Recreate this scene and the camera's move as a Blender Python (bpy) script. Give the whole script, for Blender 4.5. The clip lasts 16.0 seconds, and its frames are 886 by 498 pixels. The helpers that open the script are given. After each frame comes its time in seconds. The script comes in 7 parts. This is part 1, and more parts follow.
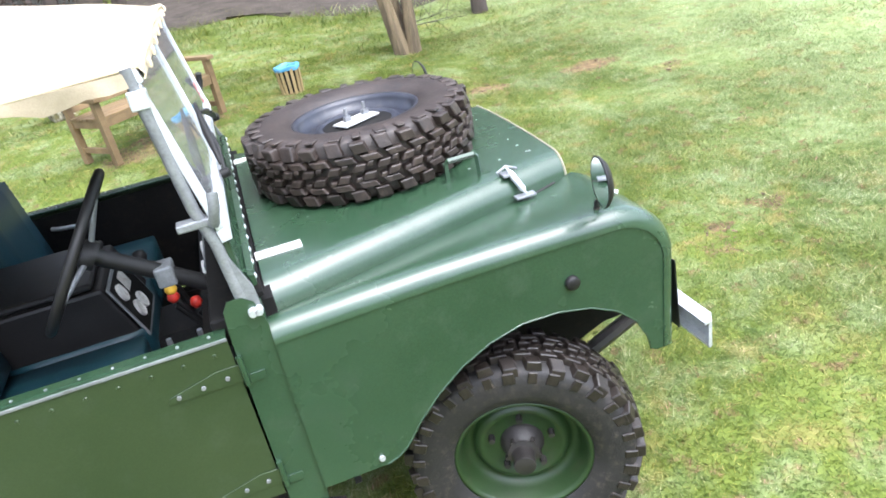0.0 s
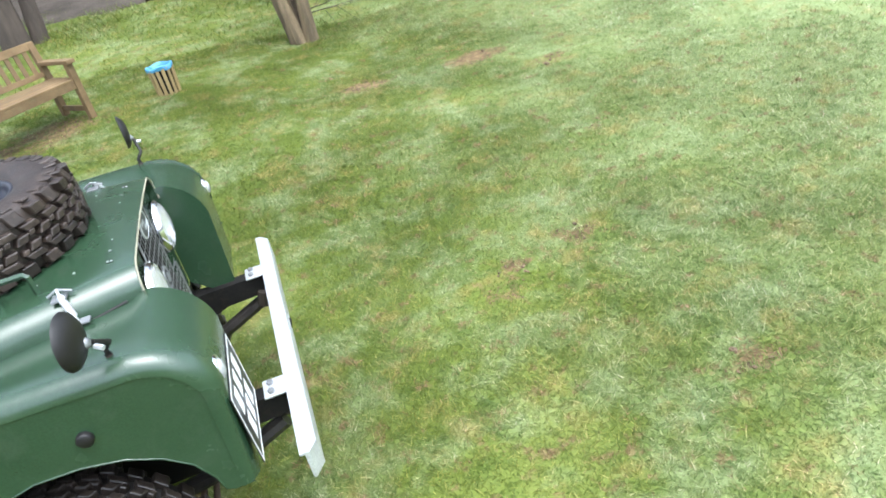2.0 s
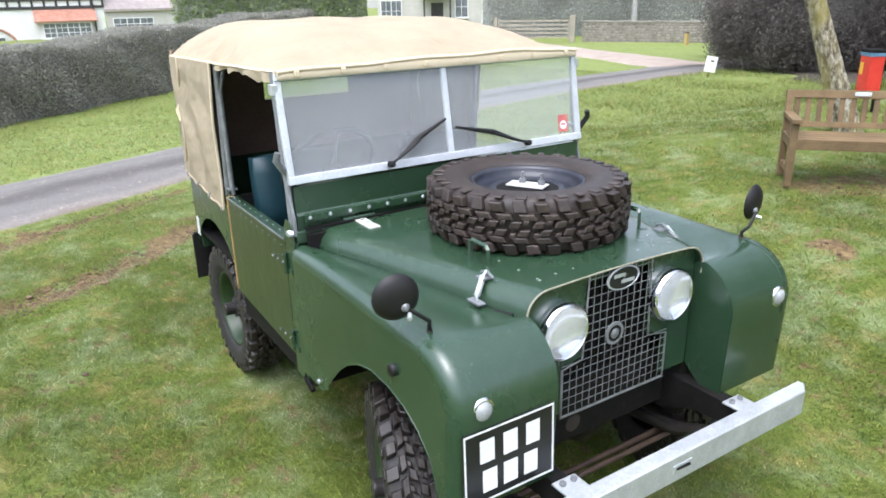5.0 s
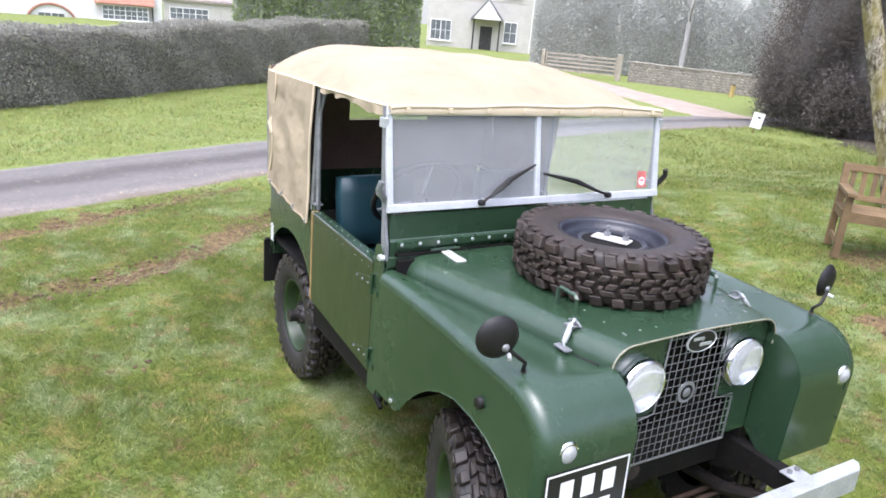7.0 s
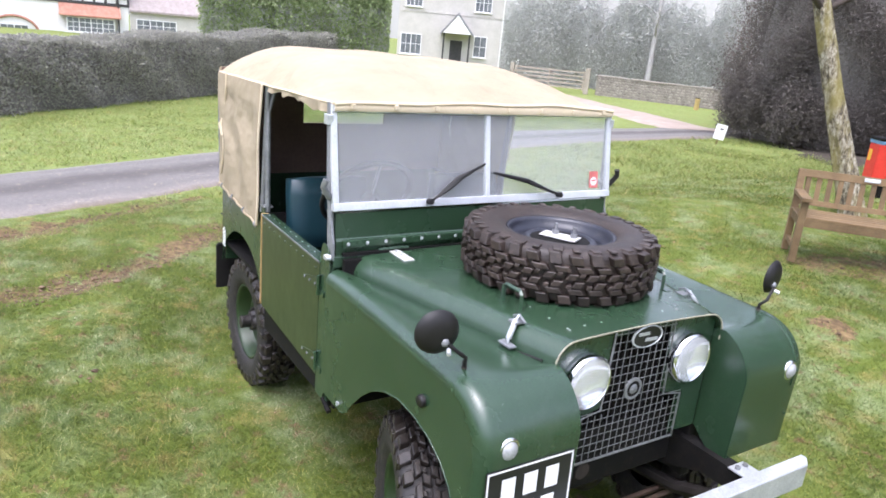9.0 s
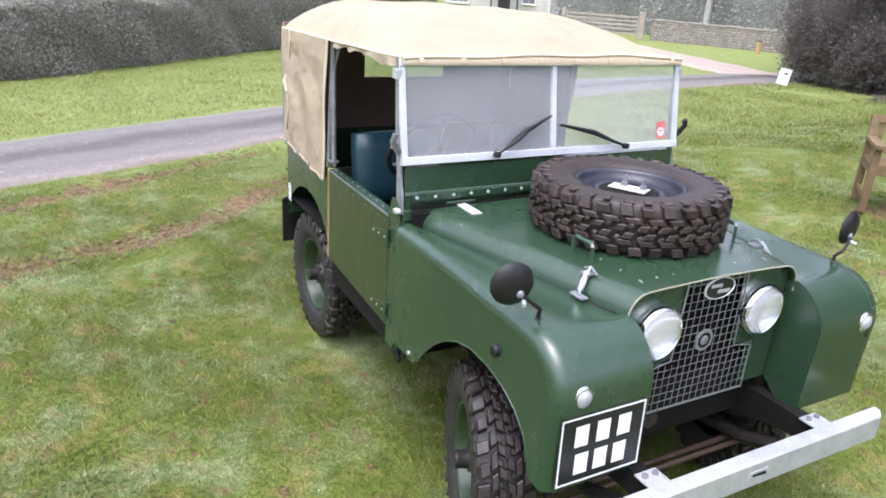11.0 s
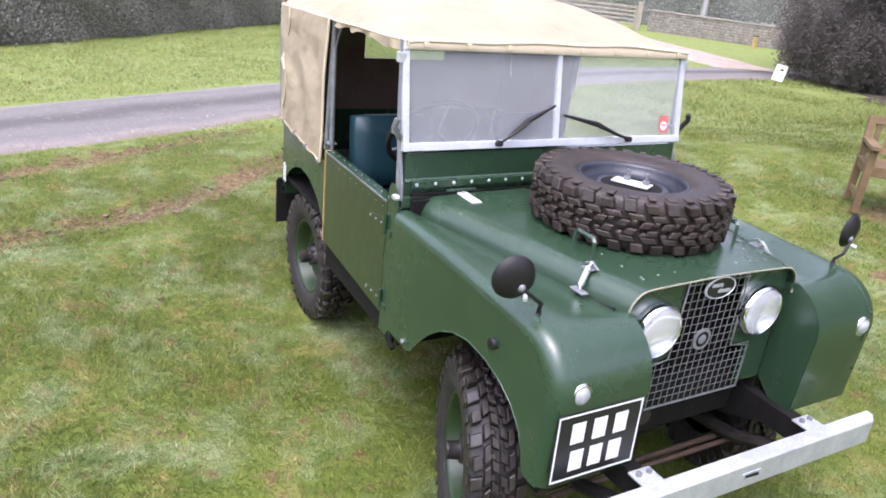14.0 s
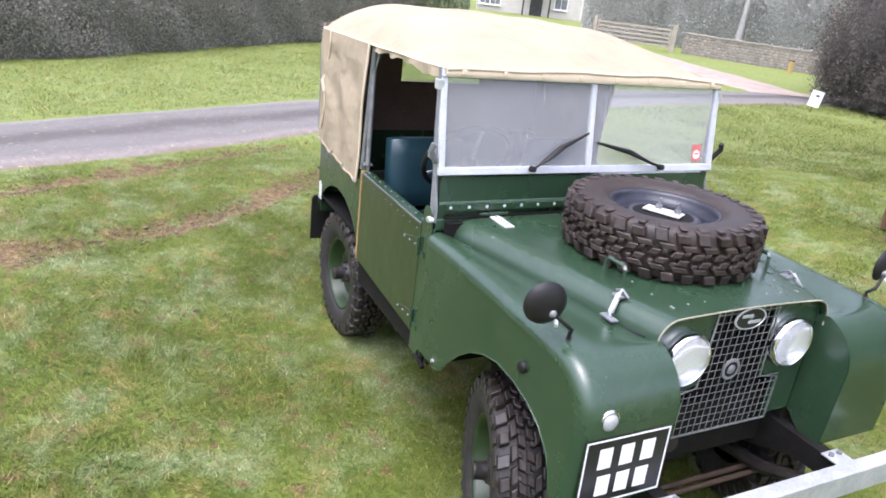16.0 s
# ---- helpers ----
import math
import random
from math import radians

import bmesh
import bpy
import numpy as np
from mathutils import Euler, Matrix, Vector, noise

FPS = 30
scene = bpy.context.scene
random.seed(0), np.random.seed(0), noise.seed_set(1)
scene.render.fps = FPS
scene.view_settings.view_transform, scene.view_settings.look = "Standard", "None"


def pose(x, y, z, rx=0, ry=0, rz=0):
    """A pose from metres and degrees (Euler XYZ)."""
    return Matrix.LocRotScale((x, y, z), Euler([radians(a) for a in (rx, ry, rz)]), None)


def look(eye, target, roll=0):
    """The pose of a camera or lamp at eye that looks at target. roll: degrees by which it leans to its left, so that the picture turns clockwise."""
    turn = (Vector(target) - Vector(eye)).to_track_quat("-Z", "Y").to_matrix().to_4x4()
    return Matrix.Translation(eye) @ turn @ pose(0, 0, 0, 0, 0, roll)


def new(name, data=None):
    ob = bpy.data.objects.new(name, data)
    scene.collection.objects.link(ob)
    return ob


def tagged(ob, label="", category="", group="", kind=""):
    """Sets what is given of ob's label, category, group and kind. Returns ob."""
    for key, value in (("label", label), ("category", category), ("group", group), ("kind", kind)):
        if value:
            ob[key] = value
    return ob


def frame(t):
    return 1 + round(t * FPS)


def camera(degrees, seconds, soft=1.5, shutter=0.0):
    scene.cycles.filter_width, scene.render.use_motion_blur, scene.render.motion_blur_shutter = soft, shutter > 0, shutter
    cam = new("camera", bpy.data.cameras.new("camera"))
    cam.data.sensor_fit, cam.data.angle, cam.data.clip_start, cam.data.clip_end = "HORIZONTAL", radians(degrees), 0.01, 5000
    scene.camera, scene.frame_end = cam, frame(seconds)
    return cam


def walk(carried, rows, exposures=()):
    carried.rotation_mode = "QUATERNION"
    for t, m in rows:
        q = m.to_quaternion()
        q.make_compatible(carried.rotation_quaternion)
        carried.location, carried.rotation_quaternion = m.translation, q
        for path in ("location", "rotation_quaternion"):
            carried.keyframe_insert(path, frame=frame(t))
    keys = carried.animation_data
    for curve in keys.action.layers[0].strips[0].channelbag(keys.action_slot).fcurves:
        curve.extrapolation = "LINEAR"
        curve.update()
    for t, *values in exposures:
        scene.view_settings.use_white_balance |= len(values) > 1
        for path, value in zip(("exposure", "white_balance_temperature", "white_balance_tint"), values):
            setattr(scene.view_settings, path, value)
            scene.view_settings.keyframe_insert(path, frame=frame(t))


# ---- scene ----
SKY, SUN = 0.14, 0.4
EXPOSURES = ((0.0, 2.55, 5800, 12), (0.6, 2.5, 5800, 11), (2.0, 2.2, 5800, 7), (3.0, 1.75, 5850, 3), (3.5, 1.65, 5850, 4), (5.0, 1.8, 5850, 12), (7.3, 1.9, 5850, 19), (11.0, 1.87, 5850, 20), (12.5, 1.8, 5850, 21), (14.0, 1.92, 5850, 25), (16.0, 1.92, 5850, 22))
cam = camera(64.0, 16.0, soft=1.7)
ROWS = [
    (0.00, -0.5118, -2.3136, 1.9531, -13.569, -26.752, -11.675),
    (0.50, -0.2894, -2.1734, 1.9348, -20.456, -31.730, -7.024),
    (1.00, 0.0724, -2.1058, 1.8735, -20.069, -32.462, -14.271),
    (1.50, 0.5157, -2.3035, 1.9441, -17.222, -31.808, -14.224),
    (2.00, 0.8665, -2.2997, 1.9974, -11.333, -30.047, -13.991),
    (2.50, 1.2229, -2.1735, 2.0686, -3.768, -30.372, -15.442),
    (3.00, 1.6227, -2.1015, 2.0277, 13.987, -25.015, -17.299),
    (3.50, 1.7962, -1.9068, 2.0801, 21.312, -24.825, -9.180),
    (4.00, 1.7734, -1.6811, 2.0603, 32.670, -24.313, -5.180),
    (4.50, 1.8580, -1.5583, 2.0237, 50.672, -16.780, -0.960),
    (5.00, 1.8946, -1.6538, 2.0051, 57.626, -19.864, -1.198),
    (5.20, 1.8809, -1.7706, 2.0242, 58.023, -18.631, 1.368),
    (7.30, 1.8424, -1.9398, 2.1115, 58.844, -18.668, 5.607),
    (7.50, 1.8379, -1.9186, 2.0769, 58.177, -19.331, 6.034),
    (8.00, 1.8628, -1.9184, 2.0612, 58.744, -17.416, 5.108),
    (8.50, 1.8619, -1.8704, 2.0735, 57.628, -17.011, 5.331),
    (8.70, 1.8840, -1.8362, 2.0504, 57.032, -17.066, 5.546),
    (10.80, 1.8870, -1.9023, 2.0584, 60.269, -20.044, 3.694),
    (11.00, 1.8752, -1.9218, 2.0584, 60.865, -21.279, 3.789),
    (11.50, 1.8546, -1.9497, 2.0595, 61.388, -23.110, 4.481),
    (12.00, 1.8598, -1.9355, 2.0497, 60.254, -23.725, 5.008),
    (12.50, 1.8484, -1.8624, 2.0224, 57.740, -23.024, 6.504),
    (13.00, 1.8508, -1.8794, 2.0001, 57.661, -24.303, 6.543),
    (13.50, 1.8453, -1.8987, 1.9962, 57.465, -25.676, 6.385),
    (14.00, 1.8177, -1.9374, 2.0602, 59.701, -22.536, 6.270),
    (14.50, 1.8775, -2.0040, 2.1245, 62.966, -20.985, 5.472),
    (15.00, 1.8839, -2.0187, 2.1398, 63.371, -20.729, 5.719),
    (15.50, 1.8939, -2.0177, 2.1414, 64.052, -20.483, 5.845),
    (16.00, 1.8465, -1.9812, 2.0986, 62.203, -21.416, 6.913),
]
walk(cam, [(t, pose(x, y, z, 0, 0, yaw) @ pose(0, 0, 0, 90 + pitch) @ pose(0, 0, 0, 0, 0, roll)) for t, x, y, z, yaw, pitch, roll in ROWS], EXPOSURES)

# ---- world and light ----
world = bpy.data.worlds.new("overcast_sky")
scene.world = world
world.use_nodes = True
wt = world.node_tree
sky = wt.nodes.new("ShaderNodeTexSky")
sky.sky_type = 'NISHITA'
sky.sun_disc = False
sky.sun_elevation = radians(68)
sky.sun_rotation = radians(150)
sky.air_density, sky.dust_density, sky.ozone_density = 1.0, 4.0, 1.0
wt.nodes["Background"].inputs["Strength"].default_value = SKY
cloud = wt.nodes.new("ShaderNodeHueSaturation")          # cloud takes most of the blue out
cloud.inputs["Saturation"].default_value = 0.4
wt.links.new(sky.outputs[0], cloud.inputs["Color"])
wt.links.new(cloud.outputs[0], wt.nodes["Background"].inputs["Color"])
sun = new("sun", bpy.data.lights.new("sun", 'SUN'))
sun.data.energy, sun.data.angle, sun.data.color = SUN, radians(60), (1.0, 0.97, 0.93)
sun.matrix_world = look((3.5, -4.5, 14), (0, 0, 0))


# ---- materials ----
def nodes_of(name):
    m = bpy.data.materials.new(name)
    m.use_nodes = True
    return m, m.node_tree, m.node_tree.nodes["Principled BSDF"]


def ramp(nt, fac, stops):
    r = nt.nodes.new("ShaderNodeValToRGB")
    el = r.color_ramp.elements
    while len(el) < len(stops):
        el.new(0.5)
    for e, (p, c) in zip(el, stops):
        e.position, e.color = p, (*c, 1)
    nt.links.new(fac, r.inputs[0])
    return r.outputs[0]


def noise_of(nt, coord, scale, detail=4.0, rough=0.55, stretch=None):
    n = nt.nodes.new("ShaderNodeTexNoise")
    n.inputs["Scale"].default_value, n.inputs["Detail"].default_value, n.inputs["Roughness"].default_value = scale, detail, rough
    if stretch:
        mp = nt.nodes.new("ShaderNodeMapping")
        mp.inputs["Scale"].default_value = stretch
        nt.links.new(coord, mp.inputs[0])
        coord = mp.outputs[0]
    nt.links.new(coord, n.inputs["Vector"])
    return n.outputs["Fac"]


def mixed(nt, fac, a, b):
    x = nt.nodes.new("ShaderNodeMix")
    x.data_type = 'RGBA'
    for s, v in ((x.inputs[0], fac), (x.inputs[6], a), (x.inputs[7], b)):
        if isinstance(v, (float, int)):
            s.default_value = v
        elif isinstance(v, tuple):
            s.default_value = (*v, 1)
        else:
            nt.links.new(v, s)
    return x.outputs[2]


def surface(name, dark, light, scale=3.0, rough=(0.4, 0.5), metal=0.0, bump=0.0, fine=60.0, grime=None, grime_amount=0.3, coat=0.0, stretch=None, pieces=0.0, islands=0.0, spec=0.5, dent=0.0, dent_scale=4.0):
    """A surface that varies at two scales: broad patches from dark to light and a fine grain, with grime where wanted."""
    m, nt, b = nodes_of(name)
    co = nt.nodes.new("ShaderNodeTexCoord").outputs["Object"]
    broad = noise_of(nt, co, scale, 5, 0.6, stretch)
    grain = noise_of(nt, co, fine, 3, 0.6, stretch)
    col = ramp(nt, broad, ((0.3, dark), (0.7, light)))
    spot = ramp(nt, grain, ((0.3, (0.78,) * 3), (0.7, (1.15,) * 3)))
    mul = nt.nodes.new("ShaderNodeMix")
    mul.data_type, mul.blend_type = 'RGBA', 'MULTIPLY'
    mul.inputs[0].default_value = 0.6
    nt.links.new(col, mul.inputs[6]), nt.links.new(spot, mul.inputs[7])
    col = mul.outputs[2]
    if grime:
        g = ramp(nt, noise_of(nt, co, scale * 4.3, 6, 0.7), ((0.52, (0, 0, 0)), (0.7, (grime_amount,) * 3)))
        col = mixed(nt, g, col, grime)
    if pieces or islands:
        hue = nt.nodes.new("ShaderNodeHueSaturation")
        src = nt.nodes.new("ShaderNodeObjectInfo").outputs["Random"] if pieces else nt.nodes.new("ShaderNodeNewGeometry").outputs["Random Per Island"]
        rg = nt.nodes.new("ShaderNodeMapRange")
        rg.inputs[3].default_value, rg.inputs[4].default_value = 1 - (pieces or islands), 1 + (pieces or islands)
        nt.links.new(src, rg.inputs[0]), nt.links.new(rg.outputs[0], hue.inputs["Value"]), nt.links.new(col, hue.inputs["Color"])
        col = hue.outputs[0]
    nt.links.new(col, b.inputs["Base Color"])
    rr = nt.nodes.new("ShaderNodeMapRange")
    rr.inputs[3].default_value, rr.inputs[4].default_value = rough
    nt.links.new(grain if fine < 40 else broad, rr.inputs[0]), nt.links.new(rr.outputs[0], b.inputs["Roughness"])
    b.inputs["Metallic"].default_value = metal
    b.inputs["Coat Weight"].default_value = coat
    b.inputs["Coat Roughness"].default_value = 0.26
    b.inputs["Specular IOR Level"].default_value = spec
    if dent:
        dn = nt.nodes.new("ShaderNodeBump")
        dn.inputs["Strength"].default_value, dn.inputs["Distance"].default_value = 1.0, dent
        nt.links.new(noise_of(nt, co, dent_scale, 2, 0.5), dn.inputs["Height"]), nt.links.new(dn.outputs[0], b.inputs["Normal"])
    if bump:
        bp = nt.nodes.new("ShaderNodeBump")
        if dent:
            nt.links.new(dn.outputs[0], bp.inputs["Normal"])
        bp.inputs["Strength"].default_value, bp.inputs["Distance"].default_value = 1.0, bump
        nt.links.new(grain, bp.inputs["Height"]), nt.links.new(bp.outputs[0], b.inputs["Normal"])
    return m


def see_through(nt, p, colour, amount):
    """Thin leaf: part of the light goes through it."""
    nt.links.new(colour, p.inputs["Base Color"])
    tr = nt.nodes.new("ShaderNodeBsdfTranslucent")
    mx = nt.nodes.new("ShaderNodeMixShader")
    mx.inputs[0].default_value = amount
    nt.links.new(colour, tr.inputs[0])
    nt.links.new(p.outputs[0], mx.inputs[1]), nt.links.new(tr.outputs[0], mx.inputs[2])
    nt.links.new(mx.outputs[0], nt.nodes["Material Output"].inputs[0])


def pane_glass(name, film, tint=(0.9, 0.93, 0.92), veil_colour=(0.68, 0.68, 0.69)):
    """Thin glass: clear, with a mirror's gloss at grazing angles and a pale film: dried mist on panes, painted sky
    glare on lamps.
    """
    m, nt, b = nodes_of(name)
    out = nt.nodes["Material Output"]
    nt.nodes.remove(b)
    clear, gloss, pale_film = (nt.nodes.new("ShaderNodeBsdf" + k) for k in ("Transparent", "Glossy", "Diffuse"))
    clear.inputs[0].default_value = (*tint, 1)
    gloss.inputs["Roughness"].default_value = 0.02
    pale_film.inputs[0].default_value = (*veil_colour, 1)
    co = nt.nodes.new("ShaderNodeTexCoord").outputs["Object"]
    veil = nt.nodes.new("ShaderNodeMapRange")
    veil.inputs[3].default_value, veil.inputs[4].default_value = film * 0.7, film * 1.3
    nt.links.new(noise_of(nt, co, 5.0, 6, 0.65), veil.inputs[0])
    one, two = nt.nodes.new("ShaderNodeMixShader"), nt.nodes.new("ShaderNodeMixShader")
    lw = nt.nodes.new("ShaderNodeLayerWeight")
    lw.inputs["Blend"].default_value = 0.5
    steep, fr = nt.nodes.new("ShaderNodeMath"), nt.nodes.new("ShaderNodeMath")
    steep.operation, steep.inputs[1].default_value = 'POWER', 4.5
    fr.operation, fr.inputs[1].default_value, fr.inputs[2].default_value = 'MULTIPLY_ADD', 0.9, 0.04
    nt.links.new(lw.outputs["Facing"], steep.inputs[0]), nt.links.new(steep.outputs[0], fr.inputs[0])
    nt.links.new(veil.outputs[0], one.inputs[0]), nt.links.new(clear.outputs[0], one.inputs[1]), nt.links.new(pale_film.outputs[0], one.inputs[2])
    nt.links.new(fr.outputs[0], two.inputs[0]), nt.links.new(one.outputs[0], two.inputs[1]), nt.links.new(gloss.outputs[0], two.inputs[2])
    nt.links.new(two.outputs[0], out.inputs[0])
    return m


PAINT = surface("green_paint", (0.0185, 0.045, 0.0215), (0.026, 0.057, 0.0285), 2.5, (0.19, 0.34), fine=180, grime=(0.05, 0.075, 0.05), grime_amount=0.3, bump=0.0001, dent=0.007, dent_scale=5, coat=0.55)
PAINT_DOOR = surface("olive_green_paint", (0.022, 0.038, 0.014), (0.030, 0.047, 0.018), 2.5, (0.28, 0.42), fine=180, grime=(0.05, 0.07, 0.04), grime_amount=0.3, bump=0.0001, dent=0.006, dent_scale=5, coat=0.45)
PAINT_WHEEL = surface("wheel_green_paint", (0.015, 0.034, 0.009), (0.021, 0.045, 0.013), 5, (0.35, 0.5), fine=120, grime=(0.05, 0.04, 0.025), grime_amount=0.4)
RUBBER = surface("muddy_tyre_rubber", (0.012, 0.011, 0.010), (0.024, 0.021, 0.019), 9, (0.5, 0.8), fine=70, grime=(0.11, 0.085, 0.065), grime_amount=0.4, bump=0.002)
TREAD = surface("tread_rubber", (0.011, 0.0085, 0.007), (0.028, 0.021, 0.016), 9, (0.3, 0.55), fine=90, grime=(0.09, 0.07, 0.055), grime_amount=0.35, bump=0.0015, islands=0.12)
SPARE_RUBBER = surface("spare_tyre_rubber", (0.017, 0.011, 0.008), (0.041, 0.028, 0.021), 9, (0.4, 0.65), fine=90, grime=(0.12, 0.085, 0.065), grime_amount=0.4, bump=0.0015, islands=0.2)
BLACK = surface("black_paint", (0.007, 0.007, 0.007), (0.015, 0.014, 0.013), 6, (0.55, 0.75), fine=90, grime=(0.035, 0.026, 0.018), grime_amount=0.35, spec=0.12)
PLASTIC = surface("black_plastic", (0.009, 0.008, 0.008), (0.015, 0.014, 0.013), 6, (0.42, 0.55), fine=120, spec=0.35)
RIM_DARK = surface("dark_blue_rim_paint", (0.016, 0.018, 0.026), (0.028, 0.03, 0.042), 6, (0.3, 0.45), fine=90, grime=(0.1, 0.09, 0.08), grime_amount=0.3)
GALV = surface("galvanised_steel", (0.5, 0.52, 0.53), (0.66, 0.68, 0.68), 14, (0.35, 0.5), metal=0.55, fine=140, grime=(0.35, 0.34, 0.32), grime_amount=0.35, bump=0.0003)
GALV_DULL = surface("dull_galvanised_steel", (0.19, 0.195, 0.2), (0.3, 0.31, 0.315), 14, (0.45, 0.6), metal=0.5, fine=140, grime=(0.12, 0.11, 0.1), grime_amount=0.4, bump=0.0003)
FRAME = surface("windscreen_aluminium", (0.6, 0.62, 0.64), (0.74, 0.76, 0.78), 10, (0.35, 0.5), metal=0.4, fine=140, grime=(0.4, 0.4, 0.4), grime_amount=0.25)
CHROME = surface("chrome", (0.75, 0.76, 0.78), (0.85, 0.86, 0.88), 8, (0.08, 0.16), metal=1.0, fine=100)
CANVAS = surface("beige_canvas", (0.325, 0.267, 0.18), (0.395, 0.33, 0.228), 3.2, (0.8, 0.95), fine=420, bump=0.0006, grime=(0.30, 0.23, 0.15), grime_amount=0.3, spec=0.2, dent=0.03, dent_scale=7)
CANVAS_TRIM = surface("cream_canvas_piping", (0.6, 0.5, 0.34), (0.68, 0.58, 0.42), 8, (0.7, 0.9), fine=300, bump=0.0005, spec=0.2)
VINYL = surface("blue_green_vinyl", (0.008, 0.034, 0.046), (0.014, 0.05, 0.062), 5, (0.35, 0.5), fine=220, bump=0.0004)
BOARD = surface("dark_brown_board", (0.13, 0.085, 0.068), (0.19, 0.13, 0.10), 4, (0.6, 0.8), fine=60, bump=0.0005)
CHAIN_STRIP = surface("tan_door_seal", (0.3, 0.19, 0.07), (0.42, 0.28, 0.11), 10, (0.6, 0.8), fine=150)
EDGING = surface("dull_brass_edging", (0.22, 0.2, 0.14), (0.32, 0.3, 0.22), 10, (0.4, 0.55), fine=120)
GREASE = surface("greasy_black_steel", (0.012, 0.011, 0.010), (0.035, 0.03, 0.027), 14, (0.35, 0.6), fine=70, bump=0.001)
WIRE = surface("dull_wire", (0.2, 0.205, 0.2), (0.33, 0.335, 0.33), 14, (0.4, 0.55), metal=0.5, fine=140, grime=(0.12, 0.1, 0.08), grime_amount=0.5)
WORN_WHITE = surface("worn_white_paint", (0.5, 0.49, 0.46), (0.66, 0.65, 0.62), 12, (0.45, 0.6), fine=90, grime=(0.22, 0.13, 0.07), grime_amount=0.7)
WHITE = surface("white_enamel", (0.72, 0.72, 0.7), (0.82, 0.82, 0.8), 6, (0.4, 0.5), fine=100)
PLATE_BLACK = surface("black_plate_enamel", (0.01, 0.01, 0.01), (0.016, 0.016, 0.016), 6, (0.25, 0.35), fine=100)
RED = surface("red_plastic", (0.55, 0.03, 0.02), (0.66, 0.05, 0.03), 6, (0.35, 0.5), fine=90)
FADED_RED = surface("faded_red_print", (0.5, 0.12, 0.11), (0.58, 0.17, 0.15), 20, (0.4, 0.5), fine=120)
FROSTED = surface("frosted_lamp_glass", (0.26, 0.27, 0.265), (0.38, 0.39, 0.385), 40, (0.12, 0.25), fine=150)
OCHRE = surface("dull_ochre_paint", (0.38, 0.27, 0.09), (0.46, 0.34, 0.13), 6, (0.6, 0.75), fine=60)
YELLOW = surface("yellow_plastic", (0.7, 0.4, 0.03), (0.8, 0.5, 0.05), 6, (0.4, 0.5), fine=90)
RUST = surface("oily_rusty_steel", (0.018, 0.014, 0.011), (0.05, 0.037, 0.028), 12, (0.7, 0.9), fine=80, bump=0.001)
RUSTY_ROD = surface("rusty_brown_rod", (0.03, 0.018, 0.011), (0.065, 0.038, 0.024), 14, (0.6, 0.8), fine=80, bump=0.001)
GLASS = pane_glass("windscreen_glass", 0.18)
VINYL_PANE = pane_glass("clear_vinyl_pane", 0.08)
MIRROR = surface("mirror_silver", (0.8, 0.82, 0.82), (0.86, 0.88, 0.88), 3, (0.02, 0.04), metal=1.0, fine=40)
# the white film stands in for bright sky reflected in the lamps
LENS = pane_glass("headlamp_glass", 0.24, (0.97, 0.98, 0.98), (0.92, 0.92, 0.92))


def part(name, bm, material, parent, label="", smooth=False, solid=0.0, bevel=0.0, segments=2, split=62):
    """Links a bmesh as one mesh object under a thing or a part."""
    me = bpy.data.meshes.new(name)
    bmesh.ops.recalc_face_normals(bm, faces=bm.faces)
    bm.to_mesh(me)
    bm.free()
    me.materials.append(material)
    if smooth:
        me.shade_smooth()
    ob = new(name, me)
    if parent:
        ob.parent = parent
        ob.matrix_parent_inverse = parent.matrix_world.inverted() if parent.type != 'EMPTY' else Matrix()
    if label:
        ob["label"] = label
    if solid:
        md = ob.modifiers.new("solid", 'SOLIDIFY')
        md.thickness, md.offset = abs(solid), (-1 if solid > 0 else 1)
    if bevel:
        md = ob.modifiers.new("bevel", 'BEVEL')
        md.width, md.segments, md.limit_method = bevel, segments, 'ANGLE'
    if smooth and split:
        md = ob.modifiers.new("split", 'EDGE_SPLIT')
        md.split_angle = radians(split)
    return ob


def thing(name, label, category, group="", kind=""):
    return tagged(new(name), label, category, group, kind)


# ---- shape helpers ----
def add_box(bm, x0, x1, y0, y1, z0, z1, m=None):
    vs = [bm.verts.new(Vector((x, y, z)) if m is None else m @ Vector((x, y, z))) for x in (x0, x1) for y in (y0, y1) for z in (z0, z1)]
    for f in ((0, 1, 3, 2), (4, 6, 7, 5), (0, 4, 5, 1), (2, 3, 7, 6), (0, 2, 6, 4), (1, 5, 7, 3)):
        bm.faces.new([vs[i] for i in f])
    return bm


def box(*a, m=None):
    return add_box(bmesh.new(), *a, m=m)


def add_rod(bm, a, b, r, r2=None, n=12, caps=True):
    """A round bar from a to b."""
    a, b = Vector(a), Vector(b)
    q = (b - a).to_track_quat('Z', 'Y')
    rings = []
    for p, rr in ((a, r), (b, r if r2 is None else r2)):
        rings.append([bm.verts.new(p + q @ Vector((rr * math.cos(2 * math.pi * i / n), rr * math.sin(2 * math.pi * i / n), 0))) for i in range(n)])
    for i in range(n):
        bm.faces.new((rings[0][i], rings[0][(i + 1) % n], rings[1][(i + 1) % n], rings[1][i]))
    if caps:
        bm.faces.new(rings[0][::-1]), bm.faces.new(rings[1])
    return bm


def rod(*a, **k):
    return add_rod(bmesh.new(), *a, **k)


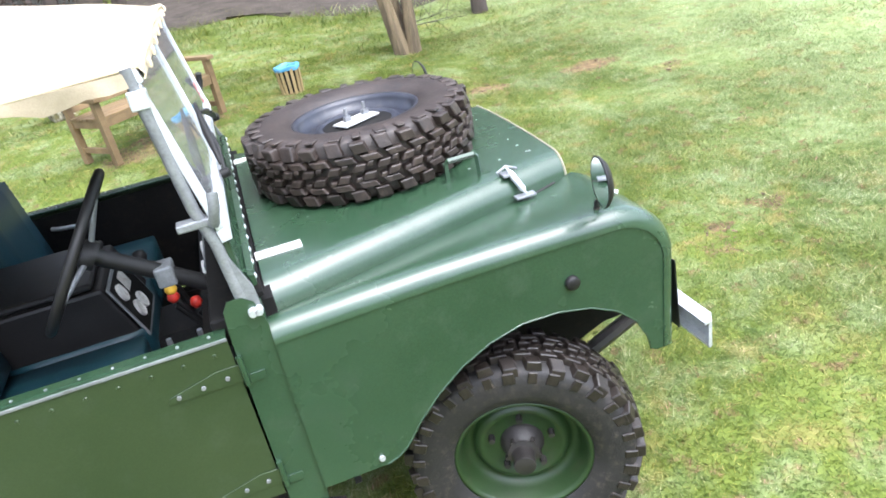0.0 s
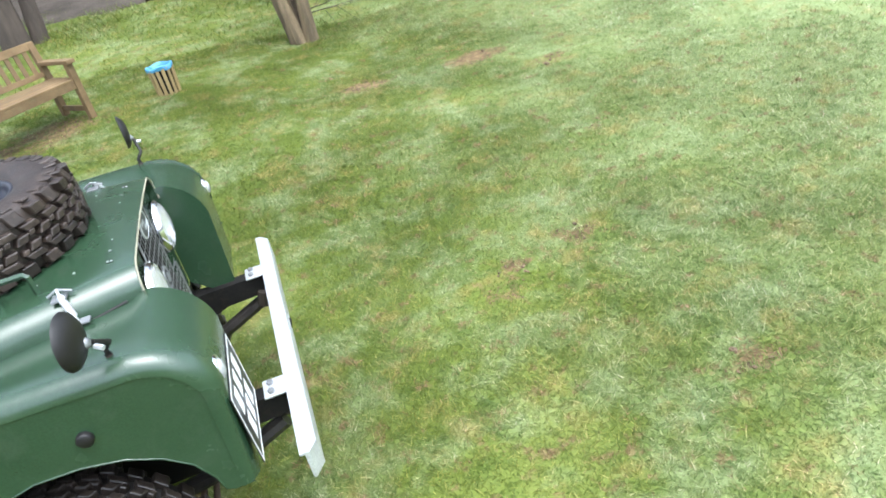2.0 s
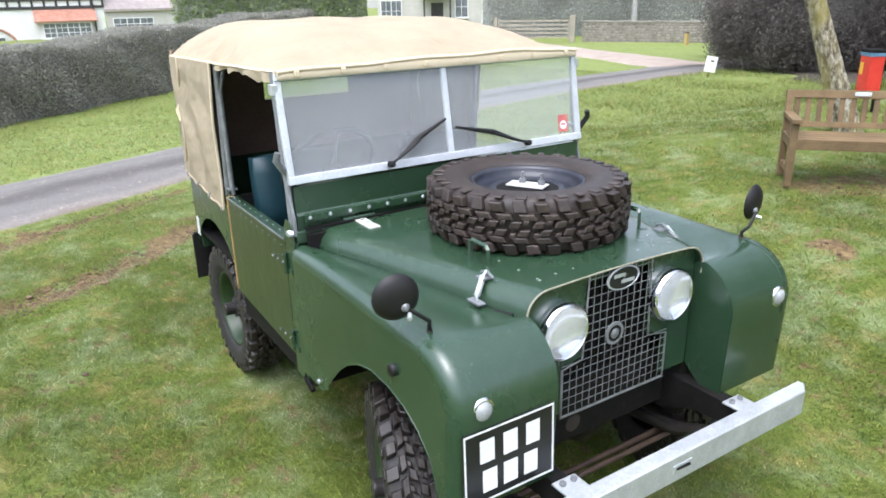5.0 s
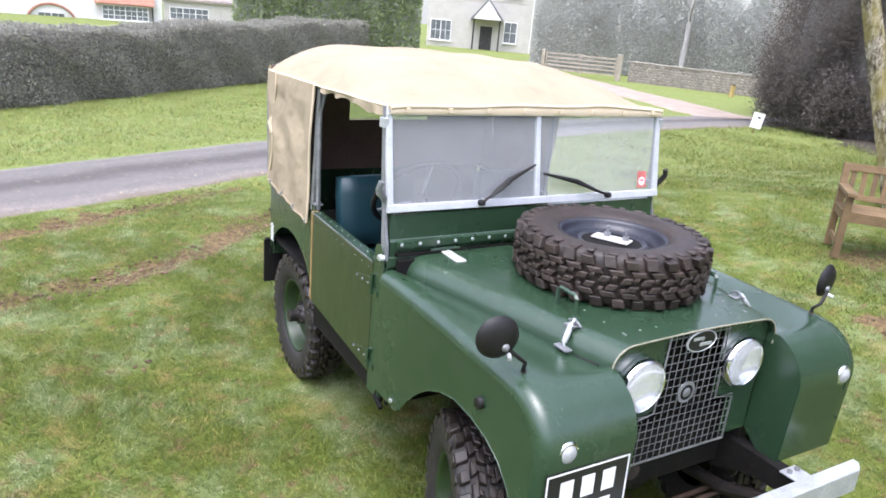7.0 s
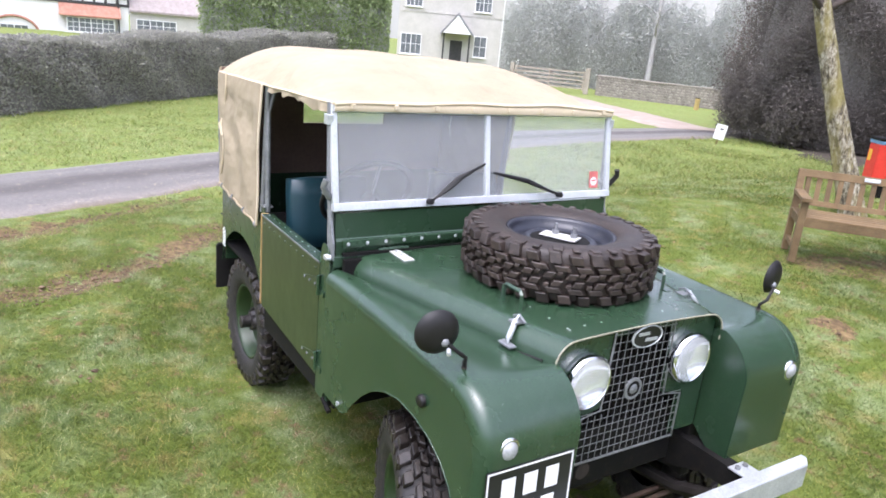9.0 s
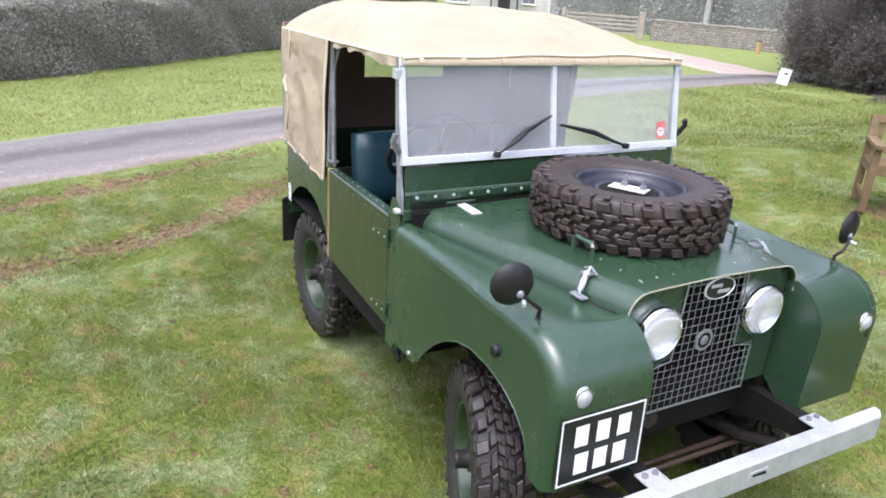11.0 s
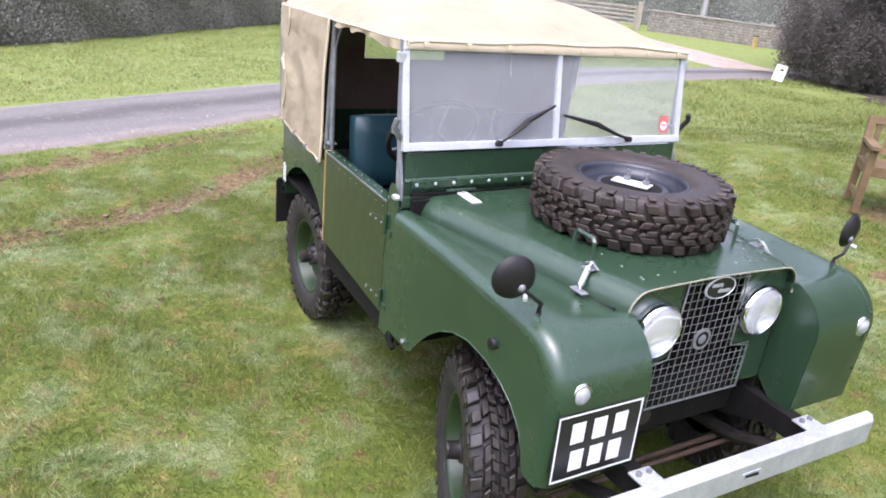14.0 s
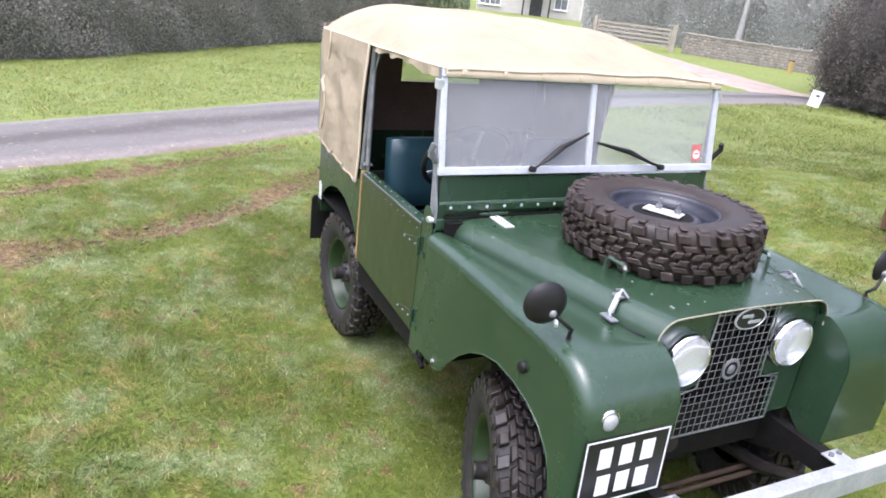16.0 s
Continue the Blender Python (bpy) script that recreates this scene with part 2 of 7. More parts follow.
def add_tube(bm, pts, r, n=8, closed=False):
    """A round bar bent along pts; r is one radius or one for each point."""
    pts = [Vector(p) for p in pts]
    rs = r if isinstance(r, (list, tuple)) else [r] * len(pts)
    rings, up = [], None
    for i, p in enumerate(pts):
        a, b = pts[i - 1] if (i or closed) else p, pts[(i + 1) % len(pts)] if (i < len(pts) - 1 or closed) else p
        d = (b - a).normalized()
        if up is None:
            up = d.orthogonal().normalized()
        up = (up - d * up.dot(d)).normalized()
        side = d.cross(up)
        rings.append([bm.verts.new(p + rs[i] * (math.cos(2 * math.pi * k / n) * up + math.sin(2 * math.pi * k / n) * side)) for k in range(n)])
    for i in range(len(pts) if closed else len(pts) - 1):
        u, v = rings[i], rings[(i + 1) % len(pts)]
        for k in range(n):
            bm.faces.new((u[k], u[(k + 1) % n], v[(k + 1) % n], v[k]))
    if not closed:
        bm.faces.new(rings[0][::-1]), bm.faces.new(rings[-1])
    return bm


def tube(*a, **k):
    return add_tube(bmesh.new(), *a, **k)


def add_lathe(bm, profile, m, n=48):
    """Turns a profile of (radius, height) round the z axis of m."""
    rings = [[bm.verts.new(m @ Vector((r * math.cos(2 * math.pi * i / n), r * math.sin(2 * math.pi * i / n), h))) for i in range(n)] if r > 1e-6 else [bm.verts.new(m @ Vector((0, 0, h)))] for r, h in profile]
    for u, v in zip(rings, rings[1:]):
        for i in range(n):
            j = (i + 1) % n
            if len(u) == 1 and len(v) == 1:
                continue
            bm.faces.new((u[0], v[j], v[i]) if len(u) == 1 else (u[i], u[j], v[0]) if len(v) == 1 else (u[i], u[j], v[j], v[i]))
    return bm


def lathe(profile, m, n=48):
    return add_lathe(bmesh.new(), profile, m, n)


def add_prism(bm, outline, m, depth):
    """An outline of (u, v) in m's x and y, made depth thick along m's z."""
    a = [bm.verts.new(m @ Vector((u, v, 0))) for u, v in outline]
    b = [bm.verts.new(m @ Vector((u, v, depth))) for u, v in outline]
    n = len(a)
    bm.faces.new(a[::-1]), bm.faces.new(b)
    for i in range(n):
        bm.faces.new((a[i], a[(i + 1) % n], b[(i + 1) % n], b[i]))
    return bm


def prism(*a):
    return add_prism(bmesh.new(), *a)


def grid(rows, close=False):
    """A sheet through rows of points."""
    bm = bmesh.new()
    vs = [[bm.verts.new(p) for p in r] for r in rows]
    for u, v in zip(vs, vs[1:]):
        for i in range(len(u) - (0 if close else 1)):
            j = (i + 1) % len(u)
            bm.faces.new((u[i], u[j], v[j], v[i]))
    return bm


def side_plane(y):
    """A frame whose x runs along the car, whose y is up and whose z points to the car's right."""
    return Matrix(((1, 0, 0, 0), (0, 0, -1, y), (0, 1, 0, 0), (0, 0, 0, 1)))


def front_plane(x):
    """A frame whose x runs to the car's left, whose y is up and whose z points ahead."""
    return Matrix(((0, 0, 1, x), (1, 0, 0, 0), (0, 1, 0, 0), (0, 0, 0, 1)))


def arc(cx, cy, r, a0, a1, n):
    return [(cx + r * math.cos(radians(a0 + (a1 - a0) * i / n)), cy + r * math.sin(radians(a0 + (a1 - a0) * i / n))) for i in range(n + 1)]



# ---- the car: x ahead, y to its left, the front axle over x = 0 ----
car = thing("off_road_car", "dark green vintage off-road car with beige canvas hood on grass", "car")
WY, DY, TY = 0.765, 0.75, 0.735          # half widths: wings, doors, rear tub
HUB, TYRE_R, REAR_X = 0.34, 0.378, -1.87


def tyre_profile(r, w, rim):
    h = w / 2
    side = [(rim, -h * 0.72), (rim + 0.012, -h * 0.86), (rim + 0.05, -h), (r - 0.07, -h * 1.0), (r - 0.045, -h * 0.96), (r - 0.03, -h * 0.84), (r - 0.024, -h * 0.5)]
    return side + [(a, -b) for a, b in reversed(side)]


def tread_blocks(bm, r, w, m, seed, count=31):
    """Slanted, interlocking centre blocks and deep shoulder lugs, long and short by turns, that run down the side walls."""
    rnd = random.Random(seed)
    h = w / 2

    def lump(a0, a1, y0, y1, r0, r1, skew, drop=0.0):
        vs = []
        for rr in (r0, r1):
            k = 0.0 if rr == r0 else 0.10
            for s, yy in ((0, y0), (1, y0), (1, y1), (0, y1)):
                a = (a0 + (a1 - a0) * (k if s == 0 else 1 - k)) + (skew if yy == y1 else 0)
                y = yy + (y1 + y0 - 2 * yy) * k * 0.5
                q = rr - (drop if abs(yy) > h * 0.9 else 0)
                vs.append(bm.verts.new(m @ Vector((q * math.cos(a), q * math.sin(a), y))))
        for f in ((3, 2, 1, 0), (4, 5, 6, 7), (0, 1, 5, 4), (1, 2, 6, 5), (2, 3, 7, 6), (3, 0, 4, 7)):
            bm.faces.new([vs[i] for i in f])

    step = 2 * math.pi / count
    for i in range(count):
        a = i * step
        j = rnd.uniform(-0.04, 0.04) * step
        for s in (-1, 1):
            o = a + (step / 2 if s > 0 else 0) + j
            long = 0.99 if i % 2 else 0.90
            lump(o, o + step * 0.70, s * h * 0.55, s * h * long, r - 0.034, r - 0.003, -s * step * 0.14, 0.014)
            lump(o + step * 0.04, o + step * (0.66 if i % 2 else 0.50), s * h * 0.95, s * h * 1.035, r - 0.070, r - 0.030, 0, 0)
            lump(o + step * 0.36, o + step * 1.20, s * h * 0.29, s * h * 0.52, r - 0.034, r - 0.001, -s * step * 0.18)
            lump(o + step * 0.40, o + step * 0.72, s * h * 0.14, s * h * 0.31, r - 0.034, r - 0.001, s * step * 0.06)
            lump(o - step * 0.22, o + step * 0.34, s * h * 0.015, s * h * 0.27, r - 0.034, r, s * step * 0.16)
    return bm


def wheel(name, centre, outward, rim_mat, rubber, tread_mat, r, w, label, seed, spare=False):
    """outward: the way the dished face looks."""
    m = Matrix.Translation(centre) @ Vector(outward).to_track_quat('Z', 'Y').to_matrix().to_4x4()
    rim = 0.212
    dish = [(rim + 0.004, w * 0.36), (rim + 0.006, w * 0.40), (rim - 0.004, w * 0.40), (rim - 0.012, w * 0.33), (rim - 0.022, w * 0.1), (rim - 0.03, 0.0), (rim - 0.05, -0.012), (0.155, 0.0), (0.14, 0.018), (0.125, 0.02), (0.112, 0.005), (0.07, 0.002), (0.0, 0.002)]
    if spare:
        dish = [(a, b + (0.03 if a < rim - 0.025 else 0.0)) for a, b in dish]
    ob = part(name, lathe(dish, m, 56), rim_mat, car, label, smooth=True, solid=0.006, split=0)
    part("tyre", lathe(tyre_profile(r, w, rim), m, 72), rubber, ob, "chunky black tyre with dried mud", smooth=True)
    part("tread", tread_blocks(bmesh.new(), r, w, m, seed), tread_mat, ob, "deep worn tread blocks", bevel=0.0028, segments=1)["kind"] = "stuff"
    if not spare:
        part("hub", lathe([(0.070, 0.0), (0.070, 0.012), (0.060, 0.020), (0.056, 0.048), (0.050, 0.052), (0.050, 0.062), (0.037, 0.066), (0.034, 0.105), (0.036, 0.108), (0.034, 0.118), (0.02, 0.121), (0.0, 0.122)], m, 24), GREASE, ob, "greasy cast hub", smooth=True)
        for k in range(5):
            a = 2 * math.pi * k / 5 + 0.3
            part("wheel_nut", add_rod(bmesh.new(), m @ Vector((0.1 * math.cos(a), 0.1 * math.sin(a), 0.0)), m @ Vector((0.1 * math.cos(a), 0.1 * math.sin(a), 0.03)), 0.012, 0.010, 6), GREASE, ob)
            part("flange_bolt", rod(m @ Vector((0.053 * math.cos(a + 0.6), 0.053 * math.sin(a + 0.6), 0.045)), m @ Vector((0.053 * math.cos(a + 0.6), 0.053 * math.sin(a + 0.6), 0.062)), 0.008, n=6), GREASE, ob)
    return ob


STEER = radians(20)          # the front wheels are turned a little to the car's right
for side in (-1, 1):
    wheel("wheel", (0.02, side * 0.645, HUB), (math.sin(STEER) * side, side * math.cos(STEER), 0), PAINT_WHEEL, RUBBER, TREAD, TYRE_R, 0.205, "green steel wheel with worn paint", 3 + side)
    wheel("wheel", (REAR_X, side * 0.62, HUB), (0, side, 0), PAINT_WHEEL, RUBBER, TREAD, TYRE_R, 0.205, "green steel wheel with worn paint", 7 + side)

# the front wings
WING_TOP, WING_FRONT, WING_BACK = 1.088, 0.537, -0.60


def wing_curve(inset=0.0):
    """The wing's outline from the rear along the top and down the front: points and inward normals."""
    r = 0.185
    pts = [((WING_BACK + (WING_FRONT - r - WING_BACK) * i / 14, WING_TOP + 0.008 * math.sin(i / 14 * 3)), (0, -1)) for i in range(15)]
    for i in range(1, 11):
        a = radians(90 - 84 * i / 10)
        pts.append(((WING_FRONT - r + r * math.cos(a), WING_TOP - r + r * math.sin(a)), (-math.cos(a), -math.sin(a))))
    end = pts[-1]
    for i in range(1, 6):
        pts.append(((end[0][0] - 0.012 * i / 5, end[0][1] - (end[0][1] - 0.60) * i / 5), (-1, 0)))
    return [(x + inset * nx, z + inset * nz) for (x, z), (nx, nz) in pts]


def bonnet_half(x):
    return 0.665 + (0.405 - 0.665) * (x + 0.585) / (0.385 + 0.585)


def wing(side):
    r, rows = 0.046, []
    n_curve = len(wing_curve())
    offs = [wing_curve(r * (1 - math.cos(radians(15 * k)))) for k in range(7)]
    for i in range(n_curve):
        x, z = offs[0][i]
        inner = max(bonnet_half(x) - 0.012, 0.405)
        row = [Vector((x, side * (inner + (WY - r - inner) * k / 5), z - 0.03 * (1 - k / 5) ** 1.5 * (1 if x < 0.34 else max(0, (0.40 - x) / 0.06)))) for k in range(6)]
        row += [Vector((offs[k][i][0], side * (WY - r + r * math.sin(radians(15 * k))), offs[k][i][1])) for k in range(1, 7)]
        rows.append(row)
    ob = part("front_wing", grid(rows), PAINT, car, smooth=True, solid=0.004 * side)
    # the flat side with its wheel arch
    inner = offs[6]
    arch = [(0.435, 0.61), (0.425, 0.66), (0.39, 0.73), (0.33, 0.785), (0.25, 0.825), (0.15, 0.848), (0.04, 0.852), (-0.06, 0.828), (-0.15, 0.785), (-0.23, 0.725), (-0.30, 0.655), (-0.35, 0.59), (-0.385, 0.565), (-0.42, 0.555)]
    outline = inner + [(0.512, 0.60), (0.455, 0.598)] + arch + [(WING_BACK, 0.555)]
    part("wing_side", prism(outline, side_plane(side * WY - (0.004 if side > 0 else -0.004) * 1), 0.004 * (-1 if side > 0 else 1)), PAINT, ob, smooth=False)
    # rolled lip round the arch
    part("arch_lip", tube([(x, side * (WY - 0.001), z) for x, z in arch], 0.0032, 8), PAINT, ob, smooth=True)
    # the inner panel beside the radiator
    pan = [(0.36, 1.06)] + [p for p in wing_curve(0.004) if p[0] > 0.36] + [(0.52, 0.60), (0.43, 0.60), (0.36, 0.66)]
    part("inner_wing", prism(pan, side_plane(side * 0.405), 0.004), PAINT, ob)
    part("wheel_box", box(-0.46, 0.35, side * 0.40, side * 0.44, 0.42, 1.05), BLACK, ob)
    part("wheel_box_rear", box(-0.52, -0.50, side * 0.42, side * (WY - 0.01), 0.52, 1.03), BLACK, ob)
    part("wheel_box_top", box(-0.52, 0.40, side * 0.44, side * (WY - 0.03), 1.025, 1.03), BLACK, ob)
    # round black rubber plug, side lamp, fixings
    part("round_plug", lathe([(0.021, 0), (0.021, 0.012), (0.017, 0.016), (0, 0.016)], side_plane(side * WY) @ Matrix.Translation((0.2, 0.93, 0)) @ pose(0, 0, 0, 0 if side < 0 else 180), 20), PLASTIC, ob, "black rubber plug", smooth=True)
    lamp_m = front_plane(0.510) @ Matrix.Translation((side * 0.672, 0.925, 0))
    lamp = part("side_lamp", lathe([(0.04, 0.0), (0.04, 0.022), (0.036, 0.028), (0.031, 0.028), (0.03, 0.022)], lamp_m, 28), CHROME, ob, "small chrome-rimmed side lamp", smooth=True)
    part("lens", lathe([(0.031, 0.022), (0.026, 0.033), (0.014, 0.039), (0, 0.041)], lamp_m, 28), FROSTED, lamp, "frosted white lamp lens", smooth=True)
    seam = [(0.30, 1.078)] + [(x, z) for x, z in wing_curve(-0.001) if x > 0.30]
    part("panel_seam", tube([(x, side * 0.70, z) for x, z in seam[:-4]], 0.0025, 5), PAINT, ob)
    for k in range(7):
        x, z = wing_curve(-0.001)[14 + k * 2 if k < 6 else 27]
        part("rivet", lathe([(0.006, 0), (0.004, 0.003), (0, 0.004)], Matrix.Translation((x, side * 0.715, z)) @ Vector((x - 0.33, 0, z - 0.90)).to_track_quat('Z', 'Y').to_matrix().to_4x4(), 8), PAINT, ob)
    part("wing_bolt", rod((-0.43, side * WY, 0.585), (-0.43, side * (WY + 0.008), 0.585), 0.009, n=6), GALV, ob)
    return ob


wing_right, wing_left = wing(-1), wing(1)


# wing mirrors on bent arms
def wing_mirror(side):
    base = Vector((0.325, side * 0.71, 1.083))
    elbow = base + Vector((0.02, side * 0.012, 0.055))
    grip = Vector((0.33, side * 0.775, 1.18))
    disc = Vector((0.298, side * 0.80, 1.212))
    ob = part("wing_mirror", tube([base, base + Vector((0, 0, 0.03)), elbow, elbow + (grip - elbow) * 0.5, grip], 0.0065, 8), PLASTIC, car, "round black wing mirror on a bent arm", smooth=True)
    m = Matrix.Translation(disc) @ Vector((-1, side * -0.18, 0.02)).to_track_quat('Z', 'Y').to_matrix().to_4x4()
    back = part("mirror_shell", lathe([(0.0, -0.022), (0.03, -0.021), (0.054, -0.014), (0.068, -0.002), (0.070, 0.004), (0.066, 0.006)], m, 36), PLASTIC, ob, smooth=True)
    part("mirror_glass", lathe([(0.067, 0.005), (0.0, 0.005)], m, 36), MIRROR, ob, "round mirror glass")
    part("ball_joint", lathe([(0, -0.014), (0.009, -0.011), (0.014, 0.0), (0.009, 0.011), (0, 0.014)], Matrix.Translation(grip + Vector((-0.012, side * 0.008, 0.006))), 16), GALV_DULL, ob, smooth=True)
    part("clamp_bolt", rod(grip + Vector((0.0, 0, -0.012)), grip + Vector((0.02, side * 0.012, -0.018)), 0.007, n=6), GALV, ob)
    part("rusty_foot", lathe([(0.016, 0), (0.015, 0.006), (0.009, 0.01), (0.009, 0.02)], Matrix.Translation(base - Vector((0, 0, 0.003))), 14), RUST, ob, "rust-stained mirror foot", smooth=True)
    return ob


wing_mirror(-1), wing_mirror(1)

# the bonnet: flat on top, rolled down at both sides
BON_TOP, BON_R = 1.148, 0.08


def bonnet_section(x, lift=0.0):
    hw = bonnet_half(x)
    pts = []
    for s in (-1, 1):
        edge = [(s * (hw - BON_R + BON_R * math.sin(radians(a))), BON_TOP - BON_R + BON_R * math.cos(radians(a)) + lift) for a in (112, 100, 90, 75, 60, 45, 30, 15, 0)]
        flat = [(s * (hw - BON_R) * f, BON_TOP + 0.008 * (1 - f * f) + lift) for f in (0.8, 0.6, 0.4, 0.2)]
        half = edge + flat
        pts += half if s < 0 else [(0, BON_TOP + 0.008 + lift)] + half[::-1]
    return pts


rows = []
for i in range(19):
    x = -0.585 + 0.97 * i / 18
    rows.append([Vector((x, y, z)) for y, z in bonnet_section(x)])
bonnet = part("bonnet", grid(rows), PAINT, car, "green bonnet lid with rolled edges and rivets", smooth=True, solid=0.005)
part("bonnet_edging", tube([(0.389, y, z) for y, z in bonnet_section(0.385)], 0.0032, 8), EDGING, bonnet, "dull metal edging bead", smooth=True)
# added black strips stand in for the shaded gap along the bonnet's edge
for side in (-1, 1):
    part("rubber_seam", tube([(x, side * (bonnet_half(x) + 0.001), 1.064 + (0.008 if x > 0.3 else 0.0)) for x in [-0.56 + 0.1 * k for k in range(10)]], 0.0045, 8), PLASTIC, bonnet, "black strip added for the dark gap under the bonnet edge", smooth=True)
for y0 in (-0.30, 0.30, -0.12, 0.12):
    for k in range(9):
        x = -0.52 + 0.105 * k
        if abs(y0) < bonnet_half(x) - 0.1 and (x + 0.15) ** 2 + y0 * y0 > 0.13:
            part("rivet", lathe([(0.005, 0), (0.0035, 0.002), (0, 0.003)], Matrix.Translation((x, y0, BON_TOP + 0.004)), 7), WIRE, bonnet)
for k in range(9):
    part("rivet", lathe([(0.005, 0), (0.0035, 0.002), (0, 0.003)], Matrix.Translation((0.31, -0.30 + 0.075 * k, BON_TOP + 0.005)), 7), WIRE, bonnet)
for side in (-1, 1):
    # strap hinge at the bonnet's rear
    hinge = part("bonnet_hinge", box(-0.615, -0.46, side * 0.47 - 0.024, side * 0.47 + 0.024, 1.149, 1.155), WORN_WHITE, bonnet, "pale painted strap hinge", bevel=0.002)
    part("hinge_barrel", rod((-0.607, side * 0.47 - 0.07, 1.158), (-0.607, side * 0.47 + 0.07, 1.158), 0.011), PAINT, hinge, smooth=True)
    for k in range(3):
        part("hinge_bolt", rod((-0.575 + 0.045 * k, side * 0.47, 1.155), (-0.575 + 0.045 * k, side * 0.47, 1.161), 0.008, n=6), GALV, hinge)
    # bonnet catch: sprung rod from the rolled edge to the wing
    yb = side * (bonnet_half(0.2) - 0.045)
    top, low = Vector((0.19, yb, BON_TOP - 0.005)), Vector((0.222, side * (bonnet_half(0.21) + 0.018), 1.078))
    catch = part("bonnet_catch", tube([top + Vector((0, 0, 0.026)), top + (low - top) * 0.12 + Vector((0, side * 0.008, 0.022)), top + (low - top) * 0.16 + Vector((0, side * 0.009, 0.021)), top + (low - top) * 0.80 + Vector((0, side * 0.008, 0.014)), top + (low - top) * 0.84 + Vector((0, side * 0.008, 0.013)), low + Vector((0, 0, 0.012))], [0.004, 0.005, 0.0105, 0.0105, 0.005, 0.004], 10), GALV, car, "galvanised spring bonnet catch", smooth=True)
    part("catch_plate", box(0.17, 0.21, yb - 0.03, yb + 0.012, BON_TOP - 0.004, BON_TOP + 0.003), GALV_DULL, catch, bevel=0.001)
    part("catch_foot", box(0.185, 0.25, low.y - 0.015, low.y + 0.015, 1.082, 1.089), GALV_DULL, catch, bevel=0.002)
    part("catch_wing", tube([top + Vector((-0.03, 0, 0.012)), top + Vector((0, 0, 0.026)), top + Vector((0.035, 0, 0.01))], 0.0045, 8), GALV_DULL, catch, smooth=True)
    # loop of strip steel on the bonnet
    yl = side * 0.355
    loop = part("bonnet_loop", tube([(0.02, yl, BON_TOP), (0.022, yl, BON_TOP + 0.06), (0.03, yl, BON_TOP + 0.068), (0.115, yl, BON_TOP + 0.068), (0.123, yl, BON_TOP + 0.06), (0.125, yl, BON_TOP)], 0.0085, 4), PAINT, bonnet, "green strip-steel loop")
    for x in (0.005, 0.14):
        part("loop_foot", box(x - 0.018, x + 0.018, yl - 0.012, yl + 0.012, BON_TOP, BON_TOP + 0.004), PAINT, loop, bevel=0.001)

# the spare wheel lying on the bonnet
spare = wheel("spare_wheel", (-0.15, 0.03, 1.255), (0, 0, 1), RIM_DARK, SPARE_RUBBER, SPARE_RUBBER, 0.388, 0.2, "dark steel spare wheel lying on the bonnet", 21, True)
part("clamp_plate", box(-0.225, -0.075, -0.006, 0.066, 1.306, 1.313, m=Matrix.Translation((-0.15, 0.03, 0)) @ pose(0, 0, 0, 0, 0, 28) @ Matrix.Translation((0.15, -0.03, 0))), WORN_WHITE, spare, "white painted clamp plate", bevel=0.002)
for dx, dy in ((-0.03, 0.0), (0.04, 0.035)):
    part("clamp_stud", rod((-0.15 + dx, 0.03 + dy, 1.255), (-0.15 + dx, 0.03 + dy, 1.355), 0.006, n=8), GALV_DULL, spare, smooth=True)
    part("clamp_nut", rod((-0.15 + dx, 0.03 + dy, 1.313), (-0.15 + dx, 0.03 + dy, 1.328), 0.014, n=6), GALV_DULL, spare)
part("spare_seat", lathe([(0.16, 1.150), (0.15, 1.20), (0.13, 1.298), (0.0, 1.304)], Matrix.Translation((-0.15, 0.03, 0)), 32), BLACK, spare, smooth=True)

# the radiator panel with its grille, lamps and badge
outl = [(y, z) for y, z in bonnet_section(0.36, -0.006)]
panel_outline = [(-0.40, 0.66)] + [(max(-0.4, min(0.4, y)), z) for y, z in outl] + [(0.40, 0.66)] + [(0.015 + y, z) for y, z in ((0.24, 0.66), (0.24, 0.83), (0.155, 0.85), (0.145, 1.115), (-0.145, 1.115), (-0.155, 0.85), (-0.24, 0.83), (-0.24, 0.66))]
panel = part("radiator_panel", prism(panel_outline, front_plane(0.352), 0.006), PAINT, car)
part("radiator_core", box(0.255, 0.275, -0.3, 0.3, 0.55, 1.12), BLACK, panel)
for k in range(26):
    part("core_fin", box(0.275, 0.285, -0.27 + 0.0216 * k, -0.264 + 0.0216 * k, 0.64, 1.11), BLACK, panel)
GR = 0.015          # the grille sits a little off the centre line
grille = part("grille", tube([(0.368, GR + y, z) for y, z in ((-0.145, 1.142), (0.145, 1.142), (0.155, 0.845), (0.25, 0.83), (0.25, 0.648), (-0.25, 0.648), (-0.25, 0.83), (-0.16, 0.845))], 0.0035, 8, closed=True), WIRE, car, "galvanised wire mesh grille", smooth=True)


def grille_half(z):
    return 0.153 if z > 0.845 else 0.25


gb = bmesh.new()
for k in range(16):
    z = 0.655 + 0.0315 * k
    h = grille_half(z)
    add_tube(gb, [(0.3695, GR - h, z), (0.3695, GR + h, z)], 0.0014, 6)
part("grille_bars_across", gb, WIRE, grille, smooth=True)
gb = bmesh.new()
for k in range(17):
    y = -0.2480 + 0.031 * k
    add_tube(gb, [(0.3725, GR + y, 0.648), (0.3725, GR + y, 1.142 if abs(y) < 0.15 else 0.832)], 0.0014, 6)
part("grille_bars_upright", gb, WIRE, grille, smooth=True)
badge_m = front_plane(0.374) @ Matrix.Translation((GR, 1.105, 0)) @ Matrix.Diagonal((1, 0.56, 1, 1))
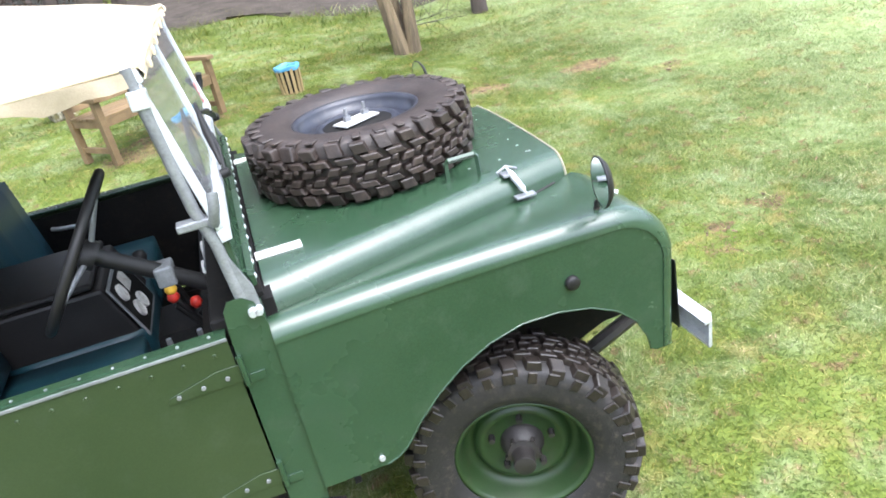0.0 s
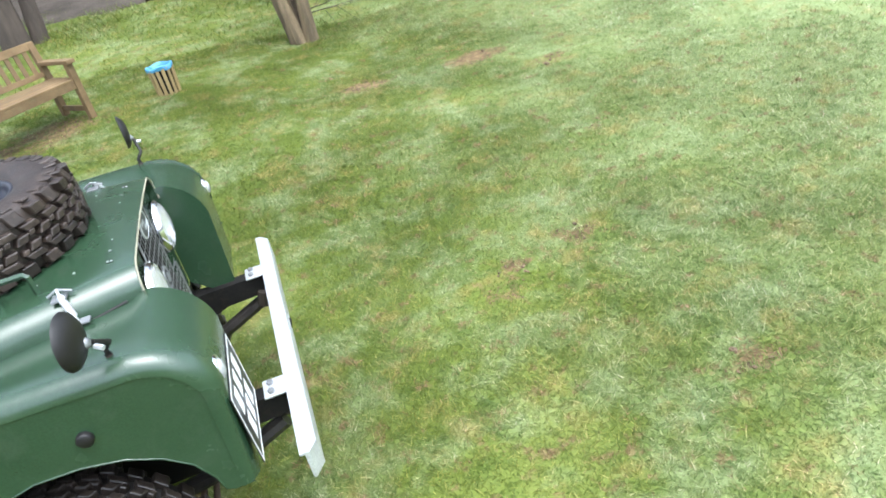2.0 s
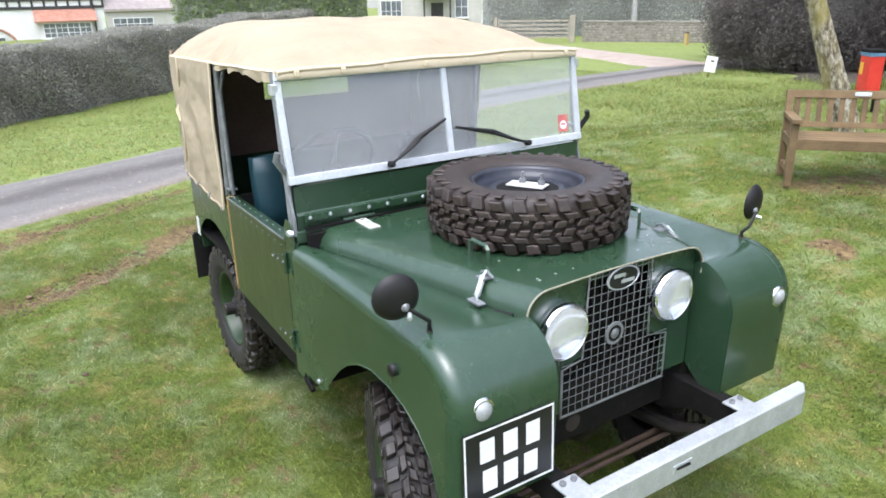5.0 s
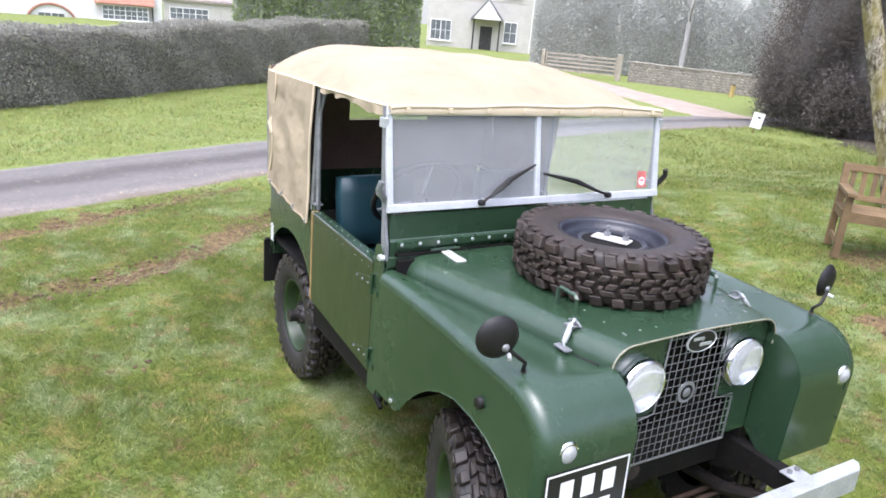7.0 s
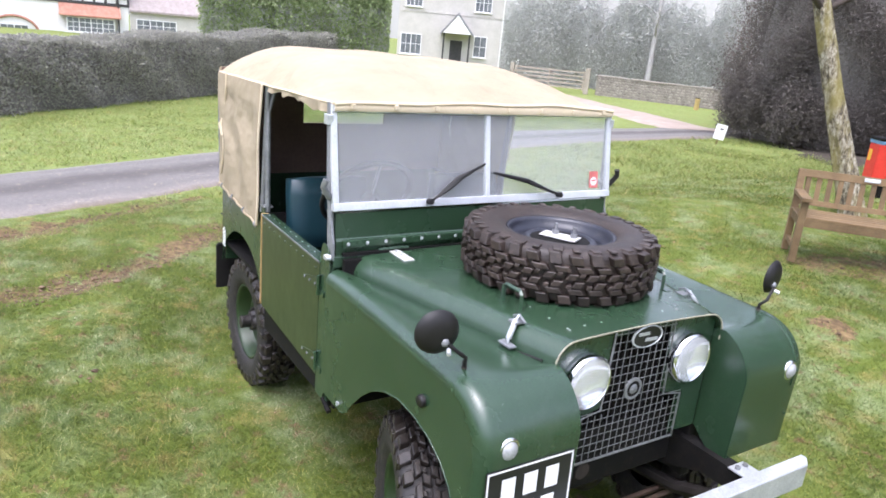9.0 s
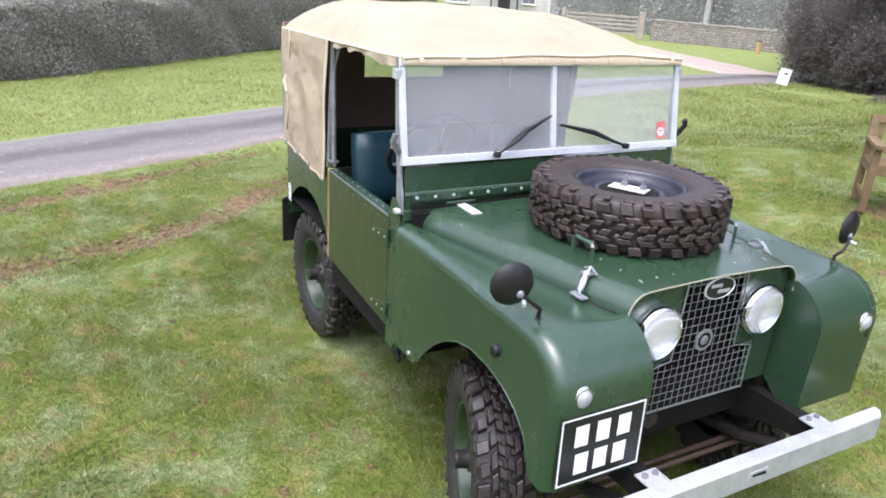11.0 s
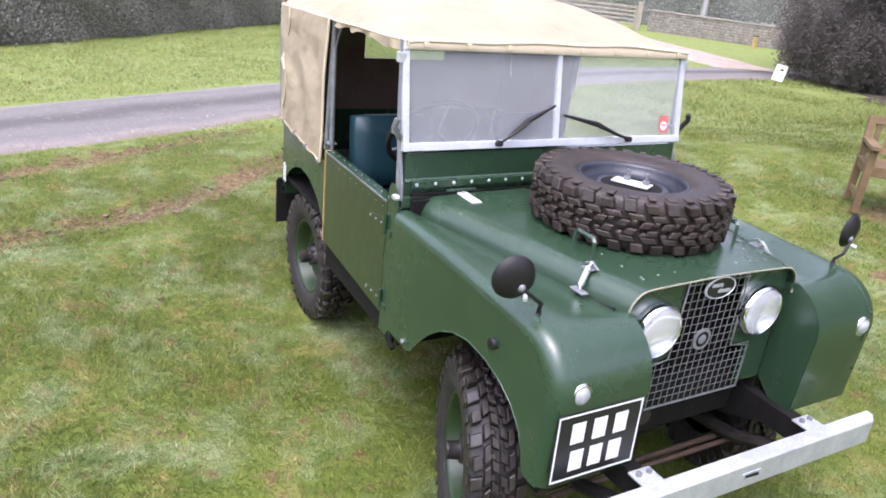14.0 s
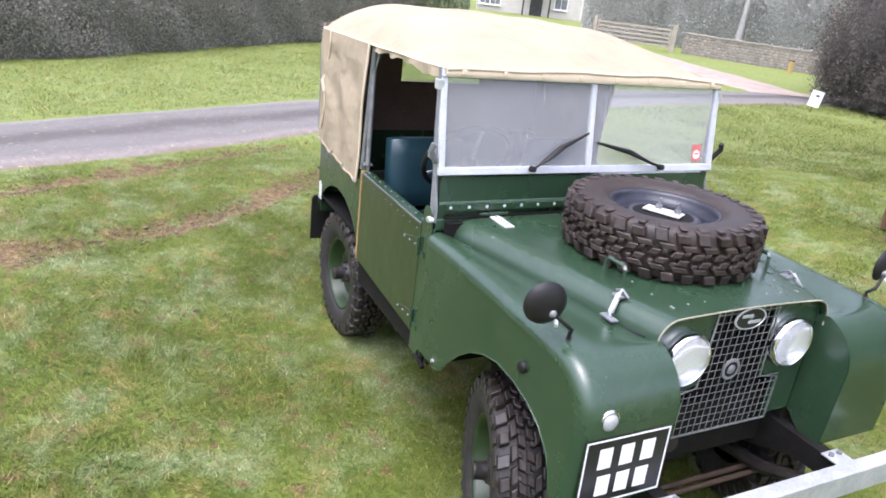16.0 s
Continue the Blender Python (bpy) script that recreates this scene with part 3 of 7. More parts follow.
badge = part("oval_badge", lathe([(0.075, 0), (0.075, 0.004), (0.068, 0.006), (0.066, 0.003)], badge_m, 40), GALV, grille, "oval badge with a metal rim", smooth=True)
part("badge_field", lathe([(0.067, 0.0035), (0, 0.0035)], badge_m, 40), PLATE_BLACK, badge)
for a, b, w in ((-0.045, 0.005, 0.012), (-0.01, 0.05, -0.012)):
    part("badge_bar", box(0.378, 0.380, GR + a, GR + b, 1.105 + w - 0.006, 1.105 + w + 0.006), GALV, badge, "plain metal bar where writing is")
part("badge_slash", prism([(-0.012, -0.012), (0.004, 0.004), (0.002, 0.004), (0.014, 0.013), (0.0, 0.0), (0.002, -0.001)], front_plane(0.379) @ Matrix.Translation((GR, 1.105, 0)), 0.001), GALV, badge)
disc_m = front_plane(0.374) @ Matrix.Translation((GR - 0.025, 0.908, 0))
disc = part("round_badge", lathe([(0.042, 0), (0.042, 0.005), (0.036, 0.007), (0.03, 0.005), (0.018, 0.005), (0.016, 0.008), (0, 0.009)], disc_m, 32), GALV_DULL, grille, "round metal club badge", smooth=True)
part("badge_ring", lathe([(0.03, 0.0055), (0.024, 0.007), (0.019, 0.0055)], disc_m, 32), BLACK, disc)
for side in (-1, 1):
    hm = front_plane(0.36) @ Matrix.Translation((side * 0.254 + 0.008, 0.982, 0))
    lamp = part("headlamp", lathe([(0.098, -0.004), (0.101, 0.012), (0.099, 0.03), (0.092, 0.038), (0.087, 0.036), (0.086, 0.03)], hm, 44), CHROME, car, "round headlamp with a chrome rim", smooth=True)
    part("reflector", lathe([(0.087, 0.032), (0.07, 0.019), (0.05, 0.0105), (0.03, 0.006), (0.0, 0.004)], hm, 36), CHROME, lamp, smooth=True)
    part("lens", lathe([(0.087, 0.034), (0.07, 0.046), (0.04, 0.054), (0, 0.057)], hm, 44), LENS, lamp, "clear domed lamp glass", smooth=True)

# number plate: plain bars stand for the characters
plate_m = Matrix.Translation((0.5425, -0.583, 0.752)) @ pose(0, 0, 0, 0, -2, 0) @ front_plane(0)
plate = part("number_plate", prism([(-0.165, -0.120), (0.165, -0.120), (0.165, 0.120), (-0.165, 0.120)], plate_m, 0.003), PLATE_BLACK, car, "black number plate with white border and bars")
pb = bmesh.new()
for u0, u1, v0, v1 in ((-0.161, 0.161, 0.110, 0.116), (-0.161, 0.161, -0.116, -0.110), (-0.161, -0.155, -0.110, 0.110), (0.155, 0.161, -0.110, 0.110)):
    add_prism(pb, [(u0, v0), (u1, v0), (u1, v1), (u0, v1)], plate_m @ Matrix.Translation((0, 0, 0.003)), 0.001)
part("plate_border", pb, WHITE, plate)
for u, v in ((-0.082, 0.048), (0.0, 0.048), (0.082, 0.048), (-0.074, -0.05), (0.0, -0.05), (0.074, -0.05)):
    part("plate_bar", prism([(u - 0.025, v - 0.036), (u + 0.025, v - 0.036), (u + 0.025, v + 0.036), (u - 0.025, v + 0.036)], plate_m @ Matrix.Translation((0, 0, 0.003)), 0.001), WHITE, plate)

# front bumper, dumb irons and what hangs between
bump_sec = [(0.655, 0.510), (0.690, 0.510), (0.694, 0.514), (0.694, 0.606), (0.690, 0.610), (0.640, 0.610), (0.640, 0.602), (0.682, 0.602), (0.682, 0.518), (0.655, 0.518)]
bumper_rows = []
for y, cut in ((-0.745, 1), (-0.705, 0), (-0.35, 0), (0, 0), (0.35, 0), (0.665, 0), (0.705, 1)):
    bumper_rows.append([Vector((x - (0.028 if cut and x > 0.66 else 0), y, z)) for x, z in bump_sec])
bb = grid(bumper_rows, close=True)
bb.verts.ensure_lookup_table()
n = len(bump_sec)
bb.faces.new([bb.verts[i] for i in range(n)]), bb.faces.new([bb.verts[len(bb.verts) - 1 - i] for i in range(n)])
bumper = part("front_bumper", bb, GALV, car, "galvanised channel front bumper", bevel=0.0015)
part("bumper_slot", box(0.6935, 0.697, -0.045, 0.045, 0.548, 0.575), GALV, bumper, "slotted plate in the bumper's middle")
part("slot_hole", rod((0.694, -0.03, 0.5615), (0.6985, 0.03, 0.5615), 0.006, n=6), BLACK, bumper)
for side in (-1, 1):
    iron = part("dumb_iron", prism([(-0.5, 0.42), (0.28, 0.44), (0.46, 0.51), (0.645, 0.515), (0.645, 0.600), (0.44, 0.600), (0.22, 0.60), (-0.5, 0.56)], side_plane(side * 0.40 + 0.03), 0.06), BLACK, car, "black painted chassis rail")
    br = part("bumper_bracket", box(0.57, 0.645, side * 0.40 - 0.045, side * 0.40 + 0.045, 0.602, 0.609), GALV, bumper, bevel=0.002)
    for dy in (-0.022, 0.022):
        part("bracket_bolt", rod((0.595, side * 0.40 + dy, 0.609), (0.595, side * 0.40 + dy, 0.619), 0.011, n=6), GALV_DULL, br)
    part("leaf_spring", tube([(0.60, side * 0.40, 0.47), (0.35, side * 0.40, 0.36), (0.0, side * 0.40, 0.31), (-0.4, side * 0.40, 0.40)], 0.028, 8), GREASE, car, "greasy leaf spring")
    part("spring_shackle", tube([(0.60, side * 0.36, 0.47), (0.62, side * 0.36, 0.53)], 0.025, 8), RUST, iron)
    part("bump_stop", box(0.0, 0.08, side * 0.42, side * 0.52, 0.58, 0.66), BLACK, iron, bevel=0.01)
part("front_axle", tube([(0, -0.56, HUB), (0, -0.2, HUB - 0.01), (0, 0.2, HUB - 0.01), (0, 0.56, HUB)], 0.042, 12), RUST, car, "oily front axle tube", smooth=True)
part("axle_case", lathe([(0.0, -0.13), (0.09, -0.1), (0.135, 0.0), (0.1, 0.09), (0.0, 0.13)], Matrix.Translation((0, 0.18, HUB)) @ pose(0, 0, 0, 0, 90), 24), GREASE, car, smooth=True)
part("track_rod", tube([(0.262, -0.52, 0.30), (0.262, 0.54, 0.30)], 0.012, 10), RUSTY_ROD, car, smooth=True)
part("drag_link", tube([(0.305, -0.50, 0.305), (0.305, 0.53, 0.305)], 0.011, 10), RUSTY_ROD, car, smooth=True)
part("front_cross_member", box(0.20, 0.29, -0.38, 0.38, 0.47, 0.60), BLACK, car, "black chassis cross member", bevel=0.008)
part("radiator_apron", box(0.292, 0.300, -0.42, 0.42, 0.575, 0.73), BLACK, car, "black panel under the radiator", bevel=0.002)
part("cross_member_hole", lathe([(0.034, 0), (0.034, 0.003), (0, 0.003)], front_plane(0.29) @ Matrix.Translation((-0.1, 0.54, 0)), 20), RUST, car)
part("sump", box(-0.5, 0.1, -0.15, 0.15, 0.38, 0.62), BLACK, car, "dark engine sump", bevel=0.02)
part("engine", box(-0.5, 0.2, -0.22, 0.22, 0.62, 1.02), BLACK, car, "dark engine under the bonnet", bevel=0.02)
for side in (-1, 1):
    part("steering_arm", tube([(0.0, side * 0.5, HUB - 0.03), (0.12, side * 0.51, HUB - 0.03), (0.27, side * 0.51, 0.30)], 0.02, 8), RUST, car, smooth=True)
    part("damper", tube([(0.05, side * 0.46, 0.40), (0.12, side * 0.43, 0.72)], 0.022, 10), BLACK, car, smooth=True)

# bulkhead, scuttle and windscreen
bulkhead = part("bulkhead", box(-0.66, -0.60, -0.74, 0.74, 0.60, 1.145), PAINT, car, "green bulkhead behind the bonnet", bevel=0.004)
for side in (-1, 1):
    part("bulkhead_side", prism([(-0.60, 0.55), (-0.60, 1.10), (-0.615, 1.165), (-0.64, 1.185), (-0.675, 1.185), (-0.69, 1.16), (-0.695, 1.08), (-0.70, 0.50), (-0.63, 0.50)], side_plane(side * DY - (0.0 if side < 0 else 0.004)), 0.004), PAINT, bulkhead)
    part("bulkhead_post", box(-0.695, -0.60, side * 0.70, side * 0.745, 0.50, 1.10), PAINT, bulkhead)
    for x, z in ((-0.615, 1.142), (-0.60, 1.142)):
        part("round_bolt", rod((x - 0.01, side * DY, z), (x - 0.01, side * (DY + 0.02), z), 0.012, 0.01, 10), GALV, bulkhead)
scuttle = part("vent_panel", prism([(-0.655, 1.145), (-0.615, 1.145), (-0.612, 1.205), (-0.622, 1.215), (-0.624, 1.318), (-0.66, 1.318)], side_plane(0.725), 1.45), PAINT, bulkhead)
# black filler, added to close the see-through gap behind the bonnet
part("bulkhead_toe", box(-0.605, -0.572, -0.70, 0.70, 0.60, 1.135), BLACK, bulkhead)
part("vent_gutter", box(-0.612, -0.590, -0.70, 0.70, 1.147, 1.158), BLACK, bulkhead, "black gutter strip")
part("vent_flange", prism([(-0.606, 1.178), (-0.596, 1.182), (-0.596, 1.208), (-0.612, 1.212)], side_plane(0.70), 1.40), PAINT, scuttle)
for k in range(17):
    y = -0.68 + 0.085 * k
    part("rivet", lathe([(0.0085, 0), (0.007, 0.004), (0, 0.006)], front_plane(-0.597) @ Matrix.Translation((y, 1.196, 0)), 8), GALV, scuttle)

WS_LOW, WS_TOP = Vector((-0.625, 0, 1.328)), Vector((-0.697, 0, 1.738))
ws_up = (WS_TOP - WS_LOW).normalized()
ws_m = Matrix.Translation(WS_LOW) @ Matrix(((0, ws_up.x, ws_up.z, 0), (1, 0, 0, 0), (0, ws_up.z, -ws_up.x, 0), (0, 0, 0, 1)))
WS_H, WS_W = (WS_TOP - WS_LOW).length, 0.743


def ws_bar(name, u0, u1, v0, v1, depth, mat, parent, label=""):
    return part(name, prism([(u0, v0), (u1, v0), (u1, v1), (u0, v1)], ws_m @ Matrix.Translation((0, 0, -depth / 2)), depth), mat, parent, label, bevel=0.003)


screen = ws_bar("windscreen_frame", -WS_W, WS_W, 0.0, 0.032, 0.026, FRAME, car, "bare aluminium windscreen frame")
ws_bar("top_rail", -WS_W, WS_W, WS_H - 0.03, WS_H, 0.036, FRAME, screen)
for side in (-1, 1):
    ws_bar("side_rail", side * WS_W, side * (WS_W - 0.027), 0.032, WS_H - 0.03, 0.02, FRAME, screen)
    ws_bar("windscreen_pane", side * 0.008, side * (WS_W - 0.027), 0.032, WS_H - 0.03, 0.005, GLASS, screen, "misted windscreen pane").visible_shadow = False
ws_bar("centre_bar", -0.012, 0.012, 0.03, WS_H - 0.03, 0.022, FRAME, screen)
for side in (-1, 1):
    # grey galvanised post behind the frame down to the bulkhead
    post = part("screen_post", tube([(-0.70, side * 0.738, 1.745), (-0.672, side * 0.738, 1.42), (-0.652, side * 0.738, 1.33), (-0.64, side * 0.738, 1.17)], 0.014, 8), GALV_DULL, screen, "dull galvanised screen post", smooth=True)
    part("hinge_clip", prism([(-0.65, 1.12), (-0.60, 1.13), (-0.605, 1.20), (-0.64, 1.30), (-0.66, 1.28)], side_plane(side * 0.74 + 0.006), 0.012), GALV_DULL, screen, bevel=0.002)
    part("screen_clamp", box(-0.72, -0.635, side * 0.735 - 0.018, side * 0.735 + 0.018, 1.378, 1.398), GALV_DULL, screen, "steel screen clamp", bevel=0.004)
    part("hood_bracket", box(-0.715, -0.675, side * 0.745 - 0.012, side * 0.745 + 0.014, 1.66, 1.70), GALV, screen, bevel=0.003)
    part("grip_clip", tube([(-0.64, side * 0.75, 1.38), (-0.625, side * 0.785, 1.43), (-0.62, side * 0.775, 1.46)], 0.013, 7), PLASTIC if side > 0 else GALV_DULL, screen, smooth=True)
# wipers resting low on each pane
for y0, y1, v1 in ((-0.27, -0.005, 0.175), (0.38, 0.04, 0.135)):
    a, b = ws_m @ Vector((y0 - (0.04 if y0 < 0 else -0.02), 0.022, 0.03)), ws_m @ Vector((y1 - 0.02, v1, 0.024))
    mid = a + (b - a) * 0.5 + ws_up * 0.008
    arm = part("wiper_arm", tube([a, a + (mid - a) * 0.6 + Vector((0.012, 0, 0)), mid + Vector((0.01, 0, 0))], 0.006, 8), PLASTIC, screen, "black wiper", smooth=True)
    part("wiper_blade", tube([a + (b - a) * 0.12, mid + ws_up * 0.006, b], [0.006, 0.0125, 0.005], 8), PLASTIC, arm, smooth=True)
    part("wiper_spindle", lathe([(0.014, -0.012), (0.013, 0.012), (0, 0.016)], Matrix.Translation(a) @ ws_m.to_3x3().to_4x4(), 14), PLASTIC, arm, smooth=True)
st = ws_m @ Matrix.Translation((0.64, 0.085, 0.0035))
sticker = part("windscreen_sticker", prism([(-0.028, -0.04), (0.028, -0.04), (0.028, 0.04), (-0.028, 0.04)], st, 0.0006), FADED_RED, screen, "small red and white windscreen sticker")
part("sticker_disc", lathe([(0.021, 0.0008), (0, 0.0008)], st @ Matrix.Translation((0, -0.008, 0)), 22), WHITE, sticker)
part("sticker_bar", prism([(-0.014, -0.004), (0.014, -0.004), (0.014, 0.004), (-0.014, 0.004)], st @ Matrix.Translation((0, -0.004, 0.0009)), 0.0003), FADED_RED, sticker)

# doors: only the lower halves
DOOR_F, DOOR_R, DOOR_LO, DOOR_HI = -0.704, -1.455, 0.585, 1.092


def door(side):
    s = side
    outline = [(DOOR_F, DOOR_LO - 0.005), (DOOR_F, DOOR_HI), (DOOR_R, DOOR_HI), (DOOR_R, DOOR_LO + 0.03)]
    ob = part("door", prism(outline, side_plane(s * DY + (0.0 if s < 0 else 0.0)), 0.004 * (1 if s < 0 else -1)), PAINT_DOOR, car, "olive green half door with a riveted capping", bevel=0.001)
    part("door_lining", prism([(DOOR_F - 0.01, DOOR_LO + 0.01), (DOOR_F - 0.01, DOOR_HI - 0.02), (DOOR_R + 0.01, DOOR_HI - 0.02), (DOOR_R + 0.01, DOOR_LO + 0.04)], side_plane(s * (DY - 0.035)), 0.004 * (1 if s < 0 else -1)), BLACK, ob, "black door lining")
    part("door_capping", box(DOOR_R, DOOR_F, s * (DY - 0.045), s * (DY + 0.006), DOOR_HI - 0.003, DOOR_HI + 0.006), PAINT, ob, "green capping with rivets", bevel=0.002)
    part("capping_edge", box(DOOR_R, DOOR_F, s * (DY + 0.004), s * (DY + 0.008), DOOR_HI - 0.004, DOOR_HI + 0.005), GALV_DULL, ob, bevel=0.001)
    part("socket_rail", box(DOOR_R + 0.05, DOOR_F - 0.12, s * (DY - 0.032), s * (DY - 0.008), DOOR_HI + 0.006, DOOR_HI + 0.008), PAINT, ob)
    for k in range(10):
        x = DOOR_F - 0.04 - 0.075 * k
        for z, y in ((DOOR_HI - 0.035, DY + 0.004),):
            part("rivet", rod((x, s * y, z), (x, s * (y + 0.004), z), 0.006, 0.004, 8), PAINT_DOOR, ob)
        part("rivet", rod((x, s * (DY - 0.02), DOOR_HI + 0.006), (x, s * (DY - 0.02), DOOR_HI + 0.010), 0.005, 0.0035, 8), GALV_DULL, ob)
    # tan seal down the rear edge
    part("door_seal", box(DOOR_R - 0.014, DOOR_R - 0.002, s * (DY - 0.03), s * (DY + 0.008), DOOR_LO + 0.03, 1.098), CHAIN_STRIP, ob, "tan rubber door seal", bevel=0.002)
    for z in (0.985, 0.64):
        hinge = part("door_hinge", prism([(DOOR_F + 0.005, z - 0.018), (DOOR_F + 0.005, z + 0.03), (DOOR_F - 0.05, z + 0.03), (DOOR_F - 0.17, z - 0.0), (DOOR_F - 0.18, z - 0.018)], side_plane(s * (DY + 0.004)), 0.004 * (1 if s < 0 else -1)), PAINT_DOOR, ob, "painted strap hinge", bevel=0.001)
        part("hinge_pin", rod((DOOR_F + 0.012, s * (DY + 0.012), z - 0.03), (DOOR_F + 0.012, s * (DY + 0.012), z + 0.055), 0.008, n=10), PAINT, hinge, smooth=True)
        part("hinge_leaf", box(DOOR_F + 0.015, DOOR_F + 0.06, s * (DY + 0.004), s * (DY + 0.009), z - 0.03, z - 0.005), PAINT, hinge, bevel=0.001)
        for k in range(3):
            part("hinge_bolt", rod((DOOR_F - 0.03 - 0.06 * k, s * (DY + 0.008), z + 0.004 - 0.004 * k), (DOOR_F - 0.03 - 0.06 * k, s * (DY + 0.013), z + 0.004 - 0.004 * k), 0.006, n=6), GALV_DULL, hinge)
    handle = part("door_latch", tube([(DOOR_R + 0.10, s * (DY - 0.05), 1.02), (DOOR_R + 0.13, s * (DY - 0.07), 1.02), (DOOR_R + 0.22, s * (DY - 0.07), 1.01)], 0.009, 8), GALV, ob, "steel inside latch", smooth=True)
    return ob


door(-1), door(1)
for side in (-1, 1):
    sill = part("sill_panel", prism([(-0.62, 0.605), (-0.62, 0.46), (-1.5, 0.46), (-1.5, 0.605)], side_plane(side * 0.71), 0.01), BLACK, car, "black sill under the door")
    part("sill_step", tube([(-0.66, side * 0.70, 0.55), (-0.63, side * 0.745, 0.50), (-0.56, side * 0.745, 0.47)], 0.012, 6), BLACK, sill)
part("chassis", box(-2.4, -0.4, -0.40, 0.40, 0.44, 0.54), BLACK, car, "black chassis under the body", bevel=0.01)
part("rear_axle", tube([(REAR_X, -0.6, HUB), (REAR_X, 0.6, HUB)], 0.045, 12), RUST, car, smooth=True)

# rear tub
TUB_END = -2.25
TUB_TOP = 1.125


def tub_side(side):
    cut = arc(REAR_X, 0.44, 0.43, 158, 22, 16)
    outline = [(DOOR_R - 0.014, 0.60), (DOOR_R - 0.014, TUB_TOP), (TUB_END, TUB_TOP), (TUB_END, 0.60)] + cut
    ob = part("tub_side", prism(outline, side_plane(side * TY), 0.004 * (1 if side < 0 else -1)), PAINT, car, "green rear body side with a round wheel arch")
    part("tub_capping", box(TUB_END, DOOR_R - 0.014, side * (TY - 0.04), side * (TY + 0.006), TUB_TOP - 0.004, TUB_TOP + 0.006), GALV_DULL, ob, "dull galvanised capping", bevel=0.002)
    part("arch_box", box(REAR_X - 0.46, REAR_X + 0.46, side * 0.44, side * 0.455, 0.55, 0.87), BLACK, ob)
    part("arch_box_top", box(REAR_X - 0.46, REAR_X + 0.46, side * 0.455, side * (TY - 0.005), 0.865, 0.87), BLACK, ob)
    flap = part("mud_flap", box(REAR_X - 0.44, REAR_X - 0.425, side * 0.52, side * (TY + 0.03), 0.40, 0.68), PLASTIC, car, "black rubber mud flap", bevel=0.004)
    part("flap_arm", tube([(REAR_X - 0.43, side * 0.45, 0.68), (REAR_X - 0.43, side * (TY + 0.02), 0.68)], 0.012, 6), BLACK, flap)
    for i in range(3):
        for j in range(5):
            part("chequer_square", box(TUB_END + 0.012 + 0.018 * i, TUB_END + 0.027 + 0.018 * i, side * (TY + 0.004), side * (TY + 0.006), 0.70 + 0.022 * j + (0.011 if i % 2 else 0), 0.714 + 0.022 * j + (0.011 if i % 2 else 0)), WHITE, ob, "white reflective square")
    return ob


tub_side(-1), tub_side(1)
part("tub_floor", box(TUB_END, -1.47, -0.72, 0.72, 0.70, 0.72), BLACK, car, "dark tub floor")
part("tailboard", box(TUB_END - 0.02, TUB_END, -0.72, 0.72, 0.60, TUB_TOP), PAINT, car, "green tailboard", bevel=0.004)
part("seat_back_panel", box(-1.50, -1.48, -0.715, 0.715, 0.60, 1.09), BLACK, car, "dark panel behind the seats")

# the canvas hood
HOOD_F, HOOD_R = -0.675, TUB_END - 0.015


def roof_row(x):
    f = (HOOD_F - x) / (HOOD_F - HOOD_R)
    edge = 1.745 - 0.032 * f
    rise = 0.015 + 0.15 * math.sin(min(1, f / 0.46) * math.pi / 2)
    tail = max(0.0, (f - 0.91) / 0.09)
    rise *= 0.45 + 0.55 * math.sqrt(max(0.0, 1 - tail ** 2.2))
    power = 3.2 + 2.6 * min(1, f / 0.12)
    hw = 0.732 + 0.012 * math.sin(min(1, f * 3) * 1.57)
    row = []
    for k in range(49):
        u = math.sin((-1 + 2 * k / 48) * math.pi / 2)
        a = abs(u)
        bulge = (1 - a ** power) * rise
        sag = 0.006 * math.sin(9 * f + 3 * u) * (1 - a) - 0.006 * math.exp(-((f - 0.45) / 0.05) ** 2) * (1 - 0.5 * a)
        crease = 0.012 * math.sin(26 * f + 7 * a + (2 if u > 0 else 0)) * max(0, a - 0.55) * (1 - max(0, a - 0.9) * 8) + 0.010 * math.exp(-((f - 0.40 - 0.35 * a) / 0.035) ** 2) * (1 - a) - 0.012 * math.exp(-((f - 0.80) / 0.03) ** 2) * (1 - a ** 4) + 0.004 * math.sin(17 * f - 9 * u) * (1 - a ** 6) + (0.022 * math.exp(-((f - 0.50) / 0.05) ** 2) - 0.022 * math.exp(-((f - 0.62) / 0.06) ** 2)) * a ** 3 * (1 - a ** 12)
        row.append(Vector((x + 0.0 * u, hw * math.copysign(min(1, a * 1.0), u) if u else 0, edge + bulge + sag + crease)))
    return row


rows = [roof_row(HOOD_F + (HOOD_R - HOOD_F) * math.sin(i / 60 * math.pi / 2) ** 0.9) for i in range(61)]
for row, lift in ((rows[-1], 0.0),):
    rows.append([Vector((HOOD_R - 0.02, p.y * 0.995, 1.715 + (p.z - 1.725) * 0.55)) for p in row])
hood = part("canvas_hood", grid(rows), CANVAS, car, "beige canvas hood stretched over hoops", smooth=True, solid=0.006)
for side in (-1, 1):
    part("hood_piping", tube([r[0 if side < 0 else -1] + Vector((0, side * 0.004, -0.002)) for r in rows[:-1]], 0.006, 8), CANVAS_TRIM, hood, "cream piped seam", smooth=True)
front = rows[0]
part("front_piping", tube([p + Vector((0.006, 0, -0.004)) for p in front], 0.0075, 8), CANVAS_TRIM, hood, smooth=True)
fr = [[p + Vector((0.004, 0, -0.006)) for p in front], [p + Vector((0.012, 0, -0.02)) for p in front], [Vector((p.x + 0.006, p.y, 1.715)) for p in front]]
part("front_valance", grid(fr), CANVAS_TRIM, hood, "canvas strip buttoned to the windscreen top", smooth=True, solid=0.004)
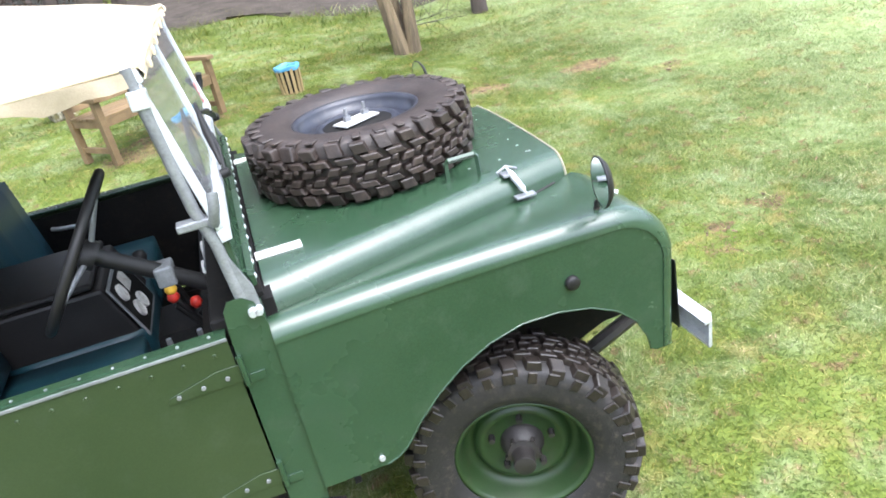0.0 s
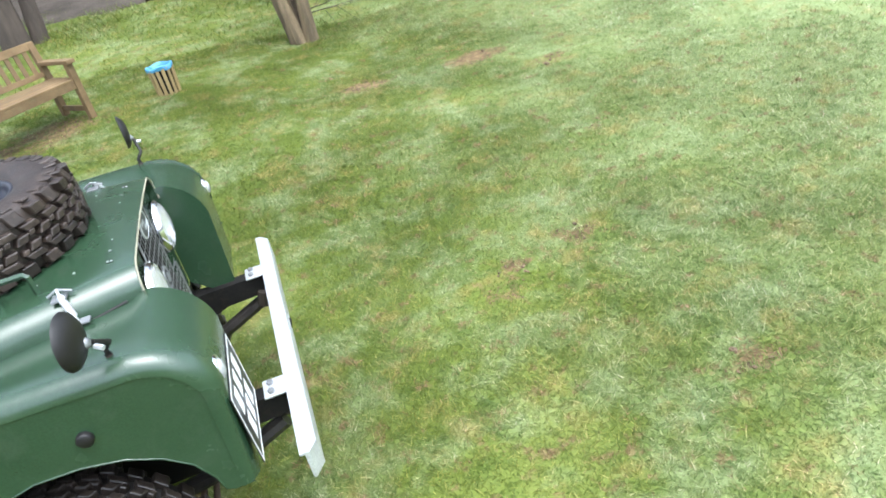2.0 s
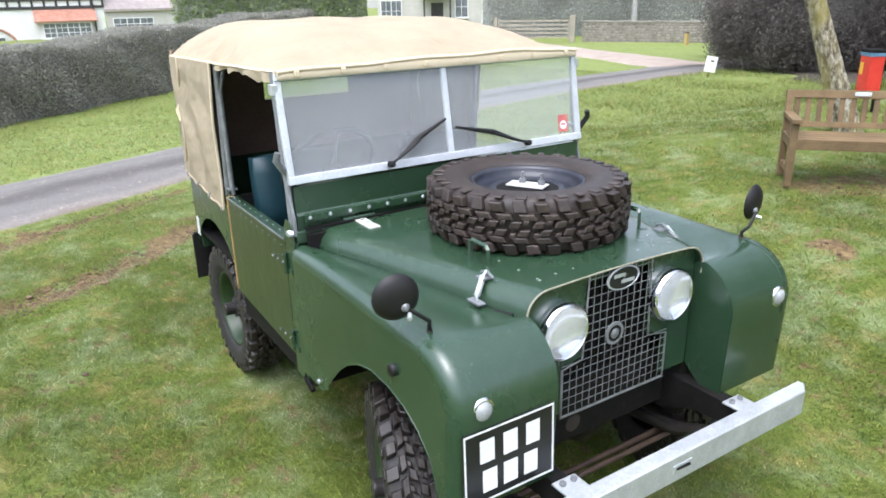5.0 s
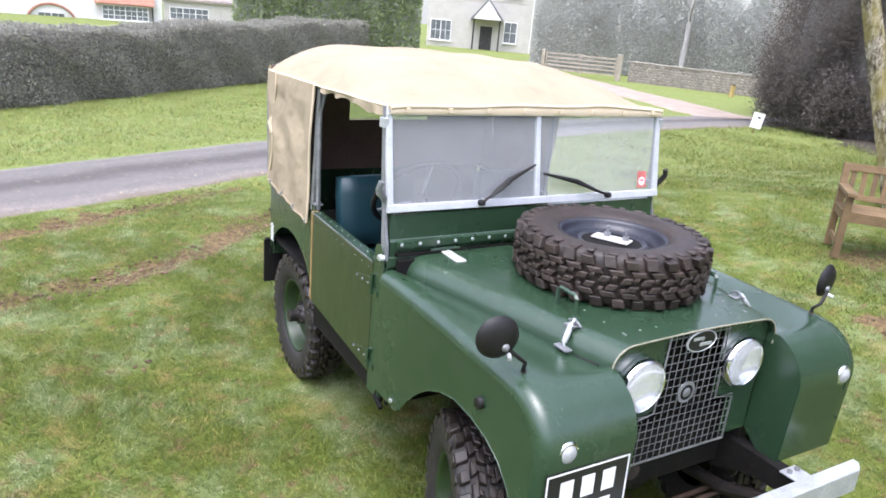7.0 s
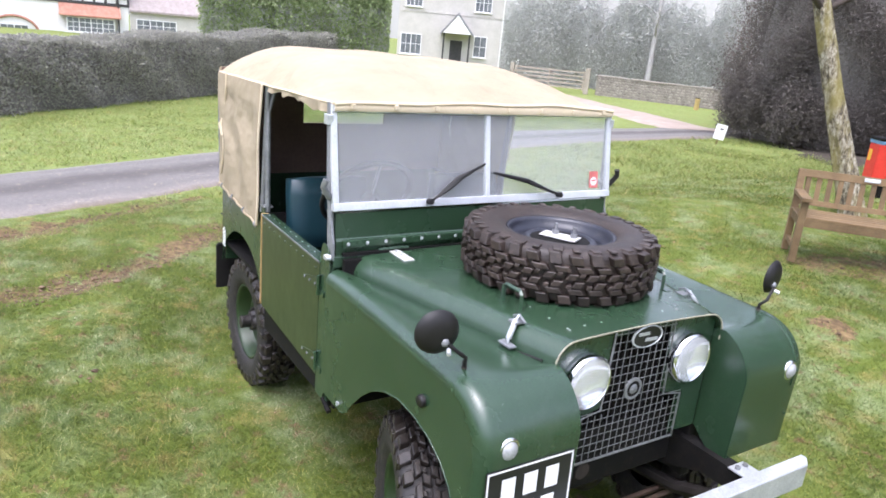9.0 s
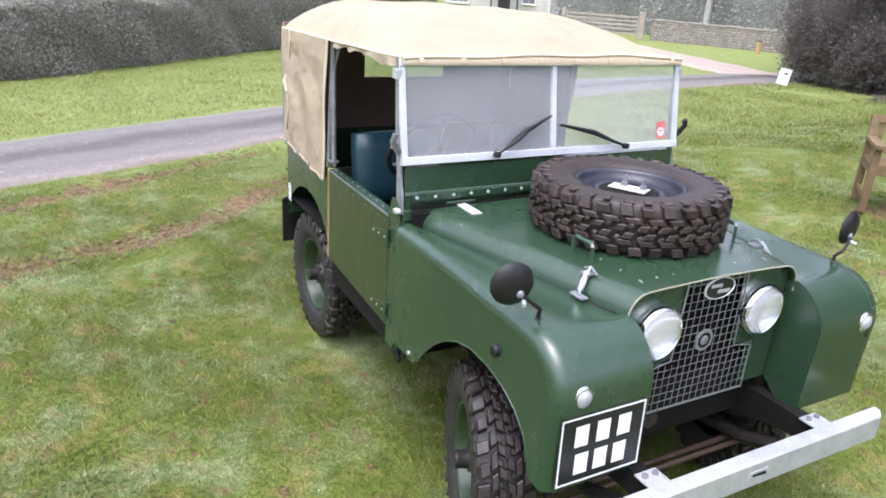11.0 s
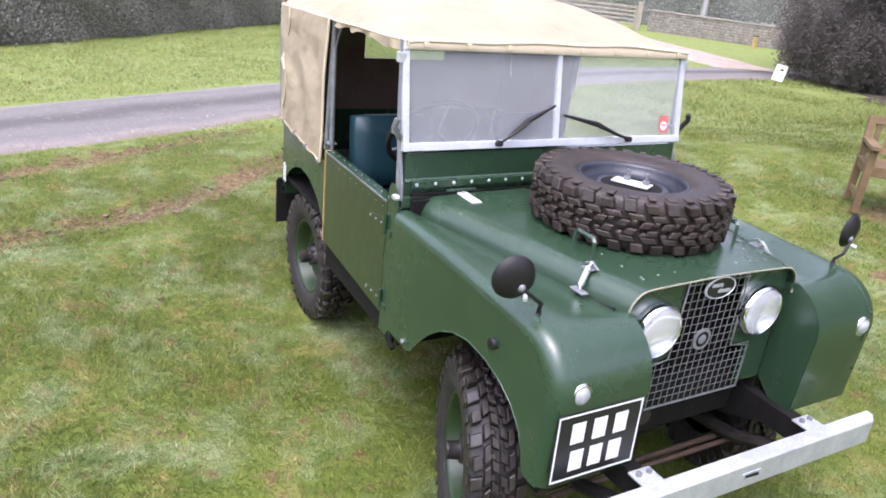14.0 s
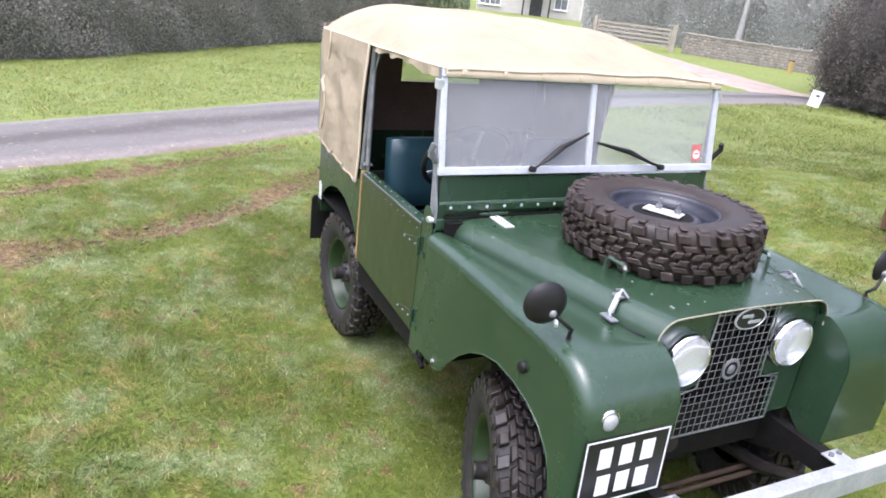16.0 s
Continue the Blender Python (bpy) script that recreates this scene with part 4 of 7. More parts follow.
for k in range(8):
    y = -0.66 + 1.32 * k / 7
    part("canvas_tab", box(-0.66, -0.652, y - 0.011, y + 0.011, 1.724, 1.745), CANVAS_TRIM, hood, "small canvas tab over a stud", bevel=0.004)
# the loose flap hanging over the door opening
for side in (-1, 1):
    fl = []
    for j in range(4):
        fl.append([Vector((-0.70 - 0.70 * i / 16, side * (0.748 + 0.012 * math.sin(i * 1.3) * j / 3), 1.738 - 0.0007 * i - (0.022 + 0.008 * math.sin(i * 1.7 + 1) + 0.02 * math.exp(-((i - 3) / 2.0) ** 2)) * j / 3)) for i in range(17)])
    part("door_flap", grid(fl), CANVAS, hood, "rolled canvas flap over the door opening", smooth=True, solid=0.005)
# side curtains over the tub
QF = -1.475
for side in (-1, 1):
    sc = []
    for j in range(21):
        v = j / 20
        row = []
        for i in range(41):
            u = i / 40
            x = QF + (HOOD_R - QF) * u
            low = 1.005 + 0.075 * u + 0.003 * math.sin(u * 16)
            z = 1.745 - 0.032 * (HOOD_F - x) / (HOOD_F - HOOD_R) - 0.004 + (low - 1.715) * v
            fold = 0.018 * math.sin(14 * u + 5 * v) * math.sin(v * 3.0) + 0.006 * math.sin(31 * u - 6 * v) * v + 0.011 * math.sin(9 * v + 22 * u * v) * (1 - v) * math.sin(3.1 * u)
            row.append(Vector((x - 0.075 * v * (1 - u), side * (0.757 - 0.003 * v + 0.55 * fold), z)))
        sc.append(row)
    curtain = part("side_curtain", grid(sc), CANVAS, hood, "creased beige canvas side", smooth=True, solid=0.005)
    part("curtain_edge", tube([r[0] + Vector((0.003, side * 0.003, 0)) for r in sc], 0.007, 8), CANVAS_TRIM, curtain, smooth=True)
    part("curtain_hem", tube([p + Vector((0, side * 0.003, 0)) for p in sc[-1]], 0.006, 8), CANVAS, curtain, smooth=True)
    cord = [Vector((HOOD_R + 0.16 + 0.02 * math.sin(k * 0.9) - 0.10 * k / 12, side * (0.757 + 0.004 * math.sin(k)), 1.72 - 0.58 * k / 12)) for k in range(13)]
    rope = part("hood_cord", tube(cord, 0.005, 6), CANVAS_TRIM, curtain, "cream cord with a knot", smooth=True)
    part("cord_knot", tube([cord[6] + Vector((0, side * 0.004, 0.03)), cord[6] + Vector((-0.012, side * 0.012, 0)), cord[7] + Vector((0.01, side * 0.006, -0.01))], [0.007, 0.014, 0.008], 7), CANVAS_TRIM, rope, smooth=True)
    for k in range(4):
        x = QF - 0.08 - 0.21 * k
        part("hood_hook", tube([(x, side * 0.757, 1.035 + 0.018 * k), (x, side * 0.768, 1.018 + 0.018 * k), (x, side * 0.757, 1.004 + 0.018 * k)], 0.005, 8), GALV_DULL, curtain, "small steel hook")
    part("door_pillar", rod((QF - 0.055, side * 0.73, 1.09), (QF + 0.005, side * 0.73, 1.735), 0.014), GALV_DULL, hood, "grey hood pillar", smooth=True)
# the back of the hood with its clear window
back = bmesh.new()
W0, W1, V0, V1 = -0.25, 0.30, 1.43, 1.69
for y0, y1, z0, z1 in ((-0.75, W0, 1.10, 1.74), (W1, 0.75, 1.10, 1.74), (W0, W1, 1.10, V0), (W0, W1, V1, 1.75)):
    add_box(back, HOOD_R - 0.006, HOOD_R, y0, y1, z0, z1)
part("rear_curtain", back, CANVAS, hood, "canvas rear curtain")
part("rear_window", box(HOOD_R - 0.004, HOOD_R - 0.002, W0, W1, V0, V1), VINYL_PANE, hood, "clear rear window").visible_shadow = False
for y0, y1, z0, z1 in ((-0.74, W0, 1.10, 1.74), (W1, 0.74, 1.10, 1.74), (W0, W1, 1.10, V0)):
    part("dark_lining", box(HOOD_R + 0.004, HOOD_R + 0.012, y0, y1, z0, z1), BOARD, hood, "dark brown inner lining")
for x in (-1.48, -2.35):
    part("hood_hoop", tube([(x, -0.72, 1.10), (x, -0.725, 1.60), (x, -0.69, 1.72), (x, -0.5, 1.81), (x, 0, 1.85), (x, 0.5, 1.81), (x, 0.69, 1.72), (x, 0.725, 1.60), (x, 0.72, 1.10)], 0.013, 8), GALV_DULL, hood, smooth=True)
part("stowed_board", box(-2.36, -2.33, -0.70, 0.70, 1.08, 1.42), BOARD, car, "dark brown board across the rear")

# inside the cab
part("cab_floor", box(-1.48, -0.62, -0.72, 0.72, 0.56, 0.58), BLACK, car, "black cab floor")
seat_box = part("seat_box", box(-1.48, -1.02, -0.70, 0.70, 0.58, 0.78), BLACK, car, "black seat box", bevel=0.008)
part("gearbox_tunnel", prism([(-0.16, 0.58), (-0.16, 0.74), (-0.11, 0.82), (0.11, 0.82), (0.16, 0.74), (0.16, 0.58)], front_plane(-1.02), 0.37), BLACK, car, "black gearbox cover")
part("dash_panel", box(-0.735, -0.665, -0.70, 0.70, 1.04, 1.12), BLACK, car, "black dashboard", bevel=0.006)
part("parcel_shelf", box(-0.80, -0.665, -0.70, 0.70, 0.93, 0.945), BLACK, car)


def cushion(name, x0, x1, y0, y1, z0, z1, label, tilt=0.0):
    bm = bmesh.new()
    c = Vector(((x0 + x1) / 2, (y0 + y1) / 2, z0))
    m = Matrix.Translation(c) @ pose(0, 0, 0, 0, tilt, 0)
    add_box(bm, x0 - c.x, x1 - c.x, y0 - c.y, y1 - c.y, 0, z1 - z0, m=m)
    bmesh.ops.subdivide_edges(bm, edges=bm.edges, cuts=3, use_grid_fill=True)
    bmesh.ops.smooth_vert(bm, verts=bm.verts, factor=0.28, use_axis_x=True, use_axis_y=True, use_axis_z=True)
    return part(name, bm, VINYL, car, label, smooth=True, split=0)


for y in (-0.42, 0.0, 0.42):
    cushion("seat_cushion", -1.43, -0.98, y - 0.20, y + 0.20, 0.77, 0.91, "blue-green vinyl seat cushion")
    if y:
        cushion("seat_backrest", -1.46, -1.36, y - 0.21, y + 0.21, 0.92, 1.28, "blue-green vinyl backrest", -8)
cubby = part("cubby_box", prism([(-1.46, 0.90), (-1.46, 1.075), (-1.06, 1.075), (-0.985, 0.86), (-1.0, 0.80), (-1.46, 0.80)], side_plane(0.19), 0.38), PLASTIC, car, "black padded box between the seats", bevel=0.012)
part("padded_lid", box(-1.45, -1.08, -0.185, 0.185, 1.078, 1.10), PLASTIC, cubby, "black padded lid", bevel=0.01, segments=3)
# the slanted front of the box carries small instruments
cub_n = Vector((0.215, 0, 0.075)).normalized()
cub_m = Matrix.Translation((-1.017, 0, 0.97)) @ Matrix(((0, -0.329, cub_n.x, 0), (1, 0, 0, 0), (0, 0.944, cub_n.z, 0), (0, 0, 0, 1)))
facia = part("switch_panel", prism([(-0.185, -0.10), (0.10, -0.10), (0.10, 0.10), (-0.185, 0.10)], cub_m, 0.006), GALV_DULL, car, "grey switch panel with small dials", bevel=0.001)
part("panel_field", prism([(-0.175, -0.09), (0.09, -0.09), (0.09, 0.09), (-0.175, 0.09)], cub_m @ Matrix.Translation((0, 0, 0.0062)), 0.001), BLACK, facia)
for u, v in ((-0.12, 0.045), (-0.10, -0.035), (-0.03, -0.04)):
    part("small_dial", lathe([(0.03, 0), (0.03, 0.008), (0.026, 0.010), (0.024, 0.006), (0, 0.006)], cub_m @ Matrix.Translation((u, v, 0.007)), 22), WORN_WHITE, facia, smooth=True)
part("panel_label", prism([(-0.055, 0.015), (0.02, 0.015), (0.02, 0.075), (-0.055, 0.075)], cub_m @ Matrix.Translation((0, 0, 0.0075)), 0.001), WORN_WHITE, facia, "pale label plate")
for k in range(6):
    part("cover_bolt", rod((-0.95 + 0.05 * k, -0.13 + 0.05 * (k % 2), 0.79), (-0.95 + 0.05 * k, -0.13 + 0.05 * (k % 2), 0.815), 0.009, n=6), GALV, car)
part("heater_hose", tube([(-0.72, 0.05, 0.80), (-0.80, -0.02, 0.86), (-0.83, -0.10, 0.84), (-0.78, -0.2, 0.80), (-0.70, -0.24, 0.84)], 0.018, 10), PLASTIC, car, "black ribbed hose", smooth=True)
# steering wheel on its column
sw_c, sw_n = Vector((-1.02, -0.40, 1.285)), Vector((-0.818, 0, 0.575)).normalized()
sm = Matrix.Translation(sw_c) @ sw_n.to_track_quat('Z', 'Y').to_matrix().to_4x4()
ring = [sm @ Vector((0.215 * math.cos(2 * math.pi * k / 48), 0.215 * math.sin(2 * math.pi * k / 48), 0)) for k in range(48)]
steering = part("steering_wheel", tube(ring, 0.0135, 10, closed=True), PLASTIC, car, "thin-rimmed black steering wheel", smooth=True)
for k in range(3):
    a = radians(90 + 120 * k)
    part("spoke", tube([sm @ Vector((0.03 * math.cos(a), 0.03 * math.sin(a), -0.03)), sm @ Vector((0.2 * math.cos(a), 0.2 * math.sin(a), 0))], 0.008, 6), GALV_DULL, steering, smooth=True)
part("wheel_boss", lathe([(0.04, -0.05), (0.042, -0.02), (0.03, -0.005), (0, 0)], sm, 20), PLASTIC, steering, smooth=True)
part("steering_column", tube([sw_c - sw_n * 0.04, Vector((-0.67, -0.38, 1.03))], 0.024, 12), PLASTIC, car, "black steering column", smooth=True)
part("column_clamp", box(-0.86, -0.81, -0.425, -0.355, 1.12, 1.18), GALV_DULL, car, bevel=0.006)
binnacle = part("instrument_panel", box(-0.745, -0.735, -0.30, 0.12, 0.955, 1.10), GALV_DULL, car, "grey instrument panel", bevel=0.004)
for y in (-0.22, -0.06):
    part("dial", lathe([(0.05, 0), (0.05, 0.012), (0.045, 0.014), (0.043, 0.008), (0, 0.008)], Matrix.Translation((-0.745, y, 1.03)) @ pose(0, 0, 0, 0, -90), 28), WHITE, binnacle, "round dial with a pale face", smooth=True)
lever = part("gear_lever", tube([(-0.86, 0.02, 0.80), (-0.90, 0.0, 1.02), (-0.95, -0.03, 1.06)], 0.011, 8), PLASTIC, car, "black gear lever", smooth=True)
part("lever_knob", lathe([(0, 0.03), (0.018, 0.024), (0.024, 0.005), (0.016, -0.016), (0, -0.02)], Matrix.Translation((-0.95, -0.03, 1.075)), 16), PLASTIC, lever, smooth=True)
for (x, y, z), mat_, nm in (((-0.873, -0.20, 0.985), RED, "red"), ((-0.872, -0.20, 1.012), YELLOW, "yellow"), ((-0.815, -0.20, 0.945), RED, "red")):
    lv = part("transfer_lever", tube([(-0.76, y, 0.76), (x, y, z - 0.03)], 0.009, 8), PLASTIC, car, smooth=True)
    part("lever_knob", lathe([(0, 0.022), (0.014, 0.018), (0.02, 0.0), (0.012, -0.014), (0, -0.016)], Matrix.Translation((x, y, z)), 16), mat_, lv, nm + " lever knob", smooth=True)
for k, y in enumerate((-0.30, -0.42, -0.52)):
    pd = part("pedal", box(-0.77, -0.755, y - 0.03, y + 0.03, 0.70, 0.76), GALV_DULL, car, "steel pedal", bevel=0.004)
    part("pedal_arm", tube([(-0.755, y, 0.73), (-0.67, y, 0.64)], 0.008, 6), BLACK, pd)

# ---- the ground ----
def smoothstep(a, b, v):
    t = np.clip((v - a) / (b - a), 0, 1)
    return t * t * (3 - 2 * t)


def ground_z(x, y):
    """Level round the car, rising beyond its left side and falling gently past the lane."""
    x, y = np.asarray(x, float), np.asarray(y, float)
    rise = (0.33 - 0.18 * smoothstep(-0.2, 2.2, x)) * smoothstep(1.2, 4.2, y) * smoothstep(-7, -3, x) + 0.065 * np.maximum(0, y - 4.2) * smoothstep(-7, -2, x)
    back = np.maximum(0, -x - 3.5)
    fall = 0.6 * np.tanh(0.05 * back * (1 - np.exp(-back / 2.0)))
    bumps = 0.012 * np.sin(2.1 * x + 0.7 * y) * np.sin(1.3 * y - 0.4 * x) + 0.006 * np.sin(5.3 * x - 2 * y) * np.sin(4.7 * y + x)
    flat = smoothstep(3.0, 5.0, np.hypot(x + 0.8, y)) * 0.8 + 0.2
    return rise - fall - 0.03 + bumps * flat


def gz(x, y):
    return float(ground_z(x, y))


# the lane's centre line, seen from above, and the mud ruts beside it
ROAD = [(-3.2, -14.0), (-4.8, -7.0), (-6.5, -2.75), (-7.5, -1.1), (-8.85, 1.2), (-10.6, 5.6), (-12.1, 11.0), (-12.7, 15.5), (-12.9, 22.5), (-11.5, 45.0)]
ROAD_HALF = 1.1


def eased(line, step):
    """A line with its corners rounded, as points about step apart."""
    pts = np.array(line, float)
    d = np.r_[0, np.cumsum(np.hypot(*np.diff(pts, axis=0).T))]
    s = np.linspace(0, d[-1], int(d[-1] / step) + 1)
    cx, cy = np.interp(s, d, pts[:, 0]), np.interp(s, d, pts[:, 1])
    w = 5
    k = np.ones(w) / w
    for _ in range(2):
        cx[w // 2:-(w // 2)], cy[w // 2:-(w // 2)] = np.convolve(cx, k, 'valid'), np.convolve(cy, k, 'valid')
    return list(zip(cx.tolist(), cy.tolist()))


ROAD = eased(ROAD, 1.0)
RUTS = [[(-2.9, -4.2), (-3.45, -2.1), (-3.8, -1.3), (-4.15, -0.8), (-5.0, 0.05), (-5.5, 0.7)], [(-4.5, -3.4), (-5.08, -2.15), (-5.75, -1.1), (-6.5, 0.0)]]
PATCHES = [(-0.63, 3.24, 0.24), (1.8, 4.11, 0.34), (2.88, 4.04, 0.4), (1.7, 0.53, 0.24), (0.6, 0.42, 0.24), (2.25, 0.82, 0.24), (-1.30, 4.65, 0.6), (-0.90, 4.95, 0.55), (2.34, -0.47, 0.24), (1.8, 0.72, 0.16), (3.0, 2.0, 0.25), (-1.27, 4.5, 0.2), (3.4, 3.4, 0.3), (-0.9, -1.6, 0.12), (-2.2, -1.5, 0.14)]


def polyline_distance(x, y, pts):
    best = np.full(np.shape(x), 1e9)
    for (ax, ay), (bx, by) in zip(pts, pts[1:]):
        dx, dy = bx - ax, by - ay
        t = np.clip(((x - ax) * dx + (y - ay) * dy) / (dx * dx + dy * dy), 0, 1)
        best = np.minimum(best, np.hypot(x - ax - t * dx, y - ay - t * dy))
    return best


def bare(x, y):
    """How bare the soil is, 0 to 1."""
    b = np.zeros(np.shape(x))
    for px, py, r in PATCHES:
        d = np.hypot((x - px) * 0.8, (y - py) * 1.2)
        b = np.maximum(b, 0.64 * (1 - smoothstep(r * 0.1, r * 1.1, d)))
    along, aside = (x + 1.22) * 0.758 + (y - 4.72) * 0.652, (y - 4.72) * 0.758 - (x + 1.22) * 0.652
    b = np.maximum(b, 0.95 * (1 - smoothstep(0.5, 1.1, np.hypot(along / 0.85, aside / 0.42))))
    for r in RUTS:
        w = 0.15 + 0.06 * np.sin(3.1 * x + 2.3 * y) + 0.05 * np.sin(9 * x - 7 * y) * np.sin(5 * x + 11 * y)
        b = np.maximum(b, 1 - smoothstep(w * 0.2, w * 2.3, polyline_distance(x + 0.06 * np.sin(7 * y + 3 * x) + 0.03 * np.sin(19 * y), y + 0.06 * np.sin(8 * x - 2 * y) + 0.03 * np.sin(23 * x), r)))
    broken = np.clip(0.95 + 0.5 * np.sin(2.2 * x + 1.7 * y) * np.sin(3.1 * y + 0.5 * x), 0.6, 1)
    b = b * broken
    for px, py, r in PATCHES[:3]:
        d = np.hypot((x - px) * 0.75, (y - py) * 1.15) + 0.04 * np.sin(17 * x + 5 * y) * np.sin(13 * y - 4 * x)
        b = np.maximum(b, 1.15 * (1 - smoothstep(r * 0.2, r * 0.85, d)))
    return b


def sheet(name, xs, ys, z, material, label, category, attr=None):
    gx, gy = np.meshgrid(xs, ys, indexing='ij')
    gzz = z(gx, gy)
    nx, ny = gx.shape
    co = np.stack([gx, gy, gzz], -1).reshape(-1, 3)
    i = np.arange(nx * ny).reshape(nx, ny)
    quads = np.stack([i[:-1, :-1], i[1:, :-1], i[1:, 1:], i[:-1, 1:]], -1).reshape(-1, 4)
    me = bpy.data.meshes.new(name)
    me.from_pydata(co.tolist(), [], quads.tolist())
    me.materials.append(material)
    me.shade_smooth()
    if attr:
        a = me.attributes.new("soil", 'FLOAT', 'POINT')
        a.data.foreach_set("value", attr(gx, gy).ravel().astype(np.float32))
    return tagged(new(name, me), label, category, kind="structure")


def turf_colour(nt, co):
    """Fresh green turf, mottled with dewy pale, straw-coloured and worn brown patches."""
    def field(scale, shift, detail=4, rough=0.6):
        mp = nt.nodes.new("ShaderNodeMapping")
        mp.inputs["Location"].default_value = (shift, shift * 0.7, 0)
        nt.links.new(co, mp.inputs[0])
        return noise_of(nt, mp.outputs[0], scale, detail, rough)

    grey = lambda v: (v, v, v)
    col = ramp(nt, field(0.9, 0), ((0.30, (0.082, 0.116, 0.012)), (0.5, (0.124, 0.160, 0.022)), (0.70, (0.17, 0.20, 0.042))))
    col = mixed(nt, ramp(nt, field(2.6, 11, 5, 0.65), ((0.47, grey(0)), (0.66, grey(0.7)))), col, (0.262, 0.315, 0.16))
    # dew plus painted haze pale the open grass, away from the car and the trees
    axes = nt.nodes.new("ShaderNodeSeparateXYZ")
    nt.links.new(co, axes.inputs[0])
    dew_veil = nt.nodes.new("ShaderNodeMath")
    dew_veil.operation = 'ADD'
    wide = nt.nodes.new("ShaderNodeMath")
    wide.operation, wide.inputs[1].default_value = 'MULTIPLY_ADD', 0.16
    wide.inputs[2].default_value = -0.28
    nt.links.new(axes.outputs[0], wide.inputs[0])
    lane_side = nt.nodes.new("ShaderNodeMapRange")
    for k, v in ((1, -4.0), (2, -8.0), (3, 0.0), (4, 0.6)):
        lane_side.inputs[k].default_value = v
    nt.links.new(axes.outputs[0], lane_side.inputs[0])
    nt.links.new(wide.outputs[0], dew_veil.inputs[0]), nt.links.new(field(1.7, 31, 6, 0.7), dew_veil.inputs[1])
    col = mixed(nt, ramp(nt, dew_veil.outputs[0], ((0.46, grey(0)), (0.95, grey(0.62)))), col, (0.29, 0.345, 0.17))
    col = mixed(nt, lane_side.outputs[0], col, (0.245, 0.30, 0.085))          # lighter, yellower turf by the lane
    col = mixed(nt, ramp(nt, field(4.2, 23, 5, 0.65), ((0.53, grey(0)), (0.68, grey(0.6)))), col, (0.29, 0.235, 0.08))
    col = mixed(nt, ramp(nt, field(8.0, 5, 5, 0.7), ((0.49, grey(0)), (0.68, grey(0.65)))), col, (0.068, 0.115, 0.014))
    return mixed(nt, ramp(nt, field(9.5, 41, 4, 0.7), ((0.57, grey(0)), (0.67, grey(0.8)))), col, (0.19, 0.12, 0.062))


def lawn_material():
    m, nt, b = nodes_of("lawn")
    co = nt.nodes.new("ShaderNodeTexCoord").outputs["Object"]
    tuft = noise_of(nt, co, 7.0, 6, 0.7)
    blade = noise_of(nt, co, 90.0, 3, 0.7)
    # fine dark specks put the shade between blades into the turf colour
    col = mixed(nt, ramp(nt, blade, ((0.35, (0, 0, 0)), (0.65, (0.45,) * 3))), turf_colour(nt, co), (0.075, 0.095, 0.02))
    at = nt.nodes.new("ShaderNodeAttribute")
    at.attribute_name = "soil"
    ms = nt.nodes.new("ShaderNodeMath")
    ms.operation = 'ADD'
    nt.links.new(at.outputs["Fac"], ms.inputs[0])
    nt.links.new(ramp(nt, noise_of(nt, co, 9.0, 6, 0.75), ((0.3, (0.0,) * 3), (0.7, (0.9,) * 3))), ms.inputs[1])
    soil = ramp(nt, noise_of(nt, co, 17, 6, 0.75), ((0.32, (0.04, 0.025, 0.015)), (0.5, (0.13, 0.086, 0.04)), (0.68, (0.25, 0.178, 0.082))))
    half = nt.nodes.new("ShaderNodeMath")
    half.operation, half.inputs[1].default_value = 'MULTIPLY', 0.5
    nt.links.new(ms.outputs[0], half.inputs[0])
    col = mixed(nt, ramp(nt, half.outputs[0], ((0.40, (0, 0, 0)), (0.52, (1, 1, 1)))), col, soil)
    nt.links.new(col, b.inputs["Base Color"])
    b.inputs["Roughness"].default_value = 0.85
    b.inputs["Specular IOR Level"].default_value = 0.25
    bp = nt.nodes.new("ShaderNodeBump")
    bp.inputs["Strength"].default_value, bp.inputs["Distance"].default_value = 0.6, 0.006
    nt.links.new(tuft, bp.inputs["Height"]), nt.links.new(bp.outputs[0], b.inputs["Normal"])
    return m


LAWN = lawn_material()
near = np.concatenate([np.linspace(-400, -60, 6)[:-1], np.linspace(-60, -16, 12)[:-1], np.linspace(-16, 10, 365), np.linspace(10, 60, 12)[1:], np.linspace(60, 400, 6)[1:]])
near_y = np.concatenate([np.linspace(-400, -40, 6)[:-1], np.linspace(-40, -7, 10)[:-1], np.linspace(-7, 13, 281), np.linspace(13, 60, 16)[1:], np.linspace(60, 400, 6)[1:]])


def ground_surface(x, y):
    z = ground_z(x, y)
    far = np.hypot(x, y) > 60
    z = np.where(far, np.minimum(z, 3.0), z)
    for r in RUTS:
        z = z - 0.022 * np.exp(-(polyline_distance(x, y, r) / 0.11) ** 2) + 0.008 * np.exp(-((polyline_distance(x, y, r) - 0.2) / 0.08) ** 2)
    z = z + 0.045 * np.exp(-(np.hypot(x + 0.63, y - 3.24) / 0.16) ** 2)
    return z - 0.06 * (1 - smoothstep(ROAD_HALF - 0.22, ROAD_HALF - 0.02, polyline_distance(x, y, ROAD)))


ground = sheet("ground", near, near_y, ground_surface, LAWN, "short damp grass with bare muddy patches", "ground", bare)


